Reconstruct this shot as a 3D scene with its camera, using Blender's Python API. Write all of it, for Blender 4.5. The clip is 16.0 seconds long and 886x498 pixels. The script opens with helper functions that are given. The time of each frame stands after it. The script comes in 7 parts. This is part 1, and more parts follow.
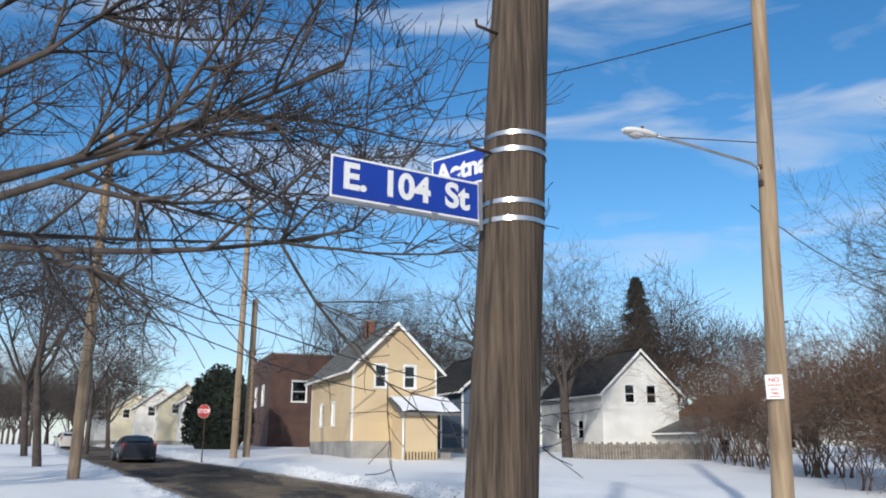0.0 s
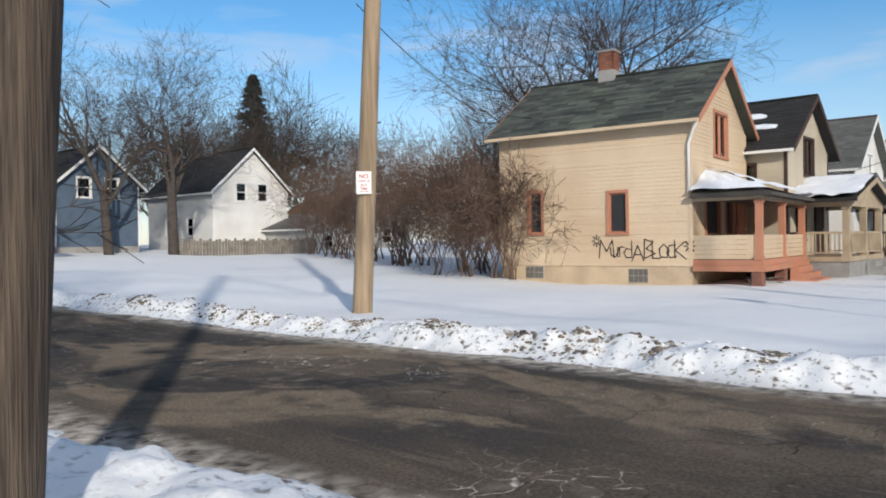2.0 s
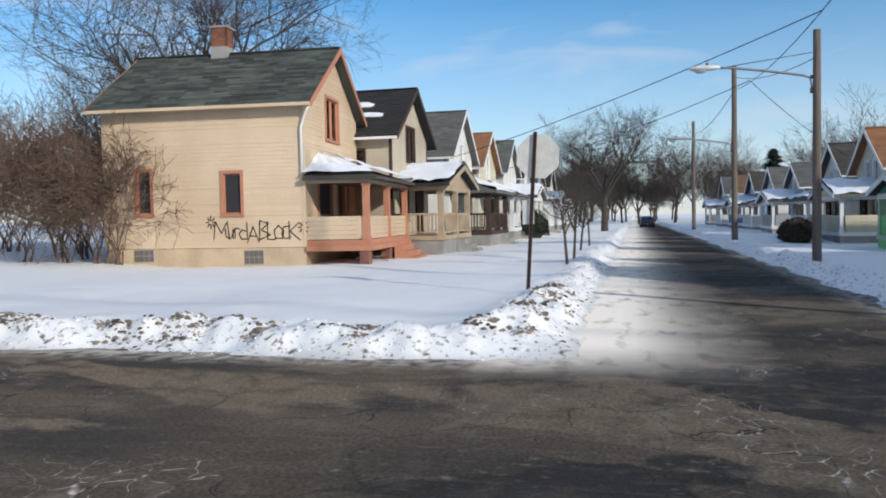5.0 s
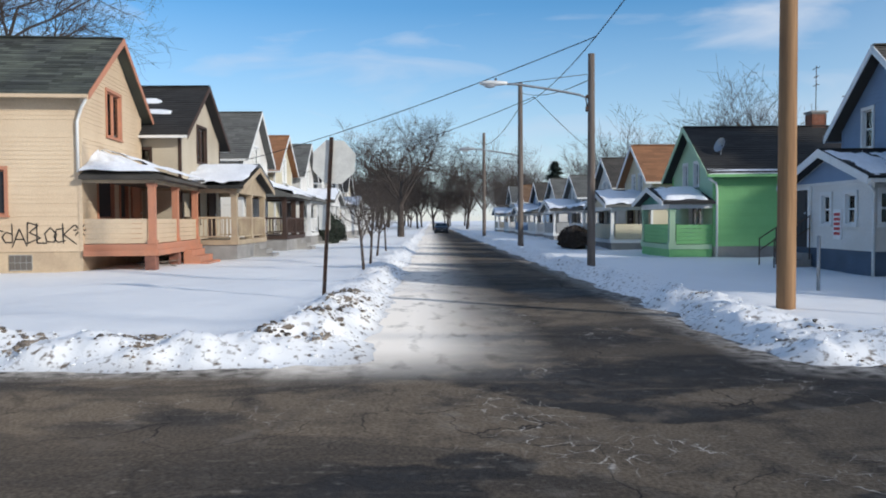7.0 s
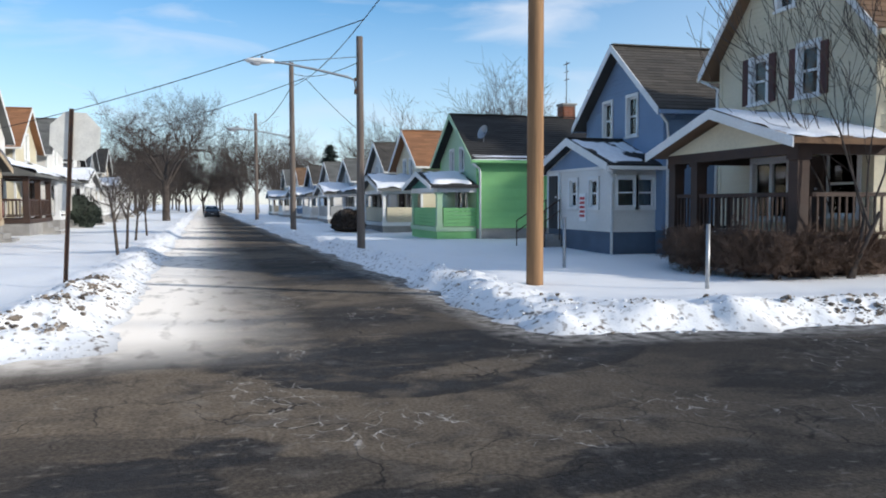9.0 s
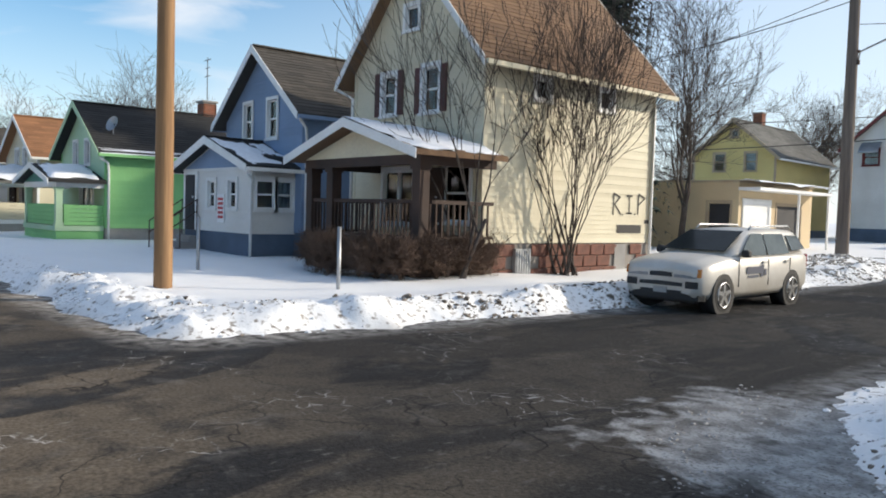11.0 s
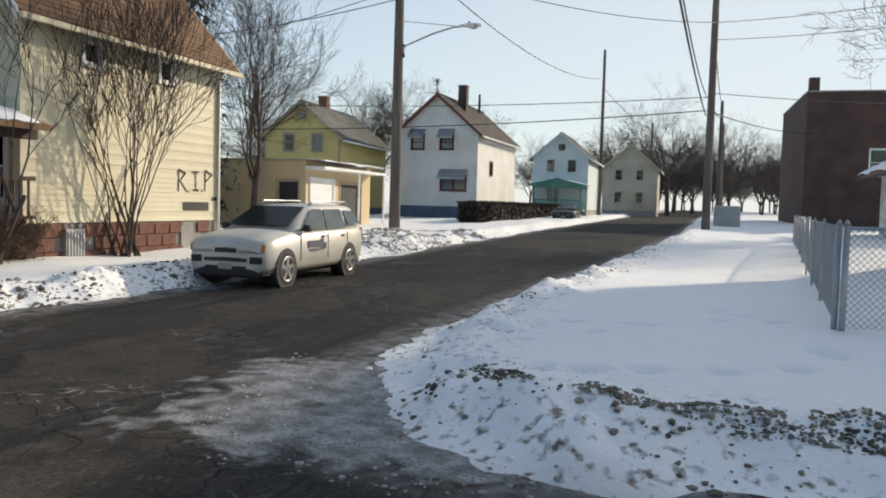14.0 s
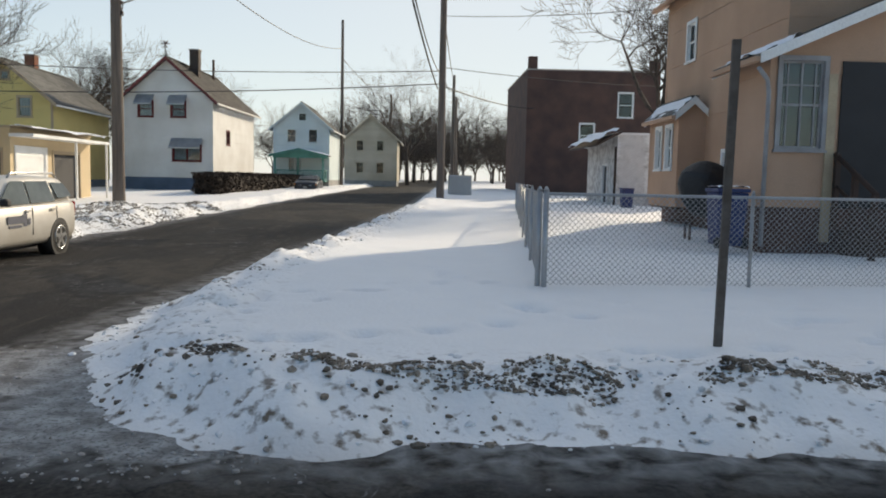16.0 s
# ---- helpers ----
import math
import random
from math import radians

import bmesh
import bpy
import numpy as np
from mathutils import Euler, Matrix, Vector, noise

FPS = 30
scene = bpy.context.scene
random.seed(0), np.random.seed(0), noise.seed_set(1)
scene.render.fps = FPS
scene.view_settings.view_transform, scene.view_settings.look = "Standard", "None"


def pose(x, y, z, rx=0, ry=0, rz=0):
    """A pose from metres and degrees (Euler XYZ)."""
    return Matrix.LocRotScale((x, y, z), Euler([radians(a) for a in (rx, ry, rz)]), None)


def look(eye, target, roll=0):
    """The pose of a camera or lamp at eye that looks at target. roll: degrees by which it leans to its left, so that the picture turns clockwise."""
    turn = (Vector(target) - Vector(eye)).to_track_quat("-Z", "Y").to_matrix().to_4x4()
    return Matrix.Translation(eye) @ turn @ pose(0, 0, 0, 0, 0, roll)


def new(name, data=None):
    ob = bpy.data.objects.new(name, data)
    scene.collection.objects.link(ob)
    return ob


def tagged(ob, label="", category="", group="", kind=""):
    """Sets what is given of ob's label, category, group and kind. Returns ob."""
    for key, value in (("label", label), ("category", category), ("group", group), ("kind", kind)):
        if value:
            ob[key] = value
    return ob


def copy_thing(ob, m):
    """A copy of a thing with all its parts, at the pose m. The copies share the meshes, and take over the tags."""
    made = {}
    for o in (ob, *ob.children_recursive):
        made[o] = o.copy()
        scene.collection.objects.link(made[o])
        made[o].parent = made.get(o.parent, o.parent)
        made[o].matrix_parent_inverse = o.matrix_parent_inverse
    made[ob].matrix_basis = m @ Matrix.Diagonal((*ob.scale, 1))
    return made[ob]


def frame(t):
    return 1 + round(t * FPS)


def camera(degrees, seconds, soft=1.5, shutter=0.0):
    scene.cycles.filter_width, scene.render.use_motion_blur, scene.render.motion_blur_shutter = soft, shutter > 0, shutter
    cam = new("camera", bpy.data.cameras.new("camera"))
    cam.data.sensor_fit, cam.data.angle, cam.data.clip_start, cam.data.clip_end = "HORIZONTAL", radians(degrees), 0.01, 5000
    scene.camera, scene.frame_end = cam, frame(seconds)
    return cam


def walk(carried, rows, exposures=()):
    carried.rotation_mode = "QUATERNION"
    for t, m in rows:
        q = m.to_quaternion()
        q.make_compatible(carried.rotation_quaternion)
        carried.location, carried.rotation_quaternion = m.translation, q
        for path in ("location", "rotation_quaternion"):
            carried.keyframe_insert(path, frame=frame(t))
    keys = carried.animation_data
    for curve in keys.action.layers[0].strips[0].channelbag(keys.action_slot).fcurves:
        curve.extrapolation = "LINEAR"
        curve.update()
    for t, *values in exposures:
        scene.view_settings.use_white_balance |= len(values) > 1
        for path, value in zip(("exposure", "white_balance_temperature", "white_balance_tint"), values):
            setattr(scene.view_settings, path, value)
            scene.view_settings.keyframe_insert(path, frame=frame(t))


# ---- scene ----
cam = camera(59.2, 16.0, soft=1.9)
PATH = [
    (0, (-0.317, 0.205, 1.854), (0.403, 2.005, 2.346), 0.1),
    (0.5, (-0.272, 0.194, 1.828), (0.57, 1.953, 2.274), -0.5),
    (1, (-0.139, 0.182, 1.796), (1.005, 1.804, 2.042), -0.7),
    (1.5, (0.022, 0.232, 1.782), (1.388, 1.69, 1.865), -0.6),
    (2, (0.193, 0.227, 1.727), (1.705, 1.535, 1.71), -0.9),
    (2.5, (0.292, 0.208, 1.711), (1.905, 1.387, 1.629), -1.6),
    (3, (0.355, 0.18, 1.704), (2.044, 1.247, 1.607), -1.9),
    (3.5, (0.383, 0.12, 1.712), (2.14, 1.071, 1.619), -1.9),
    (4, (0.457, 0.056, 1.699), (2.28, 0.874, 1.615), -1.7),
    (4.5, (0.494, 0.015, 1.698), (2.379, 0.677, 1.613), -1.3),
    (5, (0.506, -0.02, 1.7), (2.446, 0.463, 1.62), -1.1),
    (5.2, (0.507, -0.028, 1.705), (2.464, 0.377, 1.626), -0.9),
    (7.4, (0.494, -0.062, 1.709), (2.488, -0.187, 1.63), -0.6),
    (8.2, (0.521, -0.154, 1.693), (2.484, -0.522, 1.593), -1.0),
    (10.3, (0.569, -0.502, 1.616), (2.274, -1.54, 1.507), 1.2),
    (10.5, (0.56, -0.52, 1.617), (2.204, -1.654, 1.512), 1.1),
    (11, (0.561, -0.52, 1.616), (2.03, -1.874, 1.521), 1.7),
    (11.5, (0.62, -0.603, 1.593), (1.936, -2.106, 1.497), 2.3),
    (12, (0.63, -0.628, 1.583), (1.835, -2.22, 1.478), 2.1),
    (12.5, (0.601, -0.639, 1.582), (1.669, -2.327, 1.469), 1.8),
    (13, (0.535, -0.643, 1.596), (1.438, -2.424, 1.483), 1.9),
    (13.5, (0.494, -0.699, 1.592), (1.233, -2.555, 1.5), 1.6),
    (14, (0.436, -0.77, 1.574), (1.02, -2.679, 1.456), 1.6),
    (14.5, (0.374, -0.788, 1.566), (0.83, -2.728, 1.4), 1.1),
    (15, (0.299, -0.808, 1.571), (0.629, -2.772, 1.389), 0.7),
    (15.5, (0.239, -0.811, 1.572), (0.407, -2.797, 1.408), 0.9),
    (16, (0.193, -0.817, 1.565), (0.14, -2.809, 1.388), 1.2),
]

EXPOSURE = [(0.0, -0.15, 6250, 10), (2.5, -0.22, 6450, 10), (5.0, -0.20, 6250, 10), (8.0, -0.08, 6150, 10), (10.5, 0.30, 6750, 10), (11.5, 0.24, 7100, 10), (12.5, 0.13, 7350, 10), (13.3, 0.16, 7500, 10), (14.5, 0.0, 7550, 10), (16.0, 0.07, 7800, 10)]
walk(cam, [(t, look(eye, target, roll)) for t, eye, target, roll in PATH], EXPOSURE)

# ---- light ----
SUN_AZ = (-0.566, -0.824)      # towards the sun, on the plan
SUN_EL = radians(21.5)
world = bpy.data.worlds.new("world")
scene.world = world
world.use_nodes = True
wn, wl = world.node_tree.nodes, world.node_tree.links
wn.clear()
sky = wn.new("ShaderNodeTexSky")
sky.sky_type = "NISHITA"
sky.sun_disc = False
sky.sun_elevation = SUN_EL
sky.sun_rotation = math.atan2(SUN_AZ[0], SUN_AZ[1])
sky.air_density, sky.dust_density, sky.ozone_density = 1.0, 0.0, 2.0
coord = wn.new("ShaderNodeTexCoord")
stretch = wn.new("ShaderNodeMapping")
stretch.inputs["Scale"].default_value = (1.6, 2.2, 9.0)
stretch.inputs["Rotation"].default_value = (0.12, 0.0, 0.3)
cloud_noise = wn.new("ShaderNodeTexNoise")
cloud_noise.inputs["Scale"].default_value = 1.9
cloud_noise.inputs["Detail"].default_value = 10
cloud_noise.inputs["Distortion"].default_value = 0.5
cloud_ramp = wn.new("ShaderNodeValToRGB")
cloud_ramp.color_ramp.elements[0].position, cloud_ramp.color_ramp.elements[1].position = 0.51, 0.77
sunward = wn.new("ShaderNodeVectorMath")
sunward.operation = "DOT_PRODUCT"
sunward.inputs[1].default_value = (SUN_AZ[0] * math.cos(SUN_EL), SUN_AZ[1] * math.cos(SUN_EL), math.sin(SUN_EL))
haze = wn.new("ShaderNodeMapRange")
haze.inputs["From Min"].default_value, haze.inputs["From Max"].default_value = -0.15, 0.85
haze.inputs["To Max"].default_value = 0.75
cover = wn.new("ShaderNodeMath")
cover.operation, cover.use_clamp = "MAXIMUM", True
veil = wn.new("ShaderNodeMix")
veil.data_type = "RGBA"
veil.inputs["B"].default_value = (5.2, 5.5, 6.0, 1)
cloud_strength = wn.new("ShaderNodeMath")
cloud_strength.operation = "MULTIPLY"
cloud_strength.inputs[1].default_value = 0.8
background = wn.new("ShaderNodeBackground")
background.inputs["Strength"].default_value = 0.15
world_out = wn.new("ShaderNodeOutputWorld")
wl.new(coord.outputs["Generated"], stretch.inputs["Vector"])
wl.new(stretch.outputs["Vector"], cloud_noise.inputs["Vector"])
wl.new(cloud_noise.outputs["Fac"], cloud_ramp.inputs["Fac"])
wl.new(coord.outputs["Generated"], sunward.inputs[0])
wl.new(sunward.outputs["Value"], haze.inputs["Value"])
wl.new(cloud_ramp.outputs["Color"], cloud_strength.inputs[0])
wl.new(cloud_strength.outputs["Value"], cover.inputs[0])
wl.new(haze.outputs["Result"], cover.inputs[1])
wl.new(cover.outputs["Value"], veil.inputs["Factor"])
deep = wn.new("ShaderNodeHueSaturation")
deep.inputs["Saturation"].default_value, deep.inputs["Value"].default_value = 1.32, 1.08
wl.new(sky.outputs["Color"], deep.inputs["Color"])
wl.new(deep.outputs["Color"], veil.inputs["A"])
split = wn.new("ShaderNodeSeparateXYZ")
low = wn.new("ShaderNodeMapRange")
low.inputs["From Min"].default_value, low.inputs["From Max"].default_value = 0.26, -0.02
low.inputs["To Max"].default_value = 0.75
pale = wn.new("ShaderNodeMix")
pale.data_type = "RGBA"
pale.inputs["B"].default_value = (4.2, 5.0, 6.2, 1)
wl.new(coord.outputs["Generated"], split.inputs["Vector"])
wl.new(split.outputs["Z"], low.inputs["Value"])
wl.new(low.outputs["Result"], pale.inputs["Factor"])
wl.new(veil.outputs["Result"], pale.inputs["A"])
wl.new(pale.outputs["Result"], background.inputs["Color"])
wl.new(background.outputs["Background"], world_out.inputs["Surface"])
sun_lamp = bpy.data.lights.new("sun", "SUN")
sun_lamp.energy, sun_lamp.angle, sun_lamp.color = 3.9, radians(1.5), (1.0, 0.92, 0.80)
sun = new("sun", sun_lamp)
sun.matrix_world = look((SUN_AZ[0] * 50, SUN_AZ[1] * 50, 50 * math.tan(SUN_EL)), (0, 0, 0))

# ---- materials ----
def material(name, colour, rough=0.7, second=None, size=1.5, fine=40.0, bump=0.15, metal=0.0, island=0.0, stretch_to=(1, 1, 1), contrast=(0.35, 0.65), bump_size=None):
    """Two-scale noise from colour to second, fine grain, bump, and a change from piece to piece."""
    m = bpy.data.materials.new(name)
    m.use_nodes = True
    n, l = m.node_tree.nodes, m.node_tree.links
    b = n["Principled BSDF"]
    b.inputs["Roughness"].default_value, b.inputs["Metallic"].default_value = rough, metal
    g = n.new("ShaderNodeTexCoord")
    mp = n.new("ShaderNodeMapping")
    mp.inputs["Scale"].default_value = stretch_to
    l.new(g.outputs["Object"], mp.inputs["Vector"])
    big, small = n.new("ShaderNodeTexNoise"), n.new("ShaderNodeTexNoise")
    big.inputs["Scale"].default_value, small.inputs["Scale"].default_value = 1 / size, fine
    big.inputs["Detail"].default_value, small.inputs["Detail"].default_value = 6, 3
    l.new(mp.outputs["Vector"], big.inputs["Vector"]), l.new(mp.outputs["Vector"], small.inputs["Vector"])
    ramp = n.new("ShaderNodeMapRange")
    ramp.inputs["From Min"].default_value, ramp.inputs["From Max"].default_value = contrast
    l.new(big.outputs["Fac"], ramp.inputs["Value"])
    mix = n.new("ShaderNodeMix")
    mix.data_type = "RGBA"
    second = second or [c * 0.75 for c in colour]
    mix.inputs["A"].default_value, mix.inputs["B"].default_value = (*colour, 1), (*second, 1)
    l.new(ramp.outputs["Result"], mix.inputs["Factor"])
    hsv = n.new("ShaderNodeHueSaturation")
    l.new(mix.outputs["Result"], hsv.inputs["Color"])
    val = n.new("ShaderNodeMath")
    val.operation = "MULTIPLY_ADD"
    val.inputs[1].default_value, val.inputs[2].default_value = 0.45, 0.78
    l.new(small.outputs["Fac"], val.inputs[0])
    if island:
        geo, add = n.new("ShaderNodeNewGeometry"), n.new("ShaderNodeMath")
        add.operation = "MULTIPLY_ADD"
        add.inputs[1].default_value = island
        l.new(geo.outputs["Random Per Island"], add.inputs[0])
        sub = n.new("ShaderNodeMath")
        sub.operation = "SUBTRACT"
        sub.inputs[1].default_value = island / 2
        l.new(val.outputs["Value"], sub.inputs[0])
        l.new(sub.outputs["Value"], add.inputs[2])
        l.new(add.outputs["Value"], hsv.inputs["Value"])
    else:
        l.new(val.outputs["Value"], hsv.inputs["Value"])
    l.new(hsv.outputs["Color"], b.inputs["Base Color"])
    if bump:
        bp = n.new("ShaderNodeBump")
        bp.inputs["Strength"].default_value, bp.inputs["Distance"].default_value = bump, 0.02
        l.new(small.outputs["Fac"], bp.inputs["Height"])
        l.new(bp.outputs["Normal"], b.inputs["Normal"])
    return m


def glass_material(name, tint=(0.75, 0.82, 0.85)):
    m = bpy.data.materials.new(name)
    m.use_nodes = True
    n, l = m.node_tree.nodes, m.node_tree.links
    n.clear()
    out, mix, tr, gl, fr = (n.new("ShaderNode" + k) for k in ("OutputMaterial", "MixShader", "BsdfTransparent", "BsdfGlossy", "Fresnel"))
    tr.inputs["Color"].default_value = (*tint, 1)
    gl.inputs["Roughness"].default_value = 0.03
    fr.inputs["IOR"].default_value = 1.6
    l.new(fr.outputs["Fac"], mix.inputs["Fac"])
    l.new(tr.outputs["BSDF"], mix.inputs[1]), l.new(gl.outputs["BSDF"], mix.inputs[2])
    l.new(mix.outputs["Shader"], out.inputs["Surface"])
    return m


PEACH = material("peach_siding", (0.66, 0.52, 0.36), 0.75, (0.56, 0.42, 0.28), 2.5, 30, 0.1, island=0.10)
BEIGE = material("beige_siding", (0.60, 0.47, 0.29), 0.8, (0.52, 0.40, 0.25), 2.5, 30, 0.1, island=0.08)
CREAM = material("cream_siding", (0.66, 0.60, 0.44), 0.65, (0.56, 0.50, 0.36), 2.0, 30, 0.08, island=0.06)
WHITE = material("white_siding", (0.74, 0.73, 0.70), 0.7, (0.62, 0.60, 0.56), 2.0, 30, 0.08, island=0.05)
GREEN = material("green_siding", (0.25, 0.56, 0.22), 0.7, (0.20, 0.47, 0.18), 2.0, 30, 0.08, island=0.10)
PALE_GREEN = material("pale_green_paint", (0.42, 0.60, 0.40), 0.7, (0.35, 0.5, 0.33), 2.0)
BLUE = material("blue_grey_siding", (0.20, 0.29, 0.43), 0.7, (0.165, 0.24, 0.36), 2.0, 30, 0.08, island=0.08)
YELLOW = material("yellow_siding", (0.62, 0.50, 0.20), 0.7, (0.54, 0.43, 0.17), 2.0, 30, 0.08, island=0.06)
MINT = material("pale_mint_siding", (0.58, 0.66, 0.66), 0.7, (0.5, 0.58, 0.58), 2.0)
TAN = material("tan_siding", (0.52, 0.46, 0.36), 0.75, (0.43, 0.37, 0.28), 2.0, island=0.08)
GREY = material("grey_siding", (0.42, 0.42, 0.41), 0.75, (0.33, 0.33, 0.32), 2.0, island=0.08)
BARE_WOOD = material("weathered_boards", (0.24, 0.21, 0.17), 0.85, (0.14, 0.12, 0.10), 0.5, 30, 0.3, island=0.35)
ORANGE = material("orange_render", (0.52, 0.33, 0.225), 0.85, (0.42, 0.265, 0.18), 1.6, 60, 0.25, contrast=(0.3, 0.7))
BRICK_RED = material("dark_red_brick", (0.105, 0.056, 0.044), 0.85, (0.06, 0.034, 0.03), 1.2, 9, 0.5, contrast=(0.3, 0.7))
WHITE_BRICK = material("whitewashed_brick", (0.64, 0.62, 0.60), 0.85, (0.34, 0.31, 0.29), 0.3, 20, 0.4, island=0.25, contrast=(0.42, 0.66))
ROOF_GREEN = material("mossy_green_shingle", (0.085, 0.095, 0.075), 0.9, (0.05, 0.055, 0.05), 1.2, 25, 0.35, island=1.1)
ROOF_BLACK = material("black_shingle", (0.028, 0.027, 0.027), 0.9, (0.02, 0.02, 0.02), 1.5, 30, 0.3, island=0.5)
ROOF_GREY = material("grey_shingle", (0.14, 0.14, 0.13), 0.9, (0.10, 0.10, 0.095), 1.5, 30, 0.3, island=0.4)
ROOF_MAROON = material("dark_maroon_shingle", (0.13, 0.05, 0.04), 0.9, (0.09, 0.038, 0.032), 1.5, 30, 0.3, island=0.35)
ROOF_RUST = material("rust_brown_shingle", (0.30, 0.14, 0.065), 0.9, (0.24, 0.115, 0.055), 1.5, 30, 0.3, island=0.35)
ROOF_DARK = material("dark_grey_brown_shingle", (0.072, 0.063, 0.053), 0.9, (0.05, 0.045, 0.04), 1.5, 30, 0.3, island=0.5)
ROOF_BROWN = material("brown_shingle", (0.19, 0.11, 0.06), 0.9, (0.15, 0.088, 0.05), 1.5, 30, 0.3, island=0.35)
TRIM_WHITE = material("white_trim_paint", (0.78, 0.78, 0.77), 0.55, (0.68, 0.68, 0.66), 1.0, 30, 0.05)
TRIM_SALMON = material("faded_salmon_trim", (0.50, 0.21, 0.12), 0.75, (0.40, 0.19, 0.12), 0.7, 30, 0.15)
TRIM_RED = material("dark_red_trim", (0.17, 0.03, 0.03), 0.65, (0.12, 0.025, 0.025), 0.8)
MAROON = material("maroon_shutter_paint", (0.085, 0.024, 0.022), 0.65, (0.06, 0.02, 0.018), 0.8)
TRIM_BROWN = material("dark_brown_wood", (0.06, 0.032, 0.022), 0.75, (0.04, 0.024, 0.018), 0.6, 30, 0.15)
TRIM_GREEN = material("sea_green_trim", (0.08, 0.27, 0.22), 0.7, (0.06, 0.2, 0.17), 0.8)
TRIM_GREY = material("dull_grey_trim_paint", (0.34, 0.34, 0.35), 0.7, (0.24, 0.23, 0.23), 0.5)
TRIM_TAN = material("tan_trim_paint", (0.45, 0.36, 0.24), 0.7, (0.34, 0.26, 0.18), 0.7)
CONCRETE = material("grey_concrete", (0.34, 0.33, 0.31), 0.9, (0.24, 0.23, 0.22), 0.8, 40, 0.25)
FOUND_BLUE = material("blue_painted_block", (0.09, 0.13, 0.19), 0.8, (0.07, 0.1, 0.14), 0.8, 30, 0.2)
FOUND_PEACH = material("peach_painted_block", (0.58, 0.45, 0.30), 0.85, (0.45, 0.34, 0.23), 0.8, 30, 0.2)
RED_STONE = material("rough_red_stone_block", (0.22, 0.095, 0.065), 0.9, (0.13, 0.06, 0.045), 0.25, 18, 0.6)
MORTAR = material("mortar", (0.3, 0.27, 0.24), 0.95)
CHIMNEY = material("orange_red_brick", (0.30, 0.11, 0.06), 0.9, (0.2, 0.075, 0.045), 0.3, 25, 0.4, island=0.4)
GLASS = glass_material("window_glass")
DARK_GLASS = glass_material("tinted_glass", (0.12, 0.14, 0.15))
DARK_BOARD = material("black_painted_board", (0.025, 0.025, 0.028), 0.7, (0.018, 0.018, 0.02), 0.6)
INSIDE = material("dark_brown_grey_fill", (0.16, 0.14, 0.12), 0.9)
CURTAIN = material("pale_curtain", (0.55, 0.56, 0.58), 0.9, (0.45, 0.46, 0.48), 0.3)
SNOW = material("clean_snow", (0.86, 0.88, 0.92), 0.75, (0.80, 0.83, 0.88), 0.6, 14, 0.25)
WOOD_OLD = material("old_grey_brown_pole_wood", (0.125, 0.092, 0.066), 0.9, (0.042, 0.030, 0.023), 0.03, 75, 1.0, stretch_to=(1, 1, 0.035), contrast=(0.36, 0.64))
WOOD_NEW = material("yellow_brown_pole_wood", (0.37, 0.275, 0.18), 0.85, (0.23, 0.165, 0.105), 0.12, 30, 0.5, stretch_to=(1, 1, 0.06))
WOOD_ORANGE = material("orange_brown_pole_wood", (0.33, 0.19, 0.09), 0.8, (0.21, 0.115, 0.055), 0.12, 30, 0.4, stretch_to=(1, 1, 0.06))
WOOD_GREY = material("silver_grey_pole_wood", (0.19, 0.155, 0.13), 0.9, (0.12, 0.095, 0.08), 0.12, 30, 0.5, stretch_to=(1, 1, 0.06))
BARK = material("grey_brown_bark", (0.085, 0.068, 0.058), 0.95, (0.05, 0.04, 0.034), 0.2, 25, 0.6)
BARK_RED = material("russet_twig_bark", (0.17, 0.11, 0.08), 0.95, (0.11, 0.07, 0.05), 0.2, 25, 0.4)
NEEDLES = material("dark_spruce_needles", (0.018, 0.035, 0.024), 0.9, (0.012, 0.022, 0.016), 0.4, 20, 0.4)
HEDGE = material("dry_brown_hedge", (0.05, 0.035, 0.026), 0.95, (0.03, 0.022, 0.016), 0.3)
EVERGREEN = material("dark_evergreen_leaves", (0.022, 0.032, 0.02), 0.9, (0.014, 0.02, 0.013), 0.4)
GALVANISED = material("galvanised_steel", (0.42, 0.43, 0.44), 0.45, (0.33, 0.34, 0.35), 0.4, 40, 0.1, metal=0.7)
STEEL_BAND = material("bright_steel_band", (0.75, 0.75, 0.76), 0.28, (0.6, 0.6, 0.6), 0.1, 40, 0.05, metal=1.0)
RUSTY = material("dark_rusty_steel", (0.055, 0.045, 0.04), 0.8, (0.1, 0.05, 0.03), 0.15, 40, 0.3, metal=0.2)
STEEL_GREY = material("weathered_grey_steel", (0.13, 0.115, 0.105), 0.75, (0.085, 0.07, 0.06), 0.15, 40, 0.3, metal=0.2)
WIRE = material("black_cable", (0.015, 0.015, 0.016), 0.6)
SIGN_BLUE = material("blue_reflective_sheet", (0.008, 0.045, 0.36), 0.4, (0.007, 0.04, 0.32), 0.5, 60, 0.02)
SIGN_WHITE = material("white_reflective_sheet", (0.82, 0.82, 0.82), 0.45, (0.76, 0.76, 0.76), 0.3, 60, 0.02)
SIGN_RED = material("red_sign_paint", (0.55, 0.03, 0.035), 0.5)
SIGN_BACK = material("bare_aluminium_sign_back", (0.72, 0.70, 0.64), 0.6, (0.62, 0.60, 0.55), 0.2, 40, 0.05)
SPRAY = material("black_spray_paint", (0.03, 0.027, 0.026), 0.7)


# ---- mesh helpers ----
def box(bm, x0, x1, y0, y1, z0, z1, m=None):
    vs = [bm.verts.new(v) for v in ((x0, y0, z0), (x1, y0, z0), (x1, y1, z0), (x0, y1, z0), (x0, y0, z1), (x1, y0, z1), (x1, y1, z1), (x0, y1, z1))]
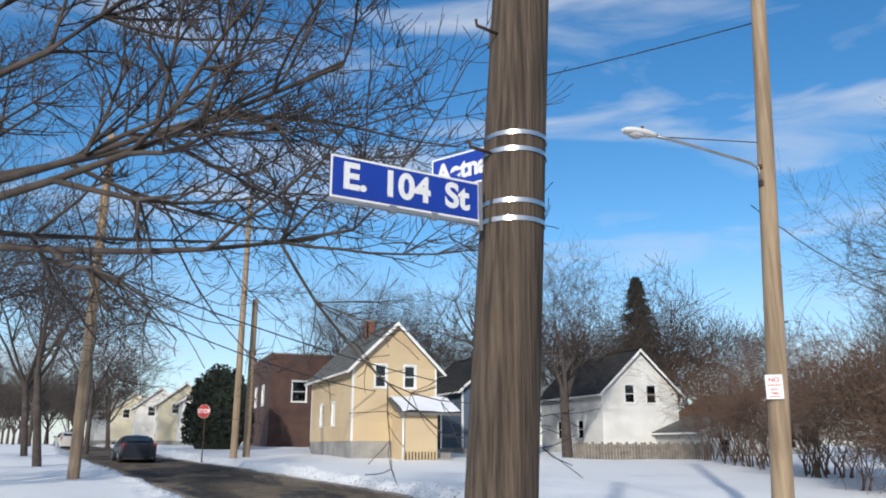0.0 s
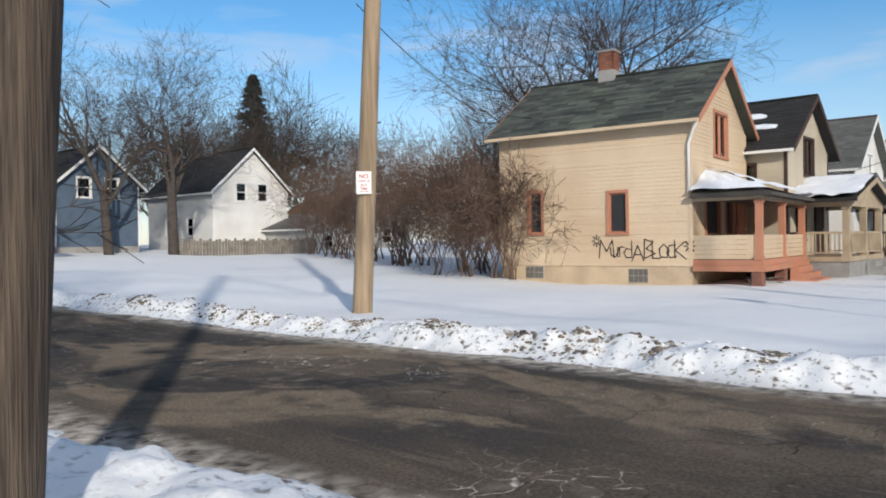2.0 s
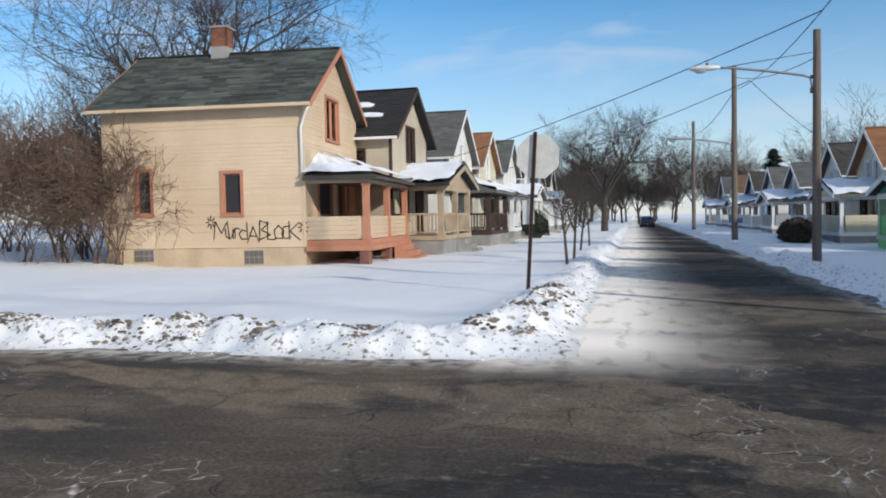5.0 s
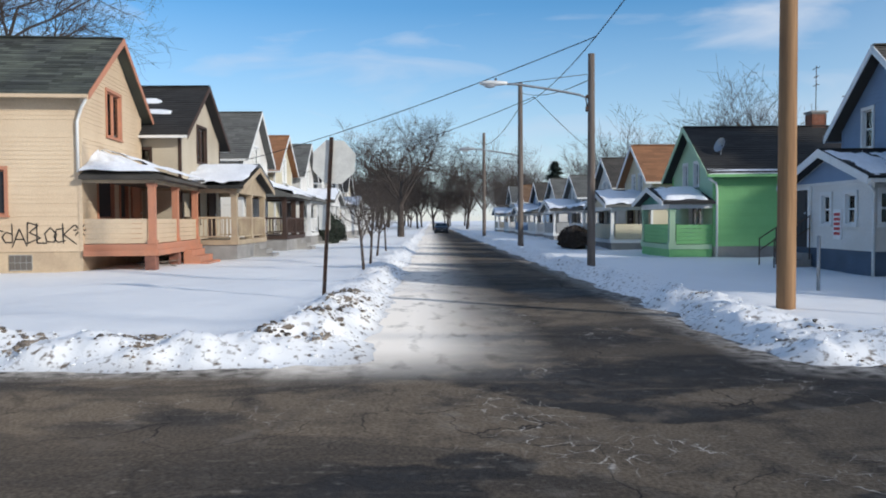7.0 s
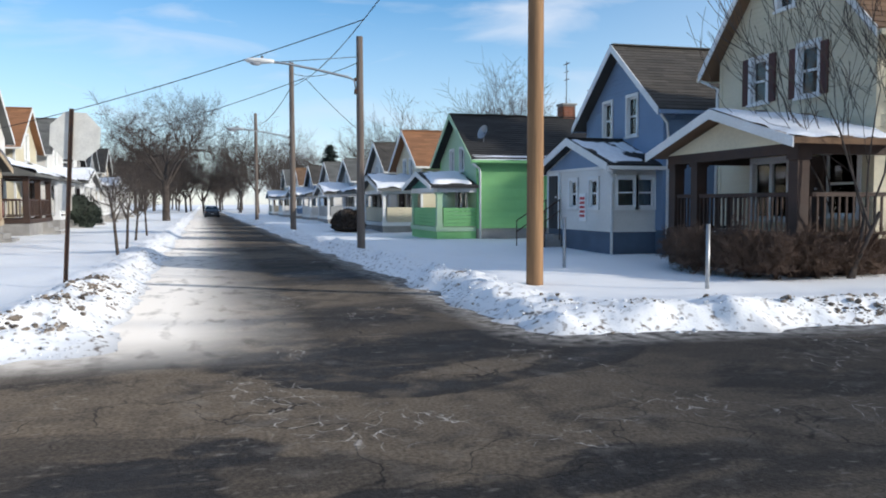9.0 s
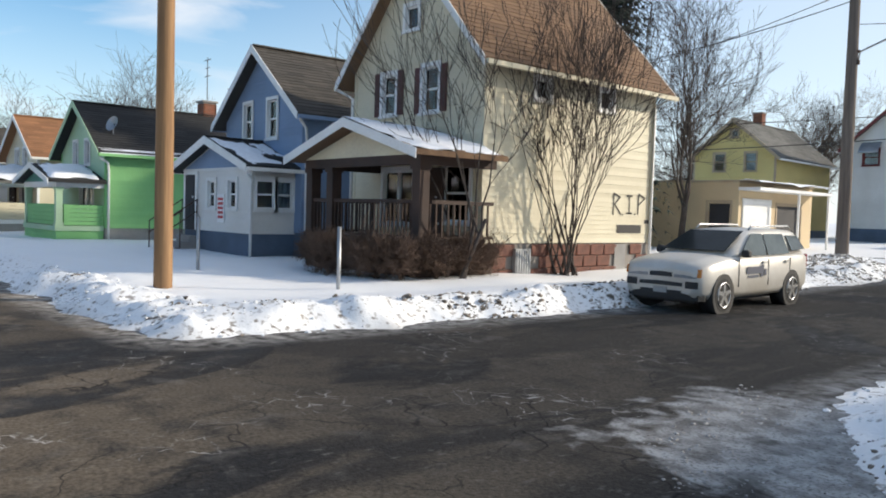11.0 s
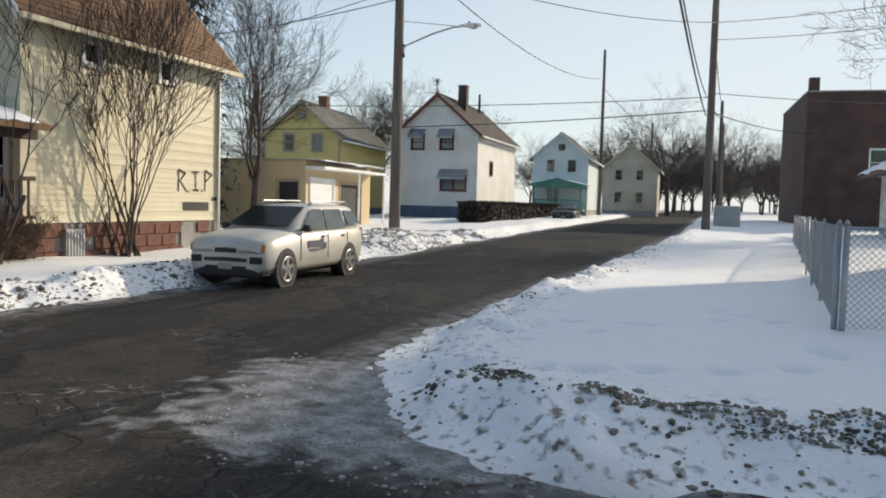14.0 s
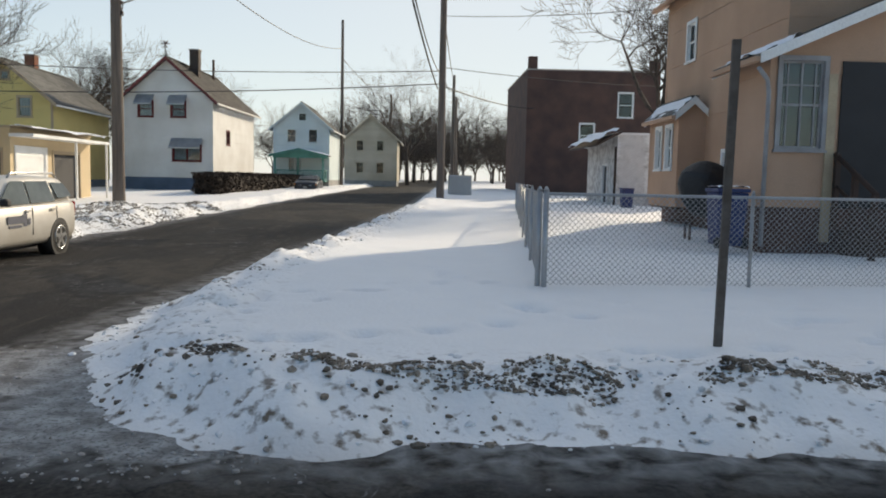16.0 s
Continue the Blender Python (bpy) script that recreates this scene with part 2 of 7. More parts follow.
    for f in ((3, 2, 1, 0), (4, 5, 6, 7), (0, 1, 5, 4), (1, 2, 6, 5), (2, 3, 7, 6), (3, 0, 4, 7)):
        bm.faces.new([vs[i] for i in f])
    if m is not None:
        bmesh.ops.transform(bm, matrix=m, verts=vs)
    return vs


def quad(bm, *pts):
    bm.faces.new([bm.verts.new(p) for p in pts])


def tube(bm, pts, radii, sides=8, caps=True):
    """A round bar through pts, with a radius at each."""
    rings, pts = [], [Vector(p) for p in pts]
    for i, p in enumerate(pts):
        way = (pts[min(i + 1, len(pts) - 1)] - pts[max(i - 1, 0)]).normalized()
        side = way.cross(Vector((0.31, 0.17, 0.93)))
        if side.length < 0.2:
            side = way.cross(Vector((1, 0, 0)))
        side.normalize()
        up = side.cross(way)
        r = radii[i] if hasattr(radii, "__len__") else radii
        rings.append([bm.verts.new(p + r * (math.cos(a) * side + math.sin(a) * up)) for a in [2 * math.pi * k / sides for k in range(sides)]])
    for a, b in zip(rings, rings[1:]):
        for k in range(sides):
            f = bm.faces.new((a[k], b[k], b[(k + 1) % sides], a[(k + 1) % sides]))
            f.smooth = True
    if caps:
        bm.faces.new(rings[0])
        bm.faces.new(list(reversed(rings[-1])))


def finish(bm, name, mat, bevel=0.0):
    if bevel:
        bmesh.ops.bevel(bm, geom=[e for e in bm.edges if e.is_manifold], offset=bevel, segments=1, affect="EDGES")
    bmesh.ops.recalc_face_normals(bm, faces=bm.faces)
    mesh = bpy.data.meshes.new(name)
    bm.to_mesh(mesh)
    bm.free()
    mesh.materials.append(mat)
    return mesh


def part(name, bm, mat, parent, label="", bevel=0.0):
    """One mesh object under a thing or a part."""
    ob = new(name, bm if isinstance(bm, bpy.types.Mesh) else finish(bm, name, mat, bevel))
    ob.parent = parent
    if label:
        ob["label"] = label
    return ob


def boxes(name, rows, mat, parent, label="", bevel=0.0, m=None):
    bm = bmesh.new()
    for r in rows:
        box(bm, *r, m=m)
    return part(name, bm, mat, parent, label, bevel)


def thing(name, m, label, category, group="", kind=""):
    ob = new(name)
    ob.empty_display_size = 0.2
    ob.matrix_world = m
    return tagged(ob, label, category, group, kind)


def raw(name, verts, faces, mat, smooth=True):
    mesh = bpy.data.meshes.new(name)
    mesh.from_pydata(verts, [], faces)
    mesh.materials.append(mat)
    if smooth:
        mesh.polygons.foreach_set("use_smooth", [True] * len(mesh.polygons))
    mesh.update()
    return mesh


def lattice(shape, seed):
    return np.random.RandomState(seed).rand(*shape)


def vnoise(x, y, size, seed):
    """Smooth value noise on arrays, 0 to 1."""
    t = lattice((256, 256), seed)
    x, y = x / size, y / size
    xi, yi = np.floor(x).astype(int), np.floor(y).astype(int)
    fx, fy = x - xi, y - yi
    fx, fy = fx * fx * (3 - 2 * fx), fy * fy * (3 - 2 * fy)
    a, b = t[xi % 256, yi % 256], t[(xi + 1) % 256, yi % 256]
    c, d = t[xi % 256, (yi + 1) % 256], t[(xi + 1) % 256, (yi + 1) % 256]
    return (a * (1 - fx) + b * fx) * (1 - fy) + (c * (1 - fx) + d * fx) * fy


# ---- ground ----
def road_left(y):
    return np.interp(y, [-200, -43, -24, -17, -13, -8, 2, 10, 25, 50, 200], [-5.5, 0.7, 2.2, 2.9, 3.2, 3.5, 3.75, 3.4, 1.5, -2.6, -16.0])


def road_right(y):
    return np.interp(y, [-200, -48, -28, -12, -5, 2, 15, 25, 50, 200], [2.4, 7.6, 8.2, 8.4, 9.0, 9.4, 9.4, 8.2, 2.6, -10.0])


def slope(y):
    """The street climbs a little both ways."""
    return np.interp(y, [-200, -75, -20, 14, 42, 70, 200], [1.2, 0.5, 0.0, 0.0, 0.95, 1.6, 2.2])


def smin(a, b, k):
    h = np.clip(0.5 + 0.5 * (b - a) / k, 0, 1)
    return b * (1 - h) + a * h - k * h * (1 - h)


def kerb_distance(x, y):
    """Metres into the snow from the edge of the ploughed road; negative on the road."""
    main = np.maximum(road_left(y) - x, x - road_right(y))
    east = np.maximum(np.maximum(np.interp(x, [0, 200], [-4.25, -3.0]) - y, y - 0.75), 6.0 - x)
    west = np.maximum(np.maximum(-5.1 - y, y - 1.6), x - 6.0)
    worn = np.exp(-((x - 3.0) / 1.2) ** 2 - ((y + 6.3) / 1.3) ** 2) * 0.42      # tyres cut the south-west corner
    return smin(smin(main, east, 1.2), west, 2.4) - worn


def snow_height(x, y):
    d = kerb_distance(x, y) + (vnoise(x, y, 0.9, 1) - 0.5) * 0.5 + (vnoise(x, y, 0.25, 2) - 0.5) * 0.2
    rise = np.clip(d / 0.85, 0, 1)
    rise = rise * rise * (3 - 2 * rise)
    near = np.exp(-((d - 0.75) / 0.55) ** 2) * np.where((x < 3.4) & (y < -4.5) & (y > -9.0), 0.55, 1.0)
    lumps = (vnoise(x, y, 0.42, 3) - 0.35) * 0.30 + (vnoise(x, y, 0.17, 4) - 0.5) * 0.17 + (vnoise(x, y, 0.08, 5) - 0.5) * 0.07
    corner = np.exp(-(((x - 12.5) / 3.0) ** 2 + ((y - 1.4) / 0.9) ** 2)) * 0.13 + np.exp(-(((x - 10.6) / 1.1) ** 2 + ((y + 26.5) / 3.0) ** 2)) * 0.35
    corner += np.exp(-((x - 22.0) / 14.0) ** 2 - ((y - 1.5) / 0.7) ** 2) * 0.03
    lawn = 0.27 + (vnoise(x, y, 3.0, 6) - 0.5) * 0.14 + (vnoise(x, y, 0.8, 7) - 0.5) * 0.035
    prints = np.clip((vnoise(x, y, 0.33, 8) - 0.78) / 0.12, 0, 1) * 0.075 * (vnoise(x, y, 1.9, 9) > 0.52) * (np.abs(x) < 4) * (y < -6.5) * (y > -12)
    for fx, fy in ((2.49, -6.9), (2.17, -7.0), (1.95, -6.75), (1.5, -6.95), (1.18, -7.05), (0.7, -7.25), (0.1, -7.45), (-0.5, -7.9), (-0.95, -8.75), (-1.38, -8.4), (-0.85, -9.0), (-1.45, -6.75), (-1.8, -6.65)):
        prints = prints + 0.16 * np.exp(-((x - fx) / 0.12) ** 2 - ((y - fy) / 0.12) ** 2) - 0.03 * np.exp(-((x - fx - 0.2) / 0.12) ** 2 - ((y - fy - 0.1) / 0.12) ** 2)
    ridge = np.exp(-((d - 0.80) / 0.15) ** 2) * (0.01 + 0.11 * vnoise(x, y, 0.22, 10)) * np.clip((2.0 - x) / 0.5, 0, 1) * (y < -4.5) * (y > -9)
    z = rise * lawn + rise * near * (lumps * 0.62 + 0.02) + corner * rise * (0.8 + lumps * 1.2) - prints + ridge
    return np.where(d > 0, z, d * 0.12) + slope(y) - 0.012


def axis_lines(stretches):
    out = []
    for a, b, step in stretches:
        out += list(np.arange(a, b, step))
    return np.array(out + [stretches[-1][1]])


gx = axis_lines([(-900, -100, 100), (-100, -20, 8), (-20, -6, 0.7), (-6, 14.5, 0.085), (14.5, 30, 0.3), (30, 70, 1.0), (70, 130, 6), (130, 1000, 87)])
gy = axis_lines([(-900, -130, 77), (-130, -60, 5), (-60, -28, 0.8), (-28, -11, 0.2), (-11, 14, 0.085), (14, 30, 0.25), (30, 70, 1.0), (70, 130, 6), (130, 1000, 87)])
GX, GY = np.meshgrid(gx, gy, indexing="ij")
GZ = snow_height(GX, GY)
nx, ny = len(gx), len(gy)
index = np.arange(nx * ny).reshape(nx, ny)
faces = np.stack([index[:-1, :-1], index[1:, :-1], index[1:, 1:], index[:-1, 1:]], -1).reshape(-1, 4)


def snow_ground_material():
    m = bpy.data.materials.new("roadside_snow")
    m.use_nodes = True
    n, l = m.node_tree.nodes, m.node_tree.links
    b = n["Principled BSDF"]
    b.inputs["Roughness"].default_value = 0.7
    geo, edge = n.new("ShaderNodeNewGeometry"), n.new("ShaderNodeAttribute")
    edge.attribute_name = "edge"
    fine, mid, grit = (n.new("ShaderNodeTexNoise") for _ in range(3))
    for t, s, d in ((fine, 22, 3), (mid, 2.6, 5), (grit, 10.0, 9)):
        t.inputs["Scale"].default_value, t.inputs["Detail"].default_value = s, d
        l.new(geo.outputs["Position"], t.inputs["Vector"])
    band = n.new("ShaderNodeMapRange")           # ploughed-up grit lies within a metre and a half of the road
    band.inputs["From Min"].default_value, band.inputs["From Max"].default_value = 1.7, 0.35
    l.new(edge.outputs["Fac"], band.inputs["Value"])
    spots = n.new("ShaderNodeMapRange")
    spots.inputs["From Min"].default_value, spots.inputs["From Max"].default_value = 0.55, 0.68
    l.new(grit.outputs["Fac"], spots.inputs["Value"])
    mul = n.new("ShaderNodeMath")
    mul.operation = "MULTIPLY"
    l.new(band.outputs["Result"], mul.inputs[0]), l.new(spots.outputs["Result"], mul.inputs[1])
    clean = n.new("ShaderNodeMix")
    clean.data_type = "RGBA"
    clean.inputs["A"].default_value, clean.inputs["B"].default_value = (0.90, 0.90, 0.895, 1), (0.83, 0.84, 0.85, 1)
    l.new(mid.outputs["Fac"], clean.inputs["Factor"])
    slush = n.new("ShaderNodeMapRange")
    slush.inputs["From Min"].default_value, slush.inputs["From Max"].default_value = 0.25, -0.25
    l.new(edge.outputs["Fac"], slush.inputs["Value"])
    wet = n.new("ShaderNodeMix")
    wet.data_type = "RGBA"
    wet.inputs["B"].default_value = (0.42, 0.41, 0.40, 1)
    l.new(slush.outputs["Result"], wet.inputs["Factor"])
    l.new(clean.outputs["Result"], wet.inputs["A"])
    dirt = n.new("ShaderNodeMix")
    dirt.data_type = "RGBA"
    dirt.inputs["B"].default_value = (0.16, 0.125, 0.095, 1)
    l.new(wet.outputs["Result"], dirt.inputs["A"])
    l.new(mul.outputs["Value"], dirt.inputs["Factor"])
    l.new(dirt.outputs["Result"], b.inputs["Base Color"])
    bp = n.new("ShaderNodeBump")
    bp.inputs["Strength"].default_value, bp.inputs["Distance"].default_value = 0.25, 0.03
    l.new(fine.outputs["Fac"], bp.inputs["Height"])
    l.new(bp.outputs["Normal"], b.inputs["Normal"])
    return m


def asphalt_material():
    m = bpy.data.materials.new("worn_salted_asphalt")
    m.use_nodes = True
    n, l = m.node_tree.nodes, m.node_tree.links
    b = n["Principled BSDF"]
    geo, edge = n.new("ShaderNodeNewGeometry"), n.new("ShaderNodeAttribute")
    edge.attribute_name = "edge"

    def noise_at(scale, detail=5, stretch=(1, 1, 1), distortion=0.0):
        mp, t = n.new("ShaderNodeMapping"), n.new("ShaderNodeTexNoise")
        mp.inputs["Scale"].default_value = stretch
        t.inputs["Scale"].default_value, t.inputs["Detail"].default_value, t.inputs["Distortion"].default_value = scale, detail, distortion
        l.new(geo.outputs["Position"], mp.inputs["Vector"]), l.new(mp.outputs["Vector"], t.inputs["Vector"])
        return t.outputs["Fac"]

    def between(value, a, z, to=1.0):
        r = n.new("ShaderNodeMapRange")
        r.inputs["From Min"].default_value, r.inputs["From Max"].default_value, r.inputs["To Max"].default_value = a, z, to
        l.new(value, r.inputs["Value"])
        return r.outputs["Result"]

    def times(a, c):
        k = n.new("ShaderNodeMath")
        k.operation = "MULTIPLY"
        for i, v in enumerate((a, c)):
            if isinstance(v, float):
                k.inputs[i].default_value = v
            else:
                l.new(v, k.inputs[i])
        return k.outputs["Value"]

    def over(base, colour, fac):
        k = n.new("ShaderNodeMix")
        k.data_type = "RGBA"
        if isinstance(base, tuple):
            k.inputs["A"].default_value = base
        else:
            l.new(base, k.inputs["A"])
        k.inputs["B"].default_value = colour
        l.new(fac, k.inputs["Factor"])
        return k.outputs["Result"]

    # how strongly the tan tones show, by position on the plan
    dry = n.new("ShaderNodeAttribute")
    dry.attribute_name = "dry"
    c = over((0.034, 0.031, 0.029, 1), (0.068, 0.057, 0.046, 1), times(dry.outputs["Fac"], between(noise_at(0.8, 9, (1.0, 0.33, 1), 0.3), 0.42, 0.60)))
    c = over(c, (0.118, 0.096, 0.073, 1), times(times(dry.outputs["Fac"], between(noise_at(0.36, 10, (1.2, 0.55, 1), 0.9), 0.515, 0.55, 0.85)), between(noise_at(2.2, 6), 0.30, 0.52)))
    c = over(c, (0.021, 0.020, 0.020, 1), times(between(noise_at(0.42, 9, (0.8, 0.5, 1), 0.8), 0.585, 0.605, 0.9), between(noise_at(3.0, 5), 0.25, 0.5)))
    c = over(c, (0.105, 0.088, 0.070, 1), times(between(noise_at(5.0, 6, (1.0, 0.07, 1)), 0.56, 0.66, 0.5), between(noise_at(0.7, 3), 0.42, 0.6)))
    grain = n.new("ShaderNodeMix")
    grain.data_type, grain.blend_type = "RGBA", "MULTIPLY"
    grain.inputs["Factor"].default_value = 1.0
    shade = n.new("ShaderNodeMapRange")
    shade.inputs["To Min"].default_value, shade.inputs["To Max"].default_value = 0.0, 2.0
    l.new(noise_at(30.0, 9), shade.inputs["Value"])
    l.new(c, grain.inputs["A"]), l.new(shade.outputs["Result"], grain.inputs["B"])
    c = grain.outputs["Result"]
    cells = n.new("ShaderNodeTexVoronoi")
    cells.feature = "DISTANCE_TO_EDGE"
    cells.inputs["Scale"].default_value = 0.9
    warp, wmix = n.new("ShaderNodeTexNoise"), n.new("ShaderNodeVectorMath")
    warp.inputs["Scale"].default_value, warp.inputs["Detail"].default_value = 1.3, 4
    wmix.operation = "MULTIPLY_ADD"
    wmix.inputs[1].default_value = (0.9, 0.9, 0)
    l.new(geo.outputs["Position"], warp.inputs["Vector"])
    l.new(warp.outputs["Color"], wmix.inputs[0]), l.new(geo.outputs["Position"], wmix.inputs[2])
    l.new(wmix.outputs["Vector"], cells.inputs["Vector"])
    c = over(c, (0.012, 0.011, 0.011, 1), times(between(cells.outputs["Distance"], 0.010, 0.002), between(noise_at(0.5, 2), 0.45, 0.6)))
    salt_cells = n.new("ShaderNodeTexVoronoi")
    salt_cells.feature = "DISTANCE_TO_EDGE"
    salt_cells.inputs["Scale"].default_value = 3.2
    l.new(wmix.outputs["Vector"], salt_cells.inputs["Vector"])
    salt = times(between(salt_cells.outputs["Distance"], 0.020, 0.004), between(noise_at(0.45, 3), 0.555, 0.64, 0.9))
    c = over(c, (0.46, 0.44, 0.42, 1), times(salt, between(noise_at(7.0, 4), 0.42, 0.60)))
    c = over(c, (0.30, 0.28, 0.26, 1), times(between(noise_at(14.0, 8, (1.0, 0.45, 1)), 0.60, 0.74, 0.32), between(noise_at(0.6, 4), 0.46, 0.58)))
    c = over(c, (0.20, 0.185, 0.17, 1), times(between(noise_at(3.0, 12), 0.54, 0.74, 0.4), between(noise_at(0.5, 3), 0.48, 0.62)))
    rim = times(between(edge.outputs["Fac"], -0.55, -0.02), between(noise_at(5.0, 13, (1, 1, 1), 0.4), 0.34, 0.68))
    c = over(c, (0.36, 0.34, 0.32, 1), rim)
    film = n.new("ShaderNodeAttribute")
    film.attribute_name = "film"
    c = over(c, (0.74, 0.70, 0.65, 1), times(film.outputs["Fac"], between(noise_at(3.0, 13, (0.4, 1, 1), 0.2), 0.16, 0.46)))
    slush = n.new("ShaderNodeAttribute")
    slush.attribute_name = "slush"
    thick = n.new("ShaderNodeMath")
    thick.operation = "ADD"
    l.new(slush.outputs["Fac"], thick.inputs[0]), l.new(between(noise_at(3.2, 14, (1, 1, 1), 0.5), 0.28, 0.72, 0.95), thick.inputs[1])
    icy = over((0.24, 0.225, 0.21, 1), (0.48, 0.46, 0.44, 1), between(noise_at(4.5, 14), 0.38, 0.62))
    icy = over(icy, (0.09, 0.085, 0.08, 1), between(noise_at(34.0, 7), 0.50, 0.68, 0.75))
    lay = n.new("ShaderNodeMix")
    lay.data_type = "RGBA"
    l.new(between(thick.outputs["Value"], 0.96, 1.35), lay.inputs["Factor"]), l.new(c, lay.inputs["A"]), l.new(icy, lay.inputs["B"])
    c = lay.outputs["Result"]
    l.new(c, b.inputs["Base Color"])
    rough = between(noise_at(0.42, 4, (0.8, 0.5, 1), 0.8), 0.58, 0.68, -0.22)
    add = n.new("ShaderNodeMath")
    add.operation = "ADD"
    add.inputs[1].default_value = 0.88
    b.inputs["Specular IOR Level"].default_value = 0.12
    b.inputs["Diffuse Roughness"].default_value = 1.0
    l.new(rough, add.inputs[0])
    l.new(add.outputs["Value"], b.inputs["Roughness"])
    bp = n.new("ShaderNodeBump")
    bp.inputs["Strength"].default_value, bp.inputs["Distance"].default_value = 0.5, 0.012
    l.new(noise_at(60.0, 4), bp.inputs["Height"])
    l.new(bp.outputs["Normal"], b.inputs["Normal"])
    return m


def sheet(name, xs, ys, height, mat, label, category, extra=None):
    X, Y = np.meshgrid(xs, ys, indexing="ij")
    Z = height(X, Y)
    idx = np.arange(X.size).reshape(X.shape)
    f = np.stack([idx[:-1, :-1], idx[1:, :-1], idx[1:, 1:], idx[:-1, 1:]], -1).reshape(-1, 4)
    mesh = raw(name, np.stack([X, Y, Z], -1).reshape(-1, 3).tolist(), f.tolist(), mat)
    layers = {"edge": kerb_distance(X, Y)}
    layers.update(extra(X, Y) if extra else {})
    for key, values in layers.items():
        mesh.attributes.new(key, "FLOAT", "POINT").data.foreach_set("value", values.reshape(-1).astype(np.float32))
    return tagged(new(name, mesh), label, category, kind="structure")


sheet("ground", gx, gy, snow_height, snow_ground_material(), "deep white snow over lawns with gritty ploughed banks", "snow")
ASPHALT = asphalt_material()
rx = axis_lines([(-40, -8, 2), (-8, 16, 0.25), (16, 70, 1.5), (70, 400, 30)])
ry = axis_lines([(-400, -60, 20), (-60, -20, 1), (-20, 20, 0.25), (20, 60, 1), (60, 400, 20)])


def road_height(X, Y):
    d = kerb_distance(X, Y)
    low = np.clip((d - 0.45) / 0.4, 0, 1)
    return slope(Y) + (vnoise(X, Y, 2.5, 11) - 0.5) * 0.02 - low * 0.35


def snow_film(X, Y):
    drift = np.clip((Y + 1.7) / 1.6, 0, 1) * np.clip((X - 8.6) / 2.2, 0, 1) * (Y < 2)
    reach = kerb_distance(X, Y) + 1.35                 # slush dragged out of the south-west bank
    gutter = np.clip(reach / 0.8, 0, 1) * np.clip((2.2 - np.abs(X - 2.9)) / 0.9, 0, 1) * np.clip((1.7 - np.abs(Y + 6.3)) / 0.6, 0, 1)
    # the tan tones weaken towards the south, down to 0.40
    return {"film": drift * (0.45 + 0.55 * np.clip((Y + 0.9) / 1.1, 0, 1)), "slush": gutter, "dry": np.clip((Y + 6.0) / 3.2, 0.40, 1)}


sheet("road", rx, ry, road_height, ASPHALT, "worn dark asphalt with tan salt stains and cracks", "road", snow_film)


# ---- houses ----
def wall_mesh(bm, o, u, n, length, z0, z1, apex, opens, course=0.13, lap=0.014, board=3.2):
    """Lapped boards on a wall from o along u, facing n, gabled to apex; opens are (u0, u1, z0, z1) with reveals."""
    o, u, n = Vector(o), Vector(u), Vector(n)
    top = apex or z1
    cuts = sorted({round(z0 + k * course, 4) for k in range(int((top - z0) / course) + 1)} | {round(v, 4) for w in opens for v in w[2:4]} | {round(z1, 4), round(top, 4)})

    def limits(z):
        if z <= z1 or not apex:
            return 0.0, length
        k = min(1.0, (z - z1) / (apex - z1)) * length / 2
        return k, length - k

    def at(a, z, out):
        return o + u * a + n * out + Vector((0, 0, z))

    for a, b in zip(cuts, cuts[1:]):
        if b - a < 0.002:
            continue
        ka, kb = ((a - z0) / course) % 1.0, ((a - z0) / course) % 1.0 + (b - a) / course
        oa, ob_ = lap * (1 - ka), lap * max(0.0, 1 - kb)
        la, ra = limits(a)
        lb, rb = limits(b)
        spans = [(la, ra)]
        for w in opens:
            if w[2] < b - 1e-4 and w[3] > a + 1e-4:
                nxt = []
                for s, e in spans:
                    if w[0] > s:
                        nxt.append((s, min(e, w[0])))
                    if w[1] < e:
                        nxt.append((max(s, w[1]), e))
                spans = [p for p in nxt if p[1] - p[0] > 1e-3]
        row = int(round((a - z0) / course))
        for s, e in spans:
            joints = [s] + [j for j in np.arange(-(row * 1.37) % board, length, board) if s + 0.2 < j < e - 0.2] + [e]
            for p, q in zip(joints, joints[1:]):
                pt, qt = (max(p, lb) if p == la else p), (min(q, rb) if q == ra else q)
                if p == la and lb > la:
                    pt = lb
                if q == ra and rb < ra:
                    qt = rb
                if qt < pt:
                    pt = qt = (pt + qt) / 2
                v = [bm.verts.new(x) for x in (at(p, a, oa), at(q, a, oa), at(qt, b, ob_), at(pt, b, ob_))]
                bm.faces.new(v)
                if ka < 0.01:
                    w0, w1 = bm.verts.new(at(p, a, 0)), bm.verts.new(at(q, a, 0))
                    bm.faces.new((w0, w1, v[1], v[0]))


def ring(bm, x0, x1, z0, z1, a0, a1, c0, c1, y0, y1):
    """A flat rectangular frame between an outer and an inner rectangle, y0 to y1 thick."""
    loops = []
    for y in (y0, y1):
        loops.append([bm.verts.new((x, y, z)) for x, z in ((x0, z0), (x1, z0), (x1, z1), (x0, z1))])
        loops.append([bm.verts.new((x, y, z)) for x, z in ((a0, c0), (a1, c0), (a1, c1), (a0, c1))])
    for k in range(4):
        q = (k + 1) % 4
        for a, b in ((0, 1), (3, 2), (2, 0), (1, 3)):
            bm.faces.new((loops[a][k], loops[a][q], loops[b][q], loops[b][k]))


def window(parent, m, w, h, trim, kind="double", curtain=False, name="window", sash=None):
    """A sash window: casing on the wall, sash and panes set back; local x along the wall, -y outwards."""
    bm = bmesh.new()
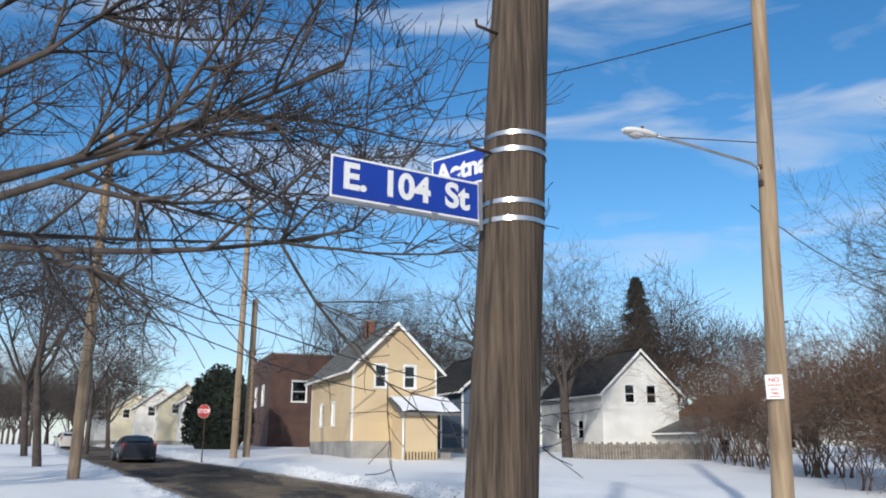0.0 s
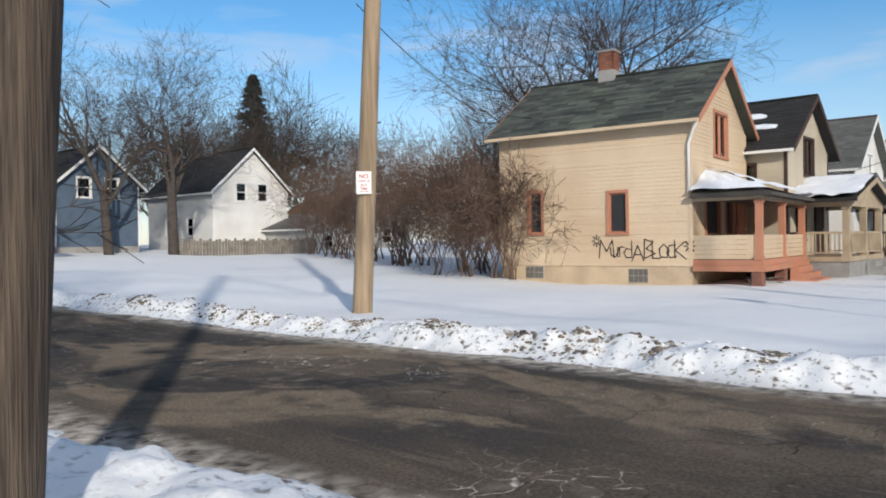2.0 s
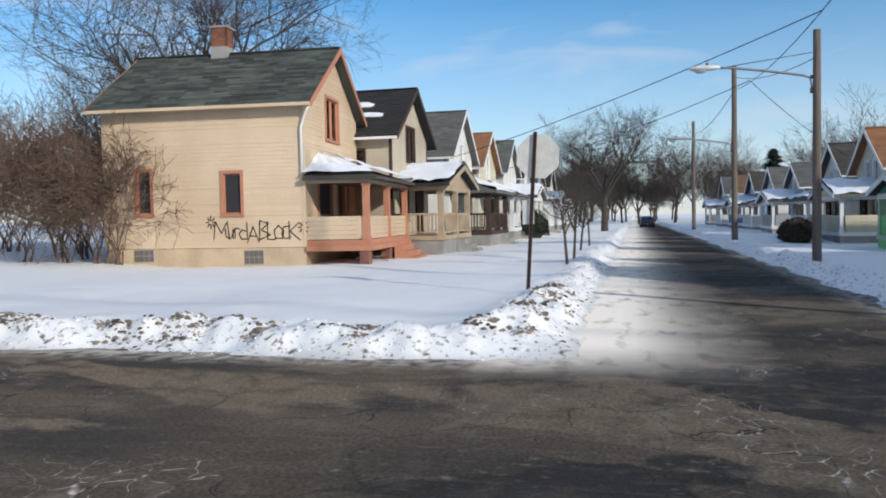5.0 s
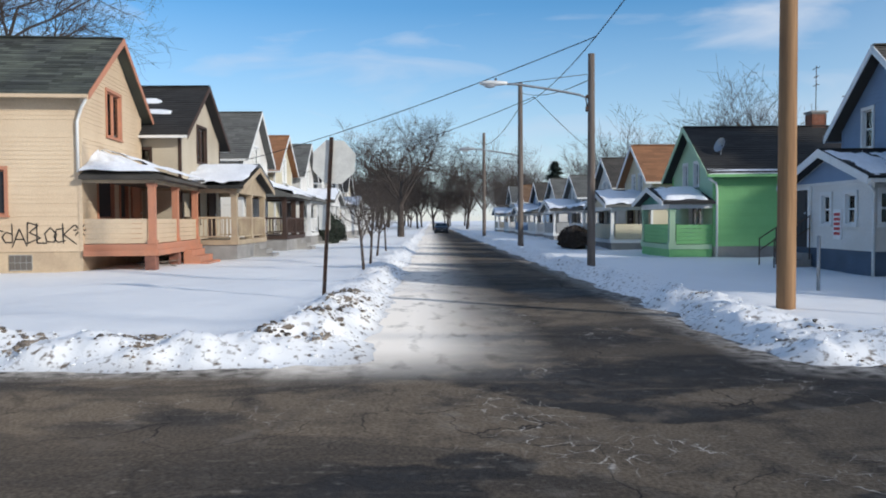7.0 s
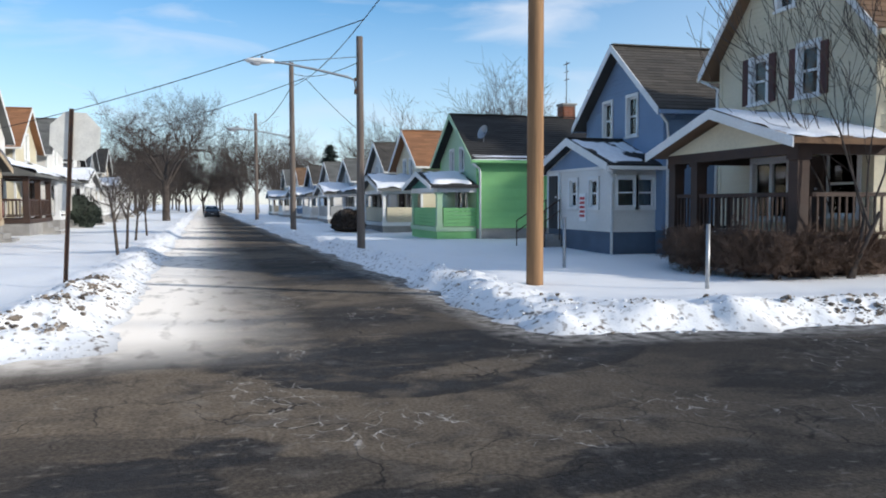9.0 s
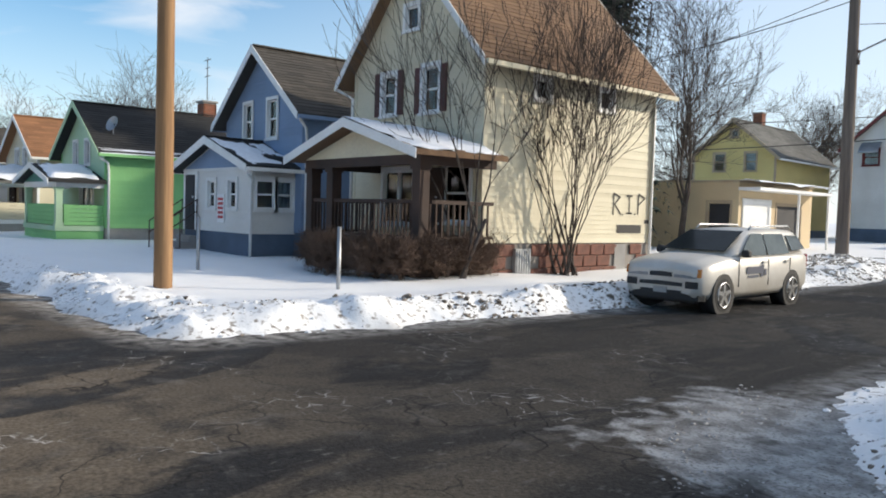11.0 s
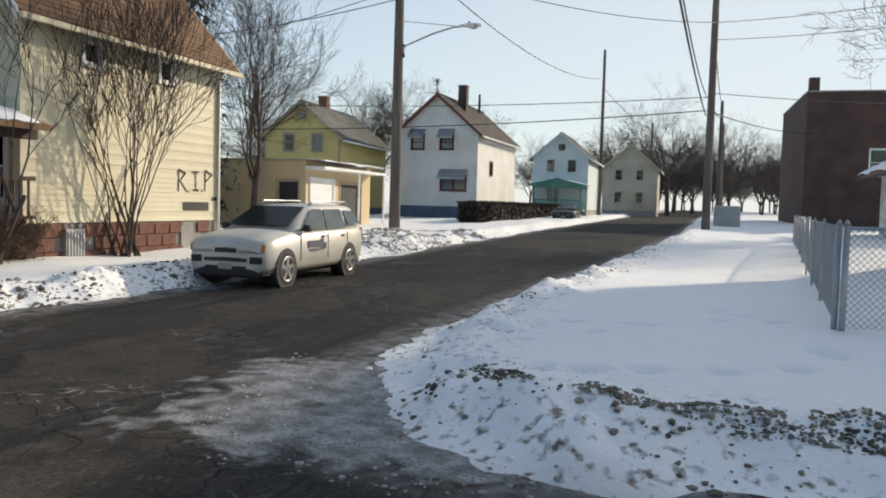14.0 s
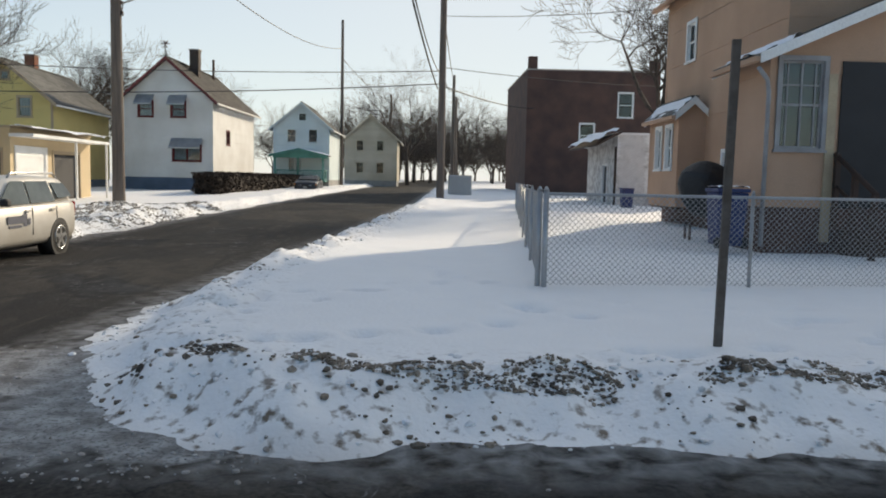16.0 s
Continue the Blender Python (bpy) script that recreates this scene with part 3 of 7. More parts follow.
    ring(bm, -w / 2 - 0.09, w / 2 + 0.09, -0.03, h + 0.10, -w / 2, w / 2, 0.0, h, -0.035, 0.0)
    win = part(name, bm, trim, parent)
    win.matrix_local = m
    boxes("sill", [(-w / 2 - 0.12, w / 2 + 0.12, -0.06, 0.0, -0.085, -0.032)], trim, win)
    bm = bmesh.new()
    ring(bm, -w / 2 - 0.02, w / 2 + 0.02, -0.02, h + 0.02, -w / 2, w / 2, 0.0, h, 0.002, 0.17)
    part("reveal", bm, trim, win)
    s = 0.045
    bm = bmesh.new()
    ring(bm, -w / 2 + 0.002, w / 2 - 0.002, 0.002, h - 0.002, -w / 2 + s, w / 2 - s, s, h - s, 0.05, 0.09)
    part("sash", bm, sash or trim, win)
    if kind == "double":
        boxes("meeting_rail", [(-w / 2 + s, w / 2 - s, 0.04, 0.09, h / 2 - 0.025, h / 2 + 0.025)], sash or trim, win)
    if kind == "pair":
        boxes("mullion", [(-0.05, 0.05, 0.02, 0.09, s, h - s)], sash or trim, win)
    if kind == "board":
        boxes("board", [(-w / 2 + s, w / 2 - s, 0.06, 0.075, s, h - s)], DARK_BOARD, win, "black plywood board")
    else:
        halves = [(s, h / 2 - 0.025), (h / 2 + 0.025, h - s)] if kind == "double" else [(s, h - s)]
        for a, b in halves:
            boxes("pane", [(-w / 2 + s, w / 2 - s, 0.068, 0.073, a, b)], GLASS, win).visible_shadow = False
    if curtain:
        bm = bmesh.new()
        xs = np.linspace(-w / 2 + s, w / 2 - s, 25)
        for a, b in zip(xs, xs[1:]):
            quad(bm, (a, 0.14 + 0.015 * math.sin(a * 40), s), (b, 0.14 + 0.015 * math.sin(b * 40), s), (b, 0.14 + 0.015 * math.sin(b * 40), h - s), (a, 0.14 + 0.015 * math.sin(a * 40), h - s))
        part("curtain", bm, CURTAIN, win)
    return win


def boxes_mesh(name, rows, mat):
    bm = bmesh.new()
    for r in rows:
        box(bm, *r)
    return finish(bm, name, mat)


def roof_slope(bm, e0, e1, up, out, run, row=0.17, thick=0.012, seed=1, ragged=0.0):
    """Shingle courses on a slope that rises from the eave e0..e1 along up for run metres; out is its normal."""
    rnd = random.Random(seed)
    e0, e1, up, out = Vector(e0), Vector(e1), Vector(up).normalized(), Vector(out).normalized()
    along, length = (e1 - e0).normalized(), (e1 - e0).length
    count = max(1, int(run / row))
    for k in range(count):
        a, b = k * run / count, (k + 1) * run / count
        s = -rnd.random() * 0.5
        while s < length:
            w = rnd.uniform(0.3, 0.9)
            p, q = max(0, s), min(length, s + w)
            s += w
            if q - p < 0.02 or rnd.random() < ragged:
                continue
            lift = thick + rnd.random() * 0.008
            c = [e0 + along * p + up * a + out * lift, e0 + along * q + up * a + out * lift, e0 + along * q + up * (b + 0.02) + out * 0.003, e0 + along * p + up * (b + 0.02) + out * 0.003]
            v = [bm.verts.new(x) for x in c]
            bm.faces.new(v)
            g = [bm.verts.new(c[0] - out * lift), bm.verts.new(c[1] - out * lift)]
            bm.faces.new((g[0], g[1], v[1], v[0]))


def snow_patch(name, parent, corners, depth, seed, cover=1.0, res=26):
    """Settled snow on the slope given by four corners (eave a, eave b, ridge b, ridge a), with an uneven melted edge."""
    a, b, c, d = (Vector(p) for p in corners)
    normal = (b - a).cross(d - a).normalized()
    if normal.z < 0:
        normal = -normal
    U, V = np.meshgrid(np.linspace(0, 1, res), np.linspace(0, 1, res), indexing="ij")
    n1 = vnoise(U * 6 + seed, V * 6, 1.0, seed + 20)
    edge = np.minimum(np.minimum(U, 1 - U), np.minimum(V, 1 - V)) * 2.6 + (n1 - 0.5) * 0.5 + (cover - 1.0)
    t = np.clip(edge / 0.28, -0.3, 1)
    hgt = np.where(t > 0, np.sqrt(np.clip(t, 0, 1)), t) * depth * (0.75 + 0.5 * n1)
    verts = []
    for i in range(res):
        for j in range(res):
            u, v = U[i, j], V[i, j]
            p = (a * (1 - u) + b * u) * (1 - v) + (d * (1 - u) + c * u) * v
            verts.append(tuple(p + normal * (hgt[i, j] - 0.005)))
    idx = np.arange(res * res).reshape(res, res)
    keep = t > -0.05
    f = []
    for i in range(res - 1):
        for j in range(res - 1):
            if keep[i, j] or keep[i + 1, j] or keep[i, j + 1] or keep[i + 1, j + 1]:
                f.append((int(idx[i, j]), int(idx[i + 1, j]), int(idx[i + 1, j + 1]), int(idx[i, j + 1])))
    return part(name, raw(name, verts, f, SNOW), None, parent, "settled white snow")


def chimney(parent, x, y, z0, z1, w=0.55, cap=True, mat=None):
    bm = bmesh.new()
    rows = int((z1 - z0) / 0.075)
    for k in range(rows):
        z = z0 + k * 0.075
        o = 0.5 * (k % 2)
        for i in range(-1, 3):
            a, b = max(-w / 2, -w / 2 + (i + o) * 0.22), min(w / 2, -w / 2 + (i + 1 + o) * 0.22 - 0.012)
            if b - a > 0.03:
                box(bm, x + a, x + b, y - w / 2, y - w / 2 + 0.1, z, z + 0.063)
                box(bm, x + a, x + b, y + w / 2 - 0.1, y + w / 2, z, z + 0.063)
                box(bm, x - w / 2, x - w / 2 + 0.1, y + a, y + b, z, z + 0.063)
                box(bm, x + w / 2 - 0.1, x + w / 2, y + a, y + b, z, z + 0.063)
    c = part("chimney", bm, mat or CHIMNEY, parent, "weathered red brick chimney")
    boxes("chimney_core", [(x - w / 2 + 0.01, x + w / 2 - 0.01, y - w / 2 + 0.01, y + w / 2 - 0.01, z0 - 0.4, z1 - 0.02)], MORTAR, c)
    if cap:
        boxes("chimney_cap", [(x - w / 2 - 0.05, x + w / 2 + 0.05, y - w / 2 - 0.05, y + w / 2 + 0.05, z1 - 0.02, z1 + 0.06)], CONCRETE, c)
    return c


def house(name, m, label, W, D, base, eave, ridge, siding, roof, trim, foundation, windows=(), over=0.38, course=0.13, front=None, rake=None, seed=3, ragged=0.0, gutter=True, category="house", foot=-0.9):
    """A gable-fronted house. Local: front wall on y = 0 facing -y, x from 0 to W, back at y = D.
    windows: (face, along, sill, width, height, kind, curtain)."""
    h = thing(name, m, label, category)
    top = max(base, 0.05)
    for r in ((0.02, W - 0.02, 0.02, 0.2), (0.02, W - 0.02, D - 0.2, D - 0.02), (0.02, 0.2, 0.2, D - 0.2), (W - 0.2, W - 0.02, 0.2, D - 0.2)):
        boxes("foundation", [(*r, foot, top)], foundation, h)
    faces_at = {"front": ((0, 0, 0), (1, 0, 0), (0, -1, 0), W, True), "back": ((W, D, 0), (-1, 0, 0), (0, 1, 0), W, True),
                "left": ((0, D, 0), (0, -1, 0), (-1, 0, 0), D, False), "right": ((W, 0, 0), (0, 1, 0), (1, 0, 0), D, False)}
    for face, (o, u, n, length, gable) in faces_at.items():
        mine = [w for w in windows if w[0] == face]
        opens = [(w[1] - w[3] / 2, w[1] + w[3] / 2, w[2], w[2] + w[4]) for w in mine]
        bm = bmesh.new()
        wall_mesh(bm, o, u, n, length, base, eave, ridge if gable else None, opens, course)
        bmesh.ops.remove_doubles(bm, verts=bm.verts, dist=2e-4)
        part("wall", bm, (front or siding) if face == "front" else siding, h)
        for w in mine:
            p = Vector(o) + Vector(u) * w[1] + Vector((0, 0, w[2])) + Vector(n) * 0.016
            rot = {"front": 0, "back": 180, "left": -90, "right": 90}[face]
            window(h, pose(*p, 0, 0, rot), w[3], w[4], trim, w[5] if len(w) > 5 else "double", w[6] if len(w) > 6 else False)
    # corner boards
    for x in (0, W):
        for y in (0, D):
            sx, sy = (-1 if x == 0 else 1), (-1 if y == 0 else 1)
            xa, xb = sorted((x + sx * 0.02, x - sx * 0.09))
            ya, yb = sorted((y + sy * 0.02, y - sy * 0.09))
            boxes("corner_board", [(xa, xb, ya, yb, base, eave)], trim if rake is None else siding, h)
    # roof: decks, shingle courses, rake boards, soffit
    rise, half = ridge - eave, W / 2
    k = rise / half
    run = math.hypot(half + over, (half + over) * k)
    bm = bmesh.new()
    lo = eave - over * k
    for sx in (-1, 1):
        xe, xr = half + sx * (half + over), half
        quad(bm, (xe, -over, lo), (xe, D + over, lo), (xr, D + over, ridge), (xr, -over, ridge))
        quad(bm, (xe, -over, lo + 0.13), (xe, D + over, lo + 0.13), (xr, D + over, ridge + 0.13), (xr, -over, ridge + 0.13))
        quad(bm, (xe, -over, lo), (xe, D + over, lo), (xe, D + over, lo + 0.13), (xe, -over, lo + 0.13))
        up, out = Vector((-sx * (half + over), 0, (half + over) * k)), Vector((sx * k, 0, 1))
        roof_slope(bm, (xe, -over, lo + 0.13), (xe, D + over, lo + 0.13), up, out, run, seed=seed + sx, ragged=ragged)
    box(bm, half - 0.12, half + 0.12, -over, D + over, ridge + 0.12, ridge + 0.16)
    part("roof", bm, roof, h)
    for y in (-over, D + over):
        for sx in (-1, 1):
            xe = half + sx * (half + over)
            bm = bmesh.new()
            ya, yb = (y - 0.03, y - 0.002) if y < 0 else (y + 0.002, y + 0.03)
            pts = [(xe, lo - 0.06), (xe, lo + 0.15), (half, ridge + 0.15), (half, ridge - 0.08)]
            va, vb = [bm.verts.new((px, ya, pz)) for px, pz in pts], [bm.verts.new((px, yb, pz)) for px, pz in pts]
            bm.faces.new(va), bm.faces.new(vb[::-1])
            for i in range(4):
                bm.faces.new((va[i], vb[i], vb[(i + 1) % 4], va[(i + 1) % 4]))
            part("rake_board", bm, rake or trim, h)
    if gutter:
        for sx in (-1, 1):
            xe = half + sx * (half + over)
            bm = bmesh.new()
            xa, xb = sorted((xe + sx * 0.004, xe + sx * 0.11))
            box(bm, xa, xb, -over, D + over, lo - 0.02, lo + 0.08)
            part("gutter", bm, TRIM_WHITE if rake is None else siding, h)
    return h


def porch(h, x0, x1, y0, y1, deck, eave, peak, roof, trim, posts, rail=None, kind="gable", snow=0.1, panel=None, skirt=None, gable=None, post_w=0.16, seed=5, cover=1.0, over=0.3, beam=None, side_snow=True):
    """A front porch on a house: deck, posts, roof and rail. y0 is the outer edge (negative), y1 the house wall."""
    boxes("porch_deck", [(x0, x1, y0, y1, deck - 0.18, deck)], trim, h)
    if skirt:
        boxes("porch_skirt", [(x0 + 0.05, x1 - 0.05, y0 + 0.05, y0 + 0.13, -0.8, deck - 0.18), (x0 + 0.05, x0 + 0.13, y0 + 0.13, y1, -0.8, deck - 0.18), (x1 - 0.13, x1 - 0.05, y0 + 0.13, y1, -0.8, deck - 0.18)], skirt, h)
    for px in posts:
        bm = bmesh.new()
        w = post_w / 2
        box(bm, px - w, px + w, y0 + 0.05, y0 + 0.05 + 2 * w, deck, eave)
        box(bm, px - w - 0.03, px + w + 0.03, y0 + 0.02, y0 + 0.08 + 2 * w, deck, deck + 0.12)
        box(bm, px - w - 0.03, px + w + 0.03, y0 + 0.02, y0 + 0.08 + 2 * w, eave - 0.1, eave)
        part("porch_post", bm, trim, h)
    bm = bmesh.new()
    box(bm, x0, x1, y0 + 0.03, y0 + 0.21, eave, eave + 0.2)
    box(bm, x0, x0 + 0.18, y0 + 0.21, y1, eave, eave + 0.2)
    box(bm, x1 - 0.18, x1, y0 + 0.21, y1, eave, eave + 0.2)
    part("porch_beam", bm, beam or (trim if gable is None else TRIM_WHITE), h)
    bm = bmesh.new()
    xa, xb, ya, e = x0 - over, x1 + over, y0 - over, eave + 0.2
    mid = (x0 + x1) / 2
    if kind == "gable":
        half, rise = (xb - xa) / 2, peak - e
        for sx, xe in ((-1, xa), (1, xb)):
            quad(bm, (xe, ya, e - 0.05), (xe, y1, e - 0.05), (mid, y1, peak - 0.05), (mid, ya, peak - 0.05))
            quad(bm, (xe, ya, e - 0.05), (xe, y1, e - 0.05), (xe, y1, e + 0.05), (xe, ya, e + 0.05))
            roof_slope(bm, (xe, ya, e + 0.05), (xe, y1, e + 0.05), (-sx * half, 0, rise), (sx * rise, 0, half), math.hypot(half, rise), seed=seed + sx)
        part("porch_roof", bm, roof, h)
        bm = bmesh.new()
        for yy in (y0 + 0.03,):
            v = [bm.verts.new(p) for p in ((x0, yy, e), (x1, yy, e), (mid, yy, peak - 0.12), (x0, yy + 0.1, e), (x1, yy + 0.1, e), (mid, yy + 0.1, peak - 0.12))]
            bm.faces.new(v[:3]), bm.faces.new(v[5:2:-1])
            for i in range(3):
                bm.faces.new((v[i], v[3 + i], v[3 + (i + 1) % 3], v[(i + 1) % 3]))
        part("porch_gable", bm, gable or trim, h)
        for sx, xe in ((-1, xa), (1, xb)):
            bm = bmesh.new()
            pts = [(xe, e - 0.12), (xe, e + 0.07), (mid, peak + 0.08), (mid, peak - 0.12)]
            va, vb = [bm.verts.new((px, ya - 0.03, pz)) for px, pz in pts], [bm.verts.new((px, ya - 0.003, pz)) for px, pz in pts]
            bm.faces.new(va), bm.faces.new(vb[::-1])
            for i in range(4):
                bm.faces.new((va[i], vb[i], vb[(i + 1) % 4], va[(i + 1) % 4]))
            part("rake_board", bm, TRIM_WHITE if gable is not None else trim, h)
            if snow:
                snow_patch("snow_cover", h, ((xe, ya, e + 0.07), (xe, y1, e + 0.07), (mid, y1, peak + 0.07), (mid, ya, peak + 0.07)), snow, seed + sx + 1, cover)
    else:
        inset = min((xb - xa) / 2 - 0.3, (y1 - ya) * 0.75) if kind == "hip" else 0.0
        top = peak
        quad(bm, (xa, ya, e), (xb, ya, e), (xb - inset, y1, top), (xa + inset, y1, top))
        quad(bm, (xa, ya, e - 0.1), (xb, ya, e - 0.1), (xb, y1, e - 0.1), (xa, y1, e - 0.1))
        quad(bm, (xa, ya, e - 0.1), (xb, ya, e - 0.1), (xb, ya, e), (xa, ya, e))
        for xe, xi in ((xa, xa + inset), (xb, xb - inset)):
            quad(bm, (xe, ya, e - 0.1), (xe, y1, e - 0.1), (xe, y1, e), (xe, ya, e))
            bm.faces.new([bm.verts.new(p) for p in ((xe, ya, e), (xe, y1, e), (xi, y1, top))])
        if not inset:
            roof_slope(bm, (xa, ya, e), (xb, ya, e), (0, y1 - ya, top - e), (0, -(top - e), y1 - ya), math.hypot(y1 - ya, top - e), seed=seed)
        part("porch_roof", bm, roof, h)
        if snow:
            k = 0.0 if not inset else 0.5
            snow_patch("snow_cover", h, ((xa + 0.1, ya + 0.1, e + 0.02), (xb - 0.1, ya + 0.1, e + 0.02), (xb - inset - 0.02, y1 - 0.05, top - 0.01), (xa + inset + 0.02, y1 - 0.05, top - 0.01)), snow, seed, cover)
            if inset and side_snow:
                snow_patch("snow_cover", h, ((xa + 0.05, y1, e + 0.02), (xa + 0.05, ya + 0.1, e + 0.02), (xa + inset, y1 - 0.1, top), (xa + inset, y1, top)), snow * 0.8, seed + 4, cover)
    if rail is not None or panel is not None:
        ordered = sorted(posts)
        for a, b in zip(ordered, ordered[1:]):
            if panel is not None:
                for k in range(5):
                    boxes("rail_panel", [(a + post_w / 2, b - post_w / 2, y0 + 0.1, y0 + 0.14, deck + 0.02 + k * 0.15, deck + 0.16 + k * 0.15)], panel, h)
            else:
                boxes("rail", [(a + post_w / 2, b - post_w / 2, y0 + 0.1, y0 + 0.15, deck + 0.82, deck + 0.9), (a + post_w / 2, b - post_w / 2, y0 + 0.1, y0 + 0.15, deck + 0.1, deck + 0.16)], rail, h)
                for i in range(1, int((b - a) / 0.14)):
                    xx = a + i * 0.14
                    boxes("baluster", [(xx, xx + 0.04, y0 + 0.11, y0 + 0.14, deck + 0.16, deck + 0.82)], rail, h)
        for xs in (x0 + 0.05, x1 - 0.1):
            if panel is not None:
                for k in range(5):
                    boxes("side_panel", [(xs, xs + 0.04, y0 + 0.1 + post_w, y1, deck + 0.02 + k * 0.15, deck + 0.16 + k * 0.15)], panel, h)
                continue
            for za, zb in ((0.82, 0.9), (0.1, 0.16)):
                boxes("side_rail", [(xs, xs + 0.05, y0 + 0.15 + post_w, y1, deck + za, deck + zb)], rail or trim, h)
            for yy in np.arange(y0 + 0.35, y1 - 0.05, 0.16):
                boxes("baluster", [(xs + 0.01, xs + 0.04, yy, yy + 0.04, deck + 0.16, deck + 0.82)], rail or trim, h)


def plain_door(parent, m, w, h, mat, label="", frame_mat=None):
    d = boxes("door", [(-w / 2, w / 2, -0.03, 0.02, 0, h)], mat, parent, label)
    d.matrix_local = m
    boxes("door_frame", [(-w / 2 - 0.09, -w / 2, -0.05, 0.02, 0, h + 0.09), (w / 2, w / 2 + 0.09, -0.05, 0.02, 0, h + 0.09), (-w / 2, w / 2, -0.05, 0.02, h, h + 0.09)], frame_mat or mat, d)
    boxes("door_panel", [(-w / 2 + 0.12, -0.05, -0.045, -0.032, 0.2, 0.9), (0.05, w / 2 - 0.12, -0.045, -0.032, 0.2, 0.9), (-w / 2 + 0.12, w / 2 - 0.12, -0.045, -0.032, 1.1, h - 0.2)], mat, d)
    bm = bmesh.new()
    bmesh.ops.create_icosphere(bm, subdivisions=1, radius=0.035, matrix=Matrix.Translation((w / 2 - 0.09, -0.08, 1.0)))
    part("door_knob", bm, STEEL_BAND, d)
    return d


def steps(parent, x0, x1, y0, n, rise, mat, run=0.28, down=-1):
    for i in range(n):
        boxes("step", [(x0, x1, y0 - (i + 1) * run, y0 - i * run, -0.4, (n - i) * rise - rise)], mat, parent)


# peach corner house with the sprayed side wall
Z1 = 0.10
peach = house("house", pose(23.88, 10.35, Z1, 0, 0, 4.9), "peach board house with green shingle roof and salmon trim", 6.3, 7.03, 0.75, 5.51, 7.62, PEACH, ROOF_GREEN, TRIM_SALMON, FOUND_PEACH,
              # the gable window's curtain is added, as a stand-in for pale reflections in the panes
              [("front", 3.1, 4.45, 1.45, 1.45, "pair", True), ("front", 2.1, 1.75, 1.45, 1.4, "board"), ("front", 4.0, 1.75, 0.8, 1.4, "board"),
               ("left", 4.56, 1.86, 0.60, 1.32, "board"), ("left", 1.45, 1.90, 0.48, 1.42, "board")], rake=TRIM_SALMON, ragged=0.06)
chimney(peach, 3.15, 4.1, 7.4, 8.68, 0.6)
boxes("chimney_repair", [(2.84, 3.46, 3.79, 4.41, 7.4, 7.98)], CONCRETE, peach, "grey cement repair at the chimney foot")
porch(peach, 0.0, 6.2, -2.15, -0.02, 0.95, 2.78, 3.75, ROOF_DARK, TRIM_SALMON, (0.1, 3.0, 6.05), kind="hip", snow=0.20, panel=PEACH, cover=1.5, post_w=0.2, beam=TRIM_TAN)
boxes("deck_beam", [(-0.05, 6.25, -2.21, -2.13, 0.60, 0.77), (-0.08, -0.02, -2.13, -0.03, 0.60, 0.77)], TRIM_SALMON, peach)
for px in (0.1, 3.0, 6.05):
    boxes("porch_pier", [(px - 0.17, px + 0.17, -2.12, -1.78, -0.4, 0.6)], RED_STONE, peach, "rough red stone pier", bevel=0.02)
plain_door(peach, pose(5.35, -0.05, 0.95), 0.95, 2.05, TRIM_SALMON, "salmon painted front door")
steps(peach, 3.4, 5.6, -2.15, 4, 0.21, TRIM_SALMON)
bm = bmesh.new()
tube(bm, [(-0.36, -0.30, 5.2), (-0.10, -0.08, 5.0), (-0.07, 0.06, 4.6), (-0.07, 0.06, 3.1)], 0.045, 8)
part("downspout", bm, TRIM_WHITE, peach, "white downspout")
for ya, yb, za, zb in ((1.45, 2.1, 0.2, 0.66), (5.3, 6.0, 0.3, 0.72)):
    cellar = boxes("basement_window", [(-0.012, 0.02, ya, yb, za, zb)], GREY, peach, "grey glass block window")
    n_glass = 4
    for k in range(n_glass):
        w = (yb - ya) / n_glass
        for zc, zd in ((za + 0.02, (za + zb) / 2 - 0.01), ((za + zb) / 2 + 0.01, zb - 0.02)):
            boxes("glass_block", [(-0.022, -0.012, ya + k * w + 0.01, ya + (k + 1) * w - 0.01, zc, zd)], INSIDE, cellar)
for k in range(9):                                      # slipped boards and debris under the porch
    boxes("loose_board", [(-0.6, 0.6, -0.05, 0.05, -0.012, 0.012)], BARE_WOOD, peach, m=pose(0.9 + 0.55 * k, -1.6 + 0.35 * math.sin(k * 2.1), 0.22 + 0.02 * k, 8 * math.sin(k), 14 * math.cos(k * 1.7), 37 * k))

# the row along the north pavement
RN = [(30.3, 9.45, 5.4, TAN, ROOF_BLACK, TRIM_BROWN, 5.0, 7.0, "tan boarded house under a black patched roof", "gable", TRIM_TAN),
      (38.6, 9.1, 5.6, WHITE, ROOF_GREY, TRIM_WHITE, 4.8, 7.1, "white board house under a grey shingle roof", "shed", TRIM_BROWN),
      (46.6, 9.15, 5.6, CREAM, ROOF_RUST, TRIM_WHITE, 4.7, 6.75, "cream board house under a brown shingle roof", "hip", TRIM_WHITE),
      (54.6, 9.0, 5.8, WHITE, ROOF_GREY, TRIM_WHITE, 4.8, 7.0, "white board house under a pale grey roof", "gable", TRIM_WHITE),
      (63.5, 9.1, 5.8, GREY, ROOF_BLACK, TRIM_WHITE, 4.8, 7.0, "grey board house under a dark roof", "hip", TRIM_WHITE),
      (73.0, 9.2, 5.8, WHITE, ROOF_GREY, TRIM_WHITE, 4.8, 7.0, "small white house far down the street", "gable", TRIM_WHITE),
      (84.0, 9.2, 5.8, TAN, ROOF_BLACK, TRIM_WHITE, 4.8, 7.0, "small tan house far down the street", "hip", TRIM_WHITE)]
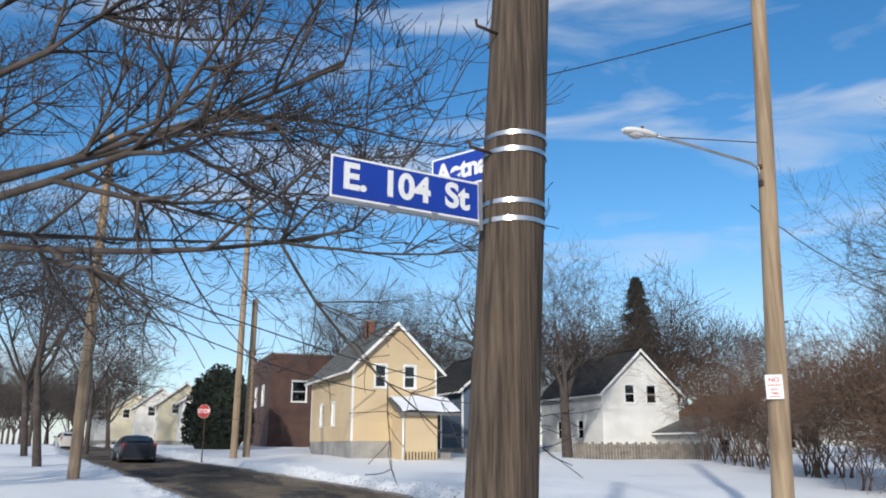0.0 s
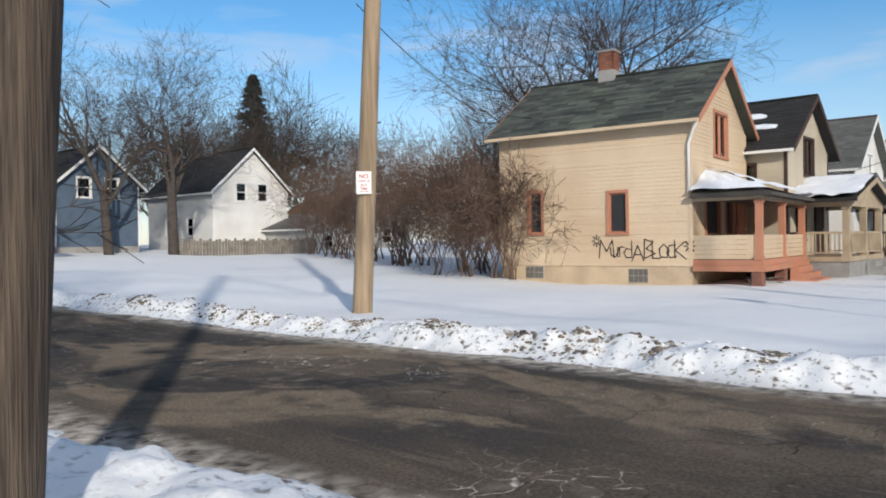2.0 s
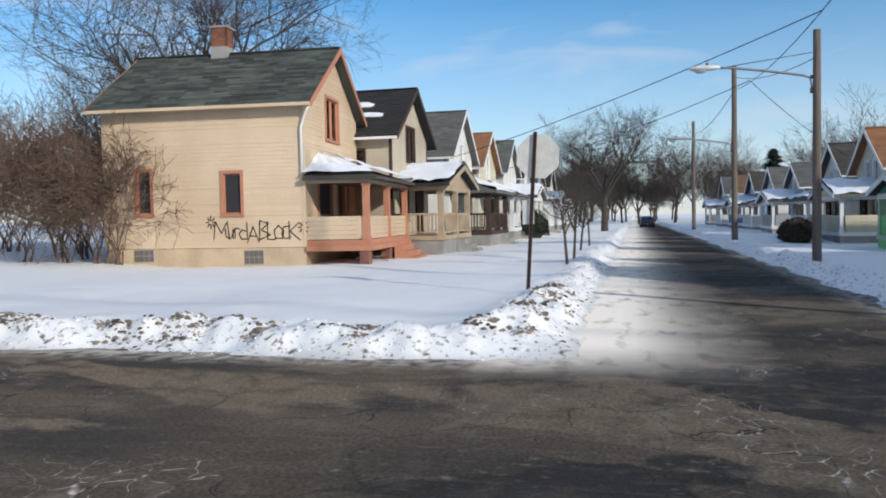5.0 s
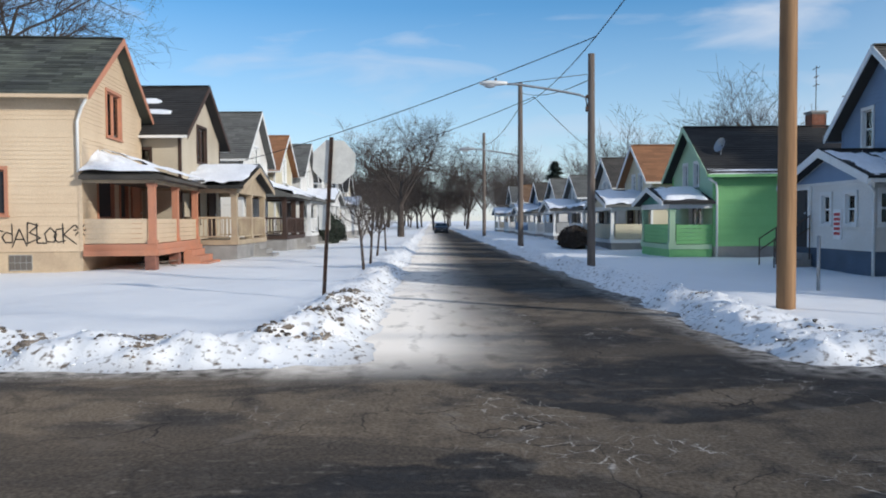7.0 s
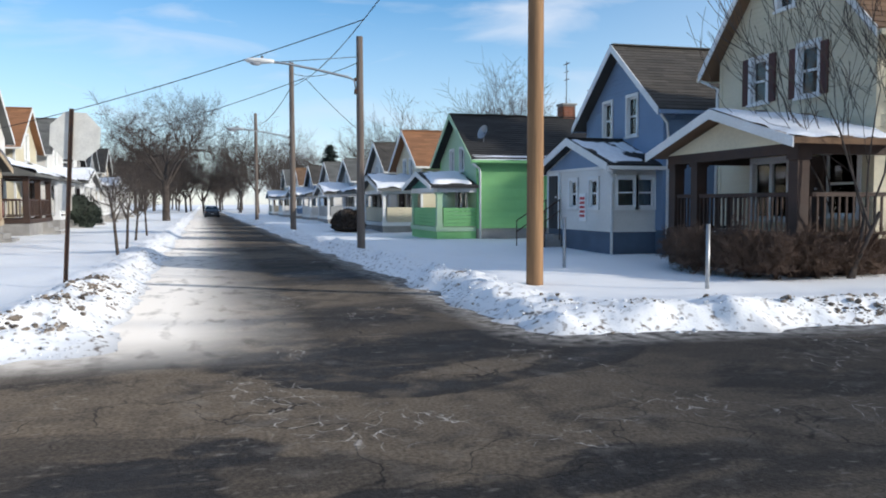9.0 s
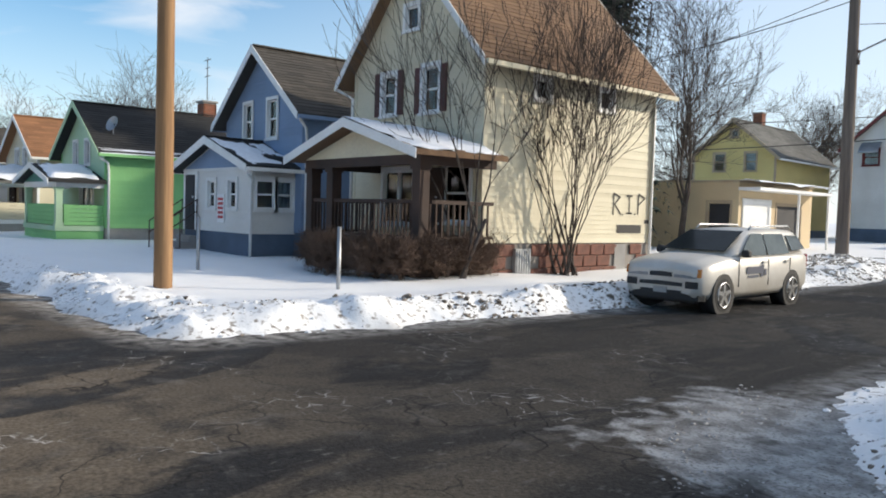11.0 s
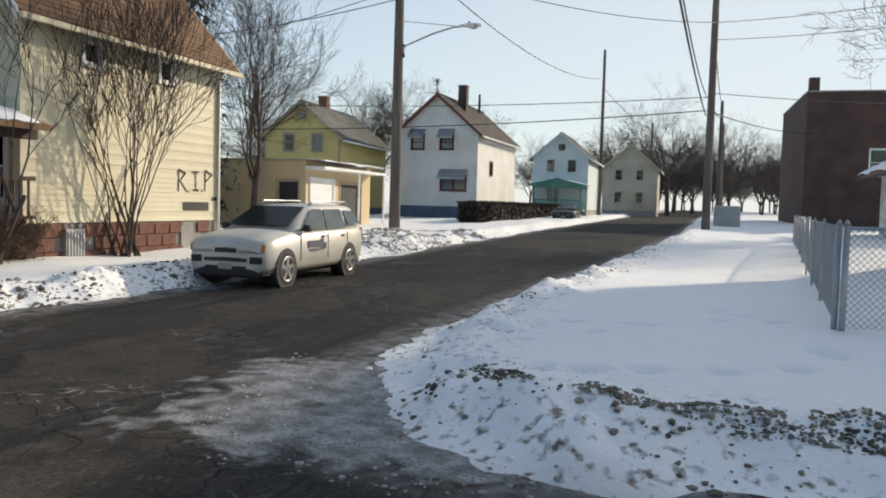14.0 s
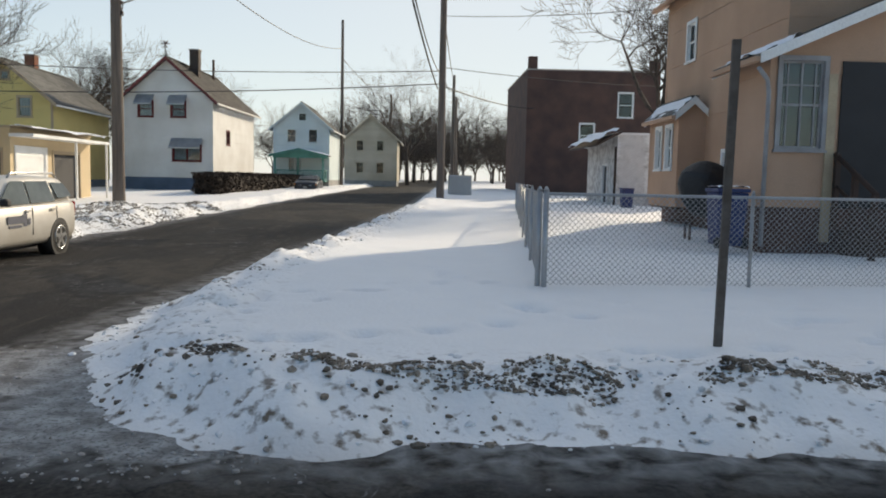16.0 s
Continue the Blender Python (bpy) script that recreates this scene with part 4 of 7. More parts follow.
for i, (x, y, w, sid, rf, tr, ev, rd, lab, pk, ptrim) in enumerate(RN):
    hh = house("house", pose(x, y, 0.15), lab, w, 9.0, 0.7, ev, rd, sid, rf, tr, CONCRETE,
               [("front", w * 0.5, 4.0, 1.2, 1.4, "pair", i % 2 == 0), ("front", w * 0.3, 1.5, 1.1, 1.5, "double", True), ("left", 7.5, 3.2, 0.7, 1.1), ("left", 4.5, 1.6, 0.8, 1.4)], seed=i + 20)
    porch(hh, 0.1, w - 0.1, -2.1, -0.02, 0.85, 2.65, 3.7, rf if i == 0 else ROOF_GREY, ptrim, (0.25, w / 2, w - 0.25), rail=ptrim, kind=pk, snow=0.16, seed=i * 3 + 40, cover=1.25, gable=None, post_w=0.22, skirt=CONCRETE)
    plain_door(hh, pose(w * 0.72, -0.04, 0.85), 0.95, 2.05, TRIM_RED if i == 1 else TRIM_BROWN, "dark red front door" if i == 1 else "")
    if i == 0:                                          # thin rests of snow on the black roof
        for y0, y1, f0, f1 in ((0.6, 2.4, 0.30, 0.42), (1.2, 3.4, 0.55, 0.68), (3.2, 5.2, 0.36, 0.50), (4.0, 6.5, 0.70, 0.82)):
            at = lambda f, yy: (w / 2 * f, yy, ev + (rd - ev) * f + 0.145)
            snow_patch("snow_cover", hh, (at(f0, y0), at(f0, y1), at(f1, y1), at(f1, y0)), 0.05, int(y0 * 10), 0.85, 16)
    steps(hh, w * 0.55, w * 0.55 + 1.3, -2.0, 4, 0.2, CONCRETE)

# cream corner house with the brown porch
cream = house("house", pose(17.63, -12.92, 0.1, 0, 0, 177.8), "cream clapboard house with brown roof and red stone footing", 5.03, 6.3, 0.85, 5.11, 7.89, CREAM, ROOF_BROWN, TRIM_WHITE, MORTAR,
              [("front", 1.54, 3.92, 0.55, 0.98, "double"), ("front", 3.18, 3.88, 0.58, 1.05, "double"), ("front", 2.4, 5.92, 0.5, 0.55, "single"), ("front", 2.0, 1.2, 1.2, 1.3, "pair"), ("front", 4.2, 1.3, 0.9, 1.3),
               ("right", 1.83, 4.2, 0.48, 0.46, "single"), ("right", 4.19, 4.2, 0.48, 0.48, "single")], course=0.115, seed=60, rake=TRIM_WHITE)
porch(cream, 1.1, 5.5, -2.15, -0.03, 0.85, 2.45, 3.40, ROOF_BROWN, TRIM_BROWN, (1.25, 2.15, 5.35), rail=TRIM_BROWN, kind="gable", snow=0.05, gable=CREAM, skirt=TRIM_BROWN, seed=61, cover=0.9, post_w=0.25, over=0.35, beam=TRIM_BROWN)
plain_door(cream, pose(3.25, -0.04, 0.85), 0.9, 1.6, TRIM_BROWN, "dark brown front door")
for wx, wz in ((1.54, 3.88), (3.18, 3.84)):
    for sx in (-0.47, 0.47):
        sh = boxes("shutter", [(wx + sx - 0.12, wx + sx + 0.12, -0.05, -0.016, wz, wz + 1.1)], MAROON, cream, "dark red louvred shutter")
        for k in range(11):
            boxes("slat", [(wx + sx - 0.09, wx + sx + 0.09, -0.062, -0.05, wz + 0.06 + k * 0.09, wz + 0.11 + k * 0.09)], MAROON, sh)
boxes("vent", [(5.03, 5.15, 1.0, 1.5, -0.1, 0.72)] + [(5.15, 5.17, 1.04 + k * 0.08, 1.08 + k * 0.08, -0.05, 0.68) for k in range(6)], GALVANISED, cream, "grey metal vent box")
boxes("patch", [(5.03, 5.06, 4.75, 5.2, -0.1, 0.82)], CONCRETE, cream, "grey cement patch")
for gx0, gy0 in ((-0.42, -0.42), (5.10, 6.34)):         # downspouts
    bm = bmesh.new()
    tube(bm, [(gx0 if gx0 < 0 else 5.40, gy0 + 0.06, 4.72), (-0.07 if gx0 < 0 else 5.09, gy0 + 0.38 if gx0 < 0 else 6.22, 4.45), (-0.07 if gx0 < 0 else 5.09, gy0 + 0.38 if gx0 < 0 else 6.22, 0.3)], 0.04, 8)
    part("downspout", bm, TRIM_WHITE, cream, "white downspout")
chimney(cream, 0.7, 3.2, 5.2, 7.6, 0.55)
blue = house("house", pose(24.5, -12.75, 0.1, 0, 0, 176.7), "blue board house with dark roof and white trim", 5.05, 8.5, 0.8, 4.28, 6.22, BLUE, ROOF_DARK, TRIM_WHITE, FOUND_BLUE,
             [("front", 1.60, 3.62, 0.56, 1.08), ("front", 3.24, 3.58, 0.6, 1.12)], seed=64, rake=TRIM_WHITE)
boxes("antenna", [(-0.3, -0.27, 0.5, 0.53, 4.2, 5.6), (-0.75, 0.2, 0.5, 0.52, 5.45, 5.48), (-0.6, -0.57, 0.25, 0.8, 5.42, 5.45), (-0.1, -0.07, 0.25, 0.8, 5.42, 5.45)], RUSTY, blue, "thin television aerial")
bm = bmesh.new()
tube(bm, [(5.42, -0.30, 3.95), (5.15, 0.05, 3.75), (5.12, 0.10, 3.4), (5.12, 0.10, 0.6)], 0.04, 8)
part("downspout", bm, TRIM_WHITE, blue, "white downspout")
porch_room = house("porch_room", pose(24.1, -11.13, 0.1, 0, 0, 180), "white boarded enclosed porch with blue gable and footing", 4.23, 1.42, 0.75, 2.62, 3.36, WHITE, ROOF_BLACK, TRIM_WHITE, FOUND_BLUE,
                   [("front", 1.88, 1.45, 0.46, 0.78, "double", True), ("front", 3.16, 1.45, 0.48, 0.78, "double", True), ("right", 0.43, 1.45, 0.56, 0.80, "double"), ("right", 1.04, 1.45, 0.50, 0.80, "double", True)], seed=65, rake=TRIM_WHITE, category="porch")
bm = bmesh.new()
for ya in (-0.034, -0.018):
    bm.faces.new([bm.verts.new(q) for q in ((0.1, ya, 2.60), (4.13, ya, 2.60), (2.115, ya, 3.30))])
bmesh.ops.bridge_loops(bm, edges=bm.edges[:])
part("gable", bm, BLUE, porch_room, "blue boarded gable")
boxes("gable_trim", [(0.0, 4.23, -0.05, -0.018, 2.52, 2.60)], TRIM_WHITE, porch_room)
plain_door(porch_room, pose(0.55, -0.03, 0.75), 0.72, 1.68, DARK_BOARD, "dark metal storm door", TRIM_WHITE)
bm = bmesh.new()
tube(bm, [(4.55, -0.30, 2.40), (4.30, -0.05, 2.25), (4.29, -0.05, 2.0), (4.29, -0.05, 0.1)], 0.04, 8)
part("downspout", bm, TRIM_WHITE, porch_room, "white downspout")
snow_patch("snow_cover", porch_room, ((4.55, -0.30, 2.60), (4.55, 0.95, 2.60), (2.25, 0.75, 3.42), (2.25, -0.30, 3.42)), 0.06, 9, 0.95)
snow_patch("snow_cover", porch_room, ((3.6, 0.8, 2.95), (3.6, 1.40, 2.95), (2.4, 1.40, 3.38), (2.4, 0.8, 3.38)), 0.05, 19, 0.9, 16)
yard_sign = boxes("notice", [(2.32, 2.72, -0.05, -0.02, 1.02, 1.84)], SIGN_WHITE, porch_room, "white notice with red bars")
boxes("bar", [(2.36, 2.68, -0.055, -0.051, 1.66 - k * 0.13, 1.74 - k * 0.13) for k in range(5)], SIGN_RED, yard_sign)
steps(porch_room, 0.1, 1.05, -0.02, 4, 0.19, CONCRETE)
for hx in (0.06, 1.09):
    bm = bmesh.new()
    for ya, za, zb in ((-1.13, -0.2, 0.98), (-0.62, 0.0, 1.32), (-0.1, 0.4, 1.68)):
        tube(bm, [(hx, ya, za), (hx, ya, zb)], 0.018, 6)
    for dz in (0.0, -0.35):
        tube(bm, [(hx, -1.15, 0.98 + dz), (hx, -0.08, 1.68 + dz)], 0.018, 6)
    part("hand_rail", bm, RUSTY, porch_room, "black iron hand rail")
green = house("house", pose(35.26, -10.84, 0.1, 0, 0, 179.4), "bright green board house under a black roof", 5.2, 11.0, 0.55, 3.45, 5.25, GREEN, ROOF_BLACK, TRIM_WHITE, CONCRETE,
              [("front", 1.85, 2.95, 0.5, 0.9), ("front", 3.25, 2.95, 0.5, 0.9), ("front", 3.2, 1.1, 1.5, 1.0, "pair")], course=0.16, front=PALE_GREEN, seed=68, rake=PALE_GREEN)
porch(green, 1.0, 5.15, -1.7, -0.02, 0.62, 2.0, 2.82, ROOF_BLACK, PALE_GREEN, (1.15, 5.0), panel=GREEN, kind="gable", snow=0.10, gable=TRIM_GREEN, skirt=GREEN, seed=71, cover=0.75, post_w=0.22)
bm = bmesh.new()
tube(bm, [(5.56, -0.30, 3.10), (5.30, 0.05, 2.95), (5.27, 0.10, 2.7), (5.27, 0.10, 0.1)], 0.045, 8)
part("downspout", bm, TRIM_WHITE, green, "white downspout")
snow_patch("snow_cover", green, ((5.60, -0.3, 3.24), (5.60, 11.0, 3.24), (5.35, 11.0, 3.44), (5.35, -0.3, 3.44)), 0.05, 27, 1.1, 40)
chimney(green, 2.4, 5.2, 4.9, 5.95, 0.6)
bm = bmesh.new()
for pa, pb in (((2.4, 5.2, 5.9), (2.4, 5.2, 7.9)), ((2.1, 5.2, 7.8), (2.7, 5.2, 7.8)), ((2.2, 5.2, 7.45), (2.6, 5.2, 7.45)), ((2.15, 5.2, 7.1), (2.65, 5.2, 7.1))):
    tube(bm, [pa, pb], 0.018, 5)
part("antenna", bm, RUSTY, green, "thin television aerial")
bm = bmesh.new()
bmesh.ops.create_cone(bm, cap_ends=False, segments=16, radius1=0.05, radius2=0.3, depth=0.12, matrix=pose(4.5, 0.5, 4.45, 70, 0, 20))
tube(bm, [(4.5, 0.5, 3.9), (4.5, 0.52, 4.42)], 0.02, 6)
part("satellite_dish", bm, GALVANISED, green, "grey satellite dish on the roof edge")
RS = [(44.1, -10.9, 5.2, CREAM, ROOF_RUST, 3.6, 5.35, "cream board house under a rusty brown roof"), (51.3, -10.9, 5.2, WHITE, ROOF_DARK, 3.6, 5.25, "white board house under a black roof"),
      (61.9, -10.8, 5.4, GREY, ROOF_GREY, 3.3, 4.8, "grey board house under a grey roof"), (70.5, -10.6, 5.6, WHITE, ROOF_GREY, 3.4, 5.0, "white house under a mossy grey roof"),
      (79.5, -10.4, 5.6, BLUE, ROOF_DARK, 3.5, 5.1, "blue house under a dark roof"), (89.0, -10.2, 5.6, WHITE, ROOF_BROWN, 3.6, 5.3, "white house under a brown roof"), (100.0, -10.0, 5.8, TAN, ROOF_GREY, 3.8, 5.6, "tan house under a grey roof")]
for i, (x, y, w, sid, rf, ev, rd, lab) in enumerate(RS):
    hh = house("house", pose(x, y, 0.1, 0, 0, 180), lab, w, 9.0, 0.6, ev, rd, sid, rf, TRIM_WHITE, CONCRETE,
               [("front", w * 0.37, 3.0, 0.6, 0.9), ("front", w * 0.63, 3.0, 0.6, 0.9), ("front", w * 0.6, 1.15, 1.4, 1.1, "pair", True)], seed=i + 80)
    porch(hh, 0.3, w - 0.1, -2.0, -0.02, 0.6, 2.05, 2.95, ROOF_GREY, TRIM_WHITE, (0.5, w - 0.3), panel=sid, kind=("gable", "hip")[i % 2], snow=0.14, gable=sid, skirt=CONCRETE, seed=i * 3 + 90, cover=1.2)
    plain_door(hh, pose(w * 0.25, -0.04, 0.6), 0.85, 1.75, TRIM_BROWN)

# houses down the street to the south
red_trim = house("house", pose(19.64, -52.18, 0.25, 0, 0, 178.4), "white stucco house with dark red trim and window awnings", 5.78, 10.75, 1.1, 6.14, 8.65, WHITE, ROOF_DARK, TRIM_RED, FOUND_BLUE,
                 [("front", 1.46, 5.0, 0.85, 0.95, "double", True), ("front", 3.57, 5.0, 0.85, 0.95, "double", True), ("front", 4.1, 2.2, 1.75, 0.95, "pair", True), ("right", 3.5, 3.4, 0.7, 0.9)], course=0.5, seed=100, rake=TRIM_RED)
chimney(red_trim, 3.6, 3.4, 7.7, 9.75, 0.6, mat=TRIM_BROWN)
yellow = house("house", pose(26.91, -46.65, 0.2, 0, 0, 182.5), "yellow board house under a grey shingle roof", 5.24, 9.08, 0.9, 5.42, 7.6, YELLOW, ROOF_GREY, TRIM_TAN, FOUND_BLUE,
               [("front", 1.7, 4.5, 0.7, 1.1, "double"), ("front", 3.7, 4.5, 0.7, 1.1, "double", True), ("front", 2.62, 6.6, 0.45, 0.45, "single")], seed=104)
chimney(yellow, 2.4, 4.0, 7.0, 8.5, 0.6)
mint = house("house", pose(14.38, -75.16, 0.4, 0, 0, 180), "pale mint house with sea green trim and porch", 5.24, 10.0, 0.9, 5.8, 8.0, MINT, ROOF_GREY, MINT, CONCRETE,
             [("front", 1.7, 4.4, 0.8, 1.2), ("front", 3.7, 4.4, 0.8, 1.2), ("front", 2.7, 6.4, 0.7, 0.7, "single"), ("front", 2.0, 1.6, 1.2, 1.3, "pair")], seed=108)
porch(mint, 0.3, 5.1, -2.0, -0.02, 0.9, 2.9, 3.7, ROOF_GREY, TRIM_GREEN, (0.5, 2.6, 4.9), rail=TRIM_GREEN, kind="gable", snow=0.06, seed=110)
far_tan = house("house", pose(9.6, -94.0, 0.6, 0, 0, 180), "plain tan house with small windows", 6.2, 9.0, 0.7, 5.6, 8.3, TAN, ROOF_GREY, TAN, CONCRETE,
                [("front", 1.8, 4.2, 0.8, 1.2), ("front", 4.2, 4.2, 0.8, 1.2), ("front", 1.8, 1.6, 0.8, 1.2), ("front", 4.2, 1.6, 0.8, 1.2)], seed=112)

# houses up the street to the north
beige = house("house", pose(11.1, 42.0, 0.95), "beige board house with gable front and side porch", 4.9, 10.0, 1.2, 5.2, 7.6, BEIGE, ROOF_GREY, TRIM_WHITE, CONCRETE,
              [("front", 1.6, 4.1, 0.62, 1.2, "double"), ("front", 3.3, 4.1, 0.62, 1.2, "double"), ("left", 3.0, 2.1, 0.6, 1.3), ("left", 6.0, 2.1, 0.6, 1.3)], seed=120)
chimney(beige, 2.4, 5.0, 7.0, 8.5, 0.55)
white_back = house("house", pose(31.5, 48.9, 0.6), "white board house behind bare bushes", 6.6, 9.0, 0.9, 5.2, 8.2, WHITE, ROOF_BLACK, TRIM_WHITE, CONCRETE,
                   [("front", 2.4, 4.4, 0.85, 1.3), ("front", 4.3, 4.4, 0.85, 1.3), ("left", 3.0, 1.9, 0.8, 1.3), ("left", 6.0, 1.9, 0.8, 1.3)], seed=124)


# ---- poles ----
def pole(m, height, r0, r1, wood, label, lean=(0, 0), group="utility poles"):
    p = thing("utility_pole", m, label, "utility pole", group)
    bm = bmesh.new()
    n = 14
    tube(bm, [(lean[0] * k / n, lean[1] * k / n, -0.6 + (height + 0.6) * k / n) for k in range(n + 1)], [r0 + (r1 - r0) * k / n for k in range(n + 1)], 20)
    part("shaft", bm, wood, p)
    return p


near_pole = pole(pose(1.5, 4.2, 0.2), 10.5, 0.215, 0.145, WOOD_OLD, "old weathered wooden utility pole with steel bands", (0.7, 0.0))
far_pole = pole(pose(12.0, 12.85, 0.3), 11.8, 0.225, 0.16, WOOD_NEW, "pale new wooden utility pole with street lamp", (0.5, -0.35))
corner_pole = pole(pose(13.1, -5.82, 0.25), 11.5, 0.152, 0.115, WOOD_ORANGE, "orange-brown wooden utility pole standing in snow")
lamp_pole = pole(pose(11.25, -29.5, 0.3), 11.5, 0.23, 0.16, WOOD_GREY, "grey wooden utility pole with street lamp")
side_pole = pole(pose(24.4, -4.95, 0.25), 6.5, 0.13, 0.1, WOOD_GREY, "grey wooden pole with street lamp arm")
side_pole_b = pole(pose(43.0, -4.9, 0.25), 8.9, 0.16, 0.12, WOOD_GREY, "tall grey wooden utility pole")
side_pole_c = pole(pose(68.0, -4.6, 0.2), 9.0, 0.16, 0.12, WOOD_GREY, "tall grey wooden utility pole")
wire_pole = pole(pose(-0.75, -45.0, 0.25), 12.5, 0.23, 0.17, WOOD_GREY, "grey wooden pole carrying cables")
south_pole = pole(pose(8.9, -84.0, 0.4), 17.5, 0.2, 0.14, WOOD_GREY, "tall thin wooden pole")
north_pole = pole(pose(-1.7, 30.0, 0.6), 12.5, 0.2, 0.15, WOOD_NEW, "pale wooden utility pole by the road")
north_pole_b = pole(pose(5.4, 45.0, 1.0), 15.0, 0.2, 0.14, WOOD_NEW, "pale wooden utility pole by the road")
north_pole_c = pole(pose(6.2, 46.0, 1.0), 9.2, 0.2, 0.16, WOOD_NEW, "short pale wooden pole by the road")


def lamp_arm(p, foot, way, length, rise, brace=True, head_label="pale grey cobra-head street lamp"):
    """A cobra-head street lamp on a bracket, standing on its pole."""
    t = thing("street_lamp", pose(*foot, 0, 0, math.degrees(math.atan2(way[1], way[0]))), head_label + " on a steel arm", "street lamp", "street lamps")
    bm = bmesh.new()
    tube(bm, [(0.0, 0, -0.35), (0.05, 0, -0.02), (0.25, 0, 0.06), (length * 0.5, 0, rise * 0.62), (length * 0.85, 0, rise * 0.95), (length, 0, rise)], 0.035, 8)
    part("arm", bm, GALVANISED, t)
    boxes("bracket", [(-0.06, 0.05, -0.06, 0.06, -0.45, -0.3)], RUSTY, t, bevel=0.01)
    boxes("bracket", [(-0.06, 0.05, -0.06, 0.06, -0.05, 0.05)], RUSTY, t, bevel=0.01)
    if brace:
        bm = bmesh.new()
        tube(bm, [(0.0, 0, rise + 0.28), (length * 0.9, 0, rise + 0.02)], 0.012, 6)
        part("brace_rod", bm, RUSTY, t)
    bm = bmesh.new()
    rings = [(-0.05, 0.05, 0.05), (0.1, 0.09, 0.07), (0.3, 0.14, 0.085), (0.55, 0.16, 0.08), (0.72, 0.13, 0.06), (0.8, 0.05, 0.03)]
    loops = []
    for x, w, hgt in rings:
        loops.append([bm.verts.new((length + x, w * math.cos(a), rise + 0.02 + hgt * math.sin(a))) for a in [2 * math.pi * k / 12 for k in range(12)]])
    for a, b in zip(loops, loops[1:]):
        for k in range(12):
            bm.faces.new((a[k], b[k], b[(k + 1) % 12], a[(k + 1) % 12])).smooth = True
    bm.faces.new(loops[0]), bm.faces.new(loops[-1][::-1])
    part("lamp_head", bm, TRIM_WHITE if brace else GALVANISED, t)
    bm = bmesh.new()
    bmesh.ops.create_uvsphere(bm, u_segments=12, v_segments=6, radius=0.13, matrix=Matrix.LocRotScale((length + 0.48, 0, rise - 0.03), None, (1.5, 0.9, 0.75)))
    part("lens", bm, CURTAIN, t, "clouded glass lens")
    bm = bmesh.new()
    tube(bm, [(length + 0.3, 0, rise + 0.09), (length + 0.3, 0, rise + 0.17)], 0.035, 8)
    part("light_sensor", bm, RUSTY, t)
    return t


lamp_arm(far_pole, (12.14, 12.62, 7.82), (-1, 0), 2.75, 0.30)
lamp_arm(lamp_pole, (11.05, -29.5, 7.6), (-1, 0), 2.3, 0.65)
lamp_arm(side_pole, (24.4, -4.83, 5.45), (0, 1), 2.5, 0.40)
lamp_arm(side_pole_b, (43.0, -4.75, 5.2), (0, 1), 2.4, 0.35, False)
lamp_arm(south_pole, (8.75, -84.0, 8.2), (-1, 0), 3.0, 0.5, False)


def wire(a, b, sag, r=0.014, name="cable"):
    bm = bmesh.new()
    a, b = Vector(a), Vector(b)
    n = 16
    tube(bm, [a.lerp(b, k / n) - Vector((0, 0, sag * 4 * (k / n) * (1 - k / n))) for k in range(n + 1)], r, 5)
    ob = new(name, finish(bm, name, WIRE))
    return tagged(ob, "black overhead cable strung between poles and houses", "cable", "overhead cables")


CABLES = [((13.1, -5.82, 9.0), (24.4, -4.95, 7.1), 0.15, 0.016), ((24.4, -4.95, 7.1), (43.0, -4.9, 7.9), 0.3, 0.016), ((43.0, -4.9, 7.9), (68, -4.6, 8.2), 0.5, 0.02),
          ((23.6, -4.95, 7.1), (38.6, 9.3, 4.6), 0.25, 0.016), ((37.5, -4.92, 7.5), (55, 9.2, 5.0), 0.4, 0.018), ((37.5, -4.92, 7.5), (46.5, -11, 4.6), 0.2, 0.016), ((24.4, -4.95, 6.0), (43, -4.9, 8.6), 0.3, 0.014),
          ((-0.5, -45, 6.62), (2.25, 4.2, 9.8), 1.0, 0.035), ((-0.55, -45, 7.55), (2.1, 4.2, 10.2), 1.75, 0.024),
          ((-0.75, -45, 6.9), (36, -43, 5.9), 0.5, 0.028), ((-0.75, -45, 7.6), (36, -42, 7.6), 0.5, 0.022), ((-0.75, -45, 6.8), (-9.0, -66, 7.6), 0.3, 0.035), ((-0.75, -45, 7.8), (-22, -62, 9.2), 0.3, 0.02),
          ((-0.75, -45, 11.5), (-30, -22, 12.5), 1.4, 0.016), ((-0.75, -45, 10.6), (-30, -20, 11.0), 1.4, 0.016), ((11.25, -29.5, 10.8), (-1.0, -45, 11.5), 0.6, 0.018),
          ((11.25, -29.5, 9.4), (18.4, -19.0, 5.6), 0.3, 0.018), ((11.25, -29.5, 9.8), (34, -40, 10.0), 0.6, 0.016), ((8.9, -84, 15), (11.25, -29.5, 11.3), 1.5, 0.03),
          ((-1.7, 30, 12.6), (12.4, 12.6, 11.4), 0.5, 0.016), ((-1.7, 30, 8.0), (30, 51, 5.0), 0.9, 0.03), ((-1.7, 30, 7.2), (13, 42.5, 4.8), 0.5, 0.026), ((12.0, 12.85, 7.0), (26, 17.0, 6.6), 0.9, 0.012), ((5.4, 45, 8.5), (-1.7, 30, 8.2), 0.6, 0.028)]
for a, b, s, r in CABLES:
    wire(a, b, s, r)

# pole hardware
bm = bmesh.new()
for zz, sx in ((4.35, -1), (4.75, 1), (3.55, -1)):
    cx = 1.5 + 0.7 * (zz - 0.2 + 0.6) / 11.1
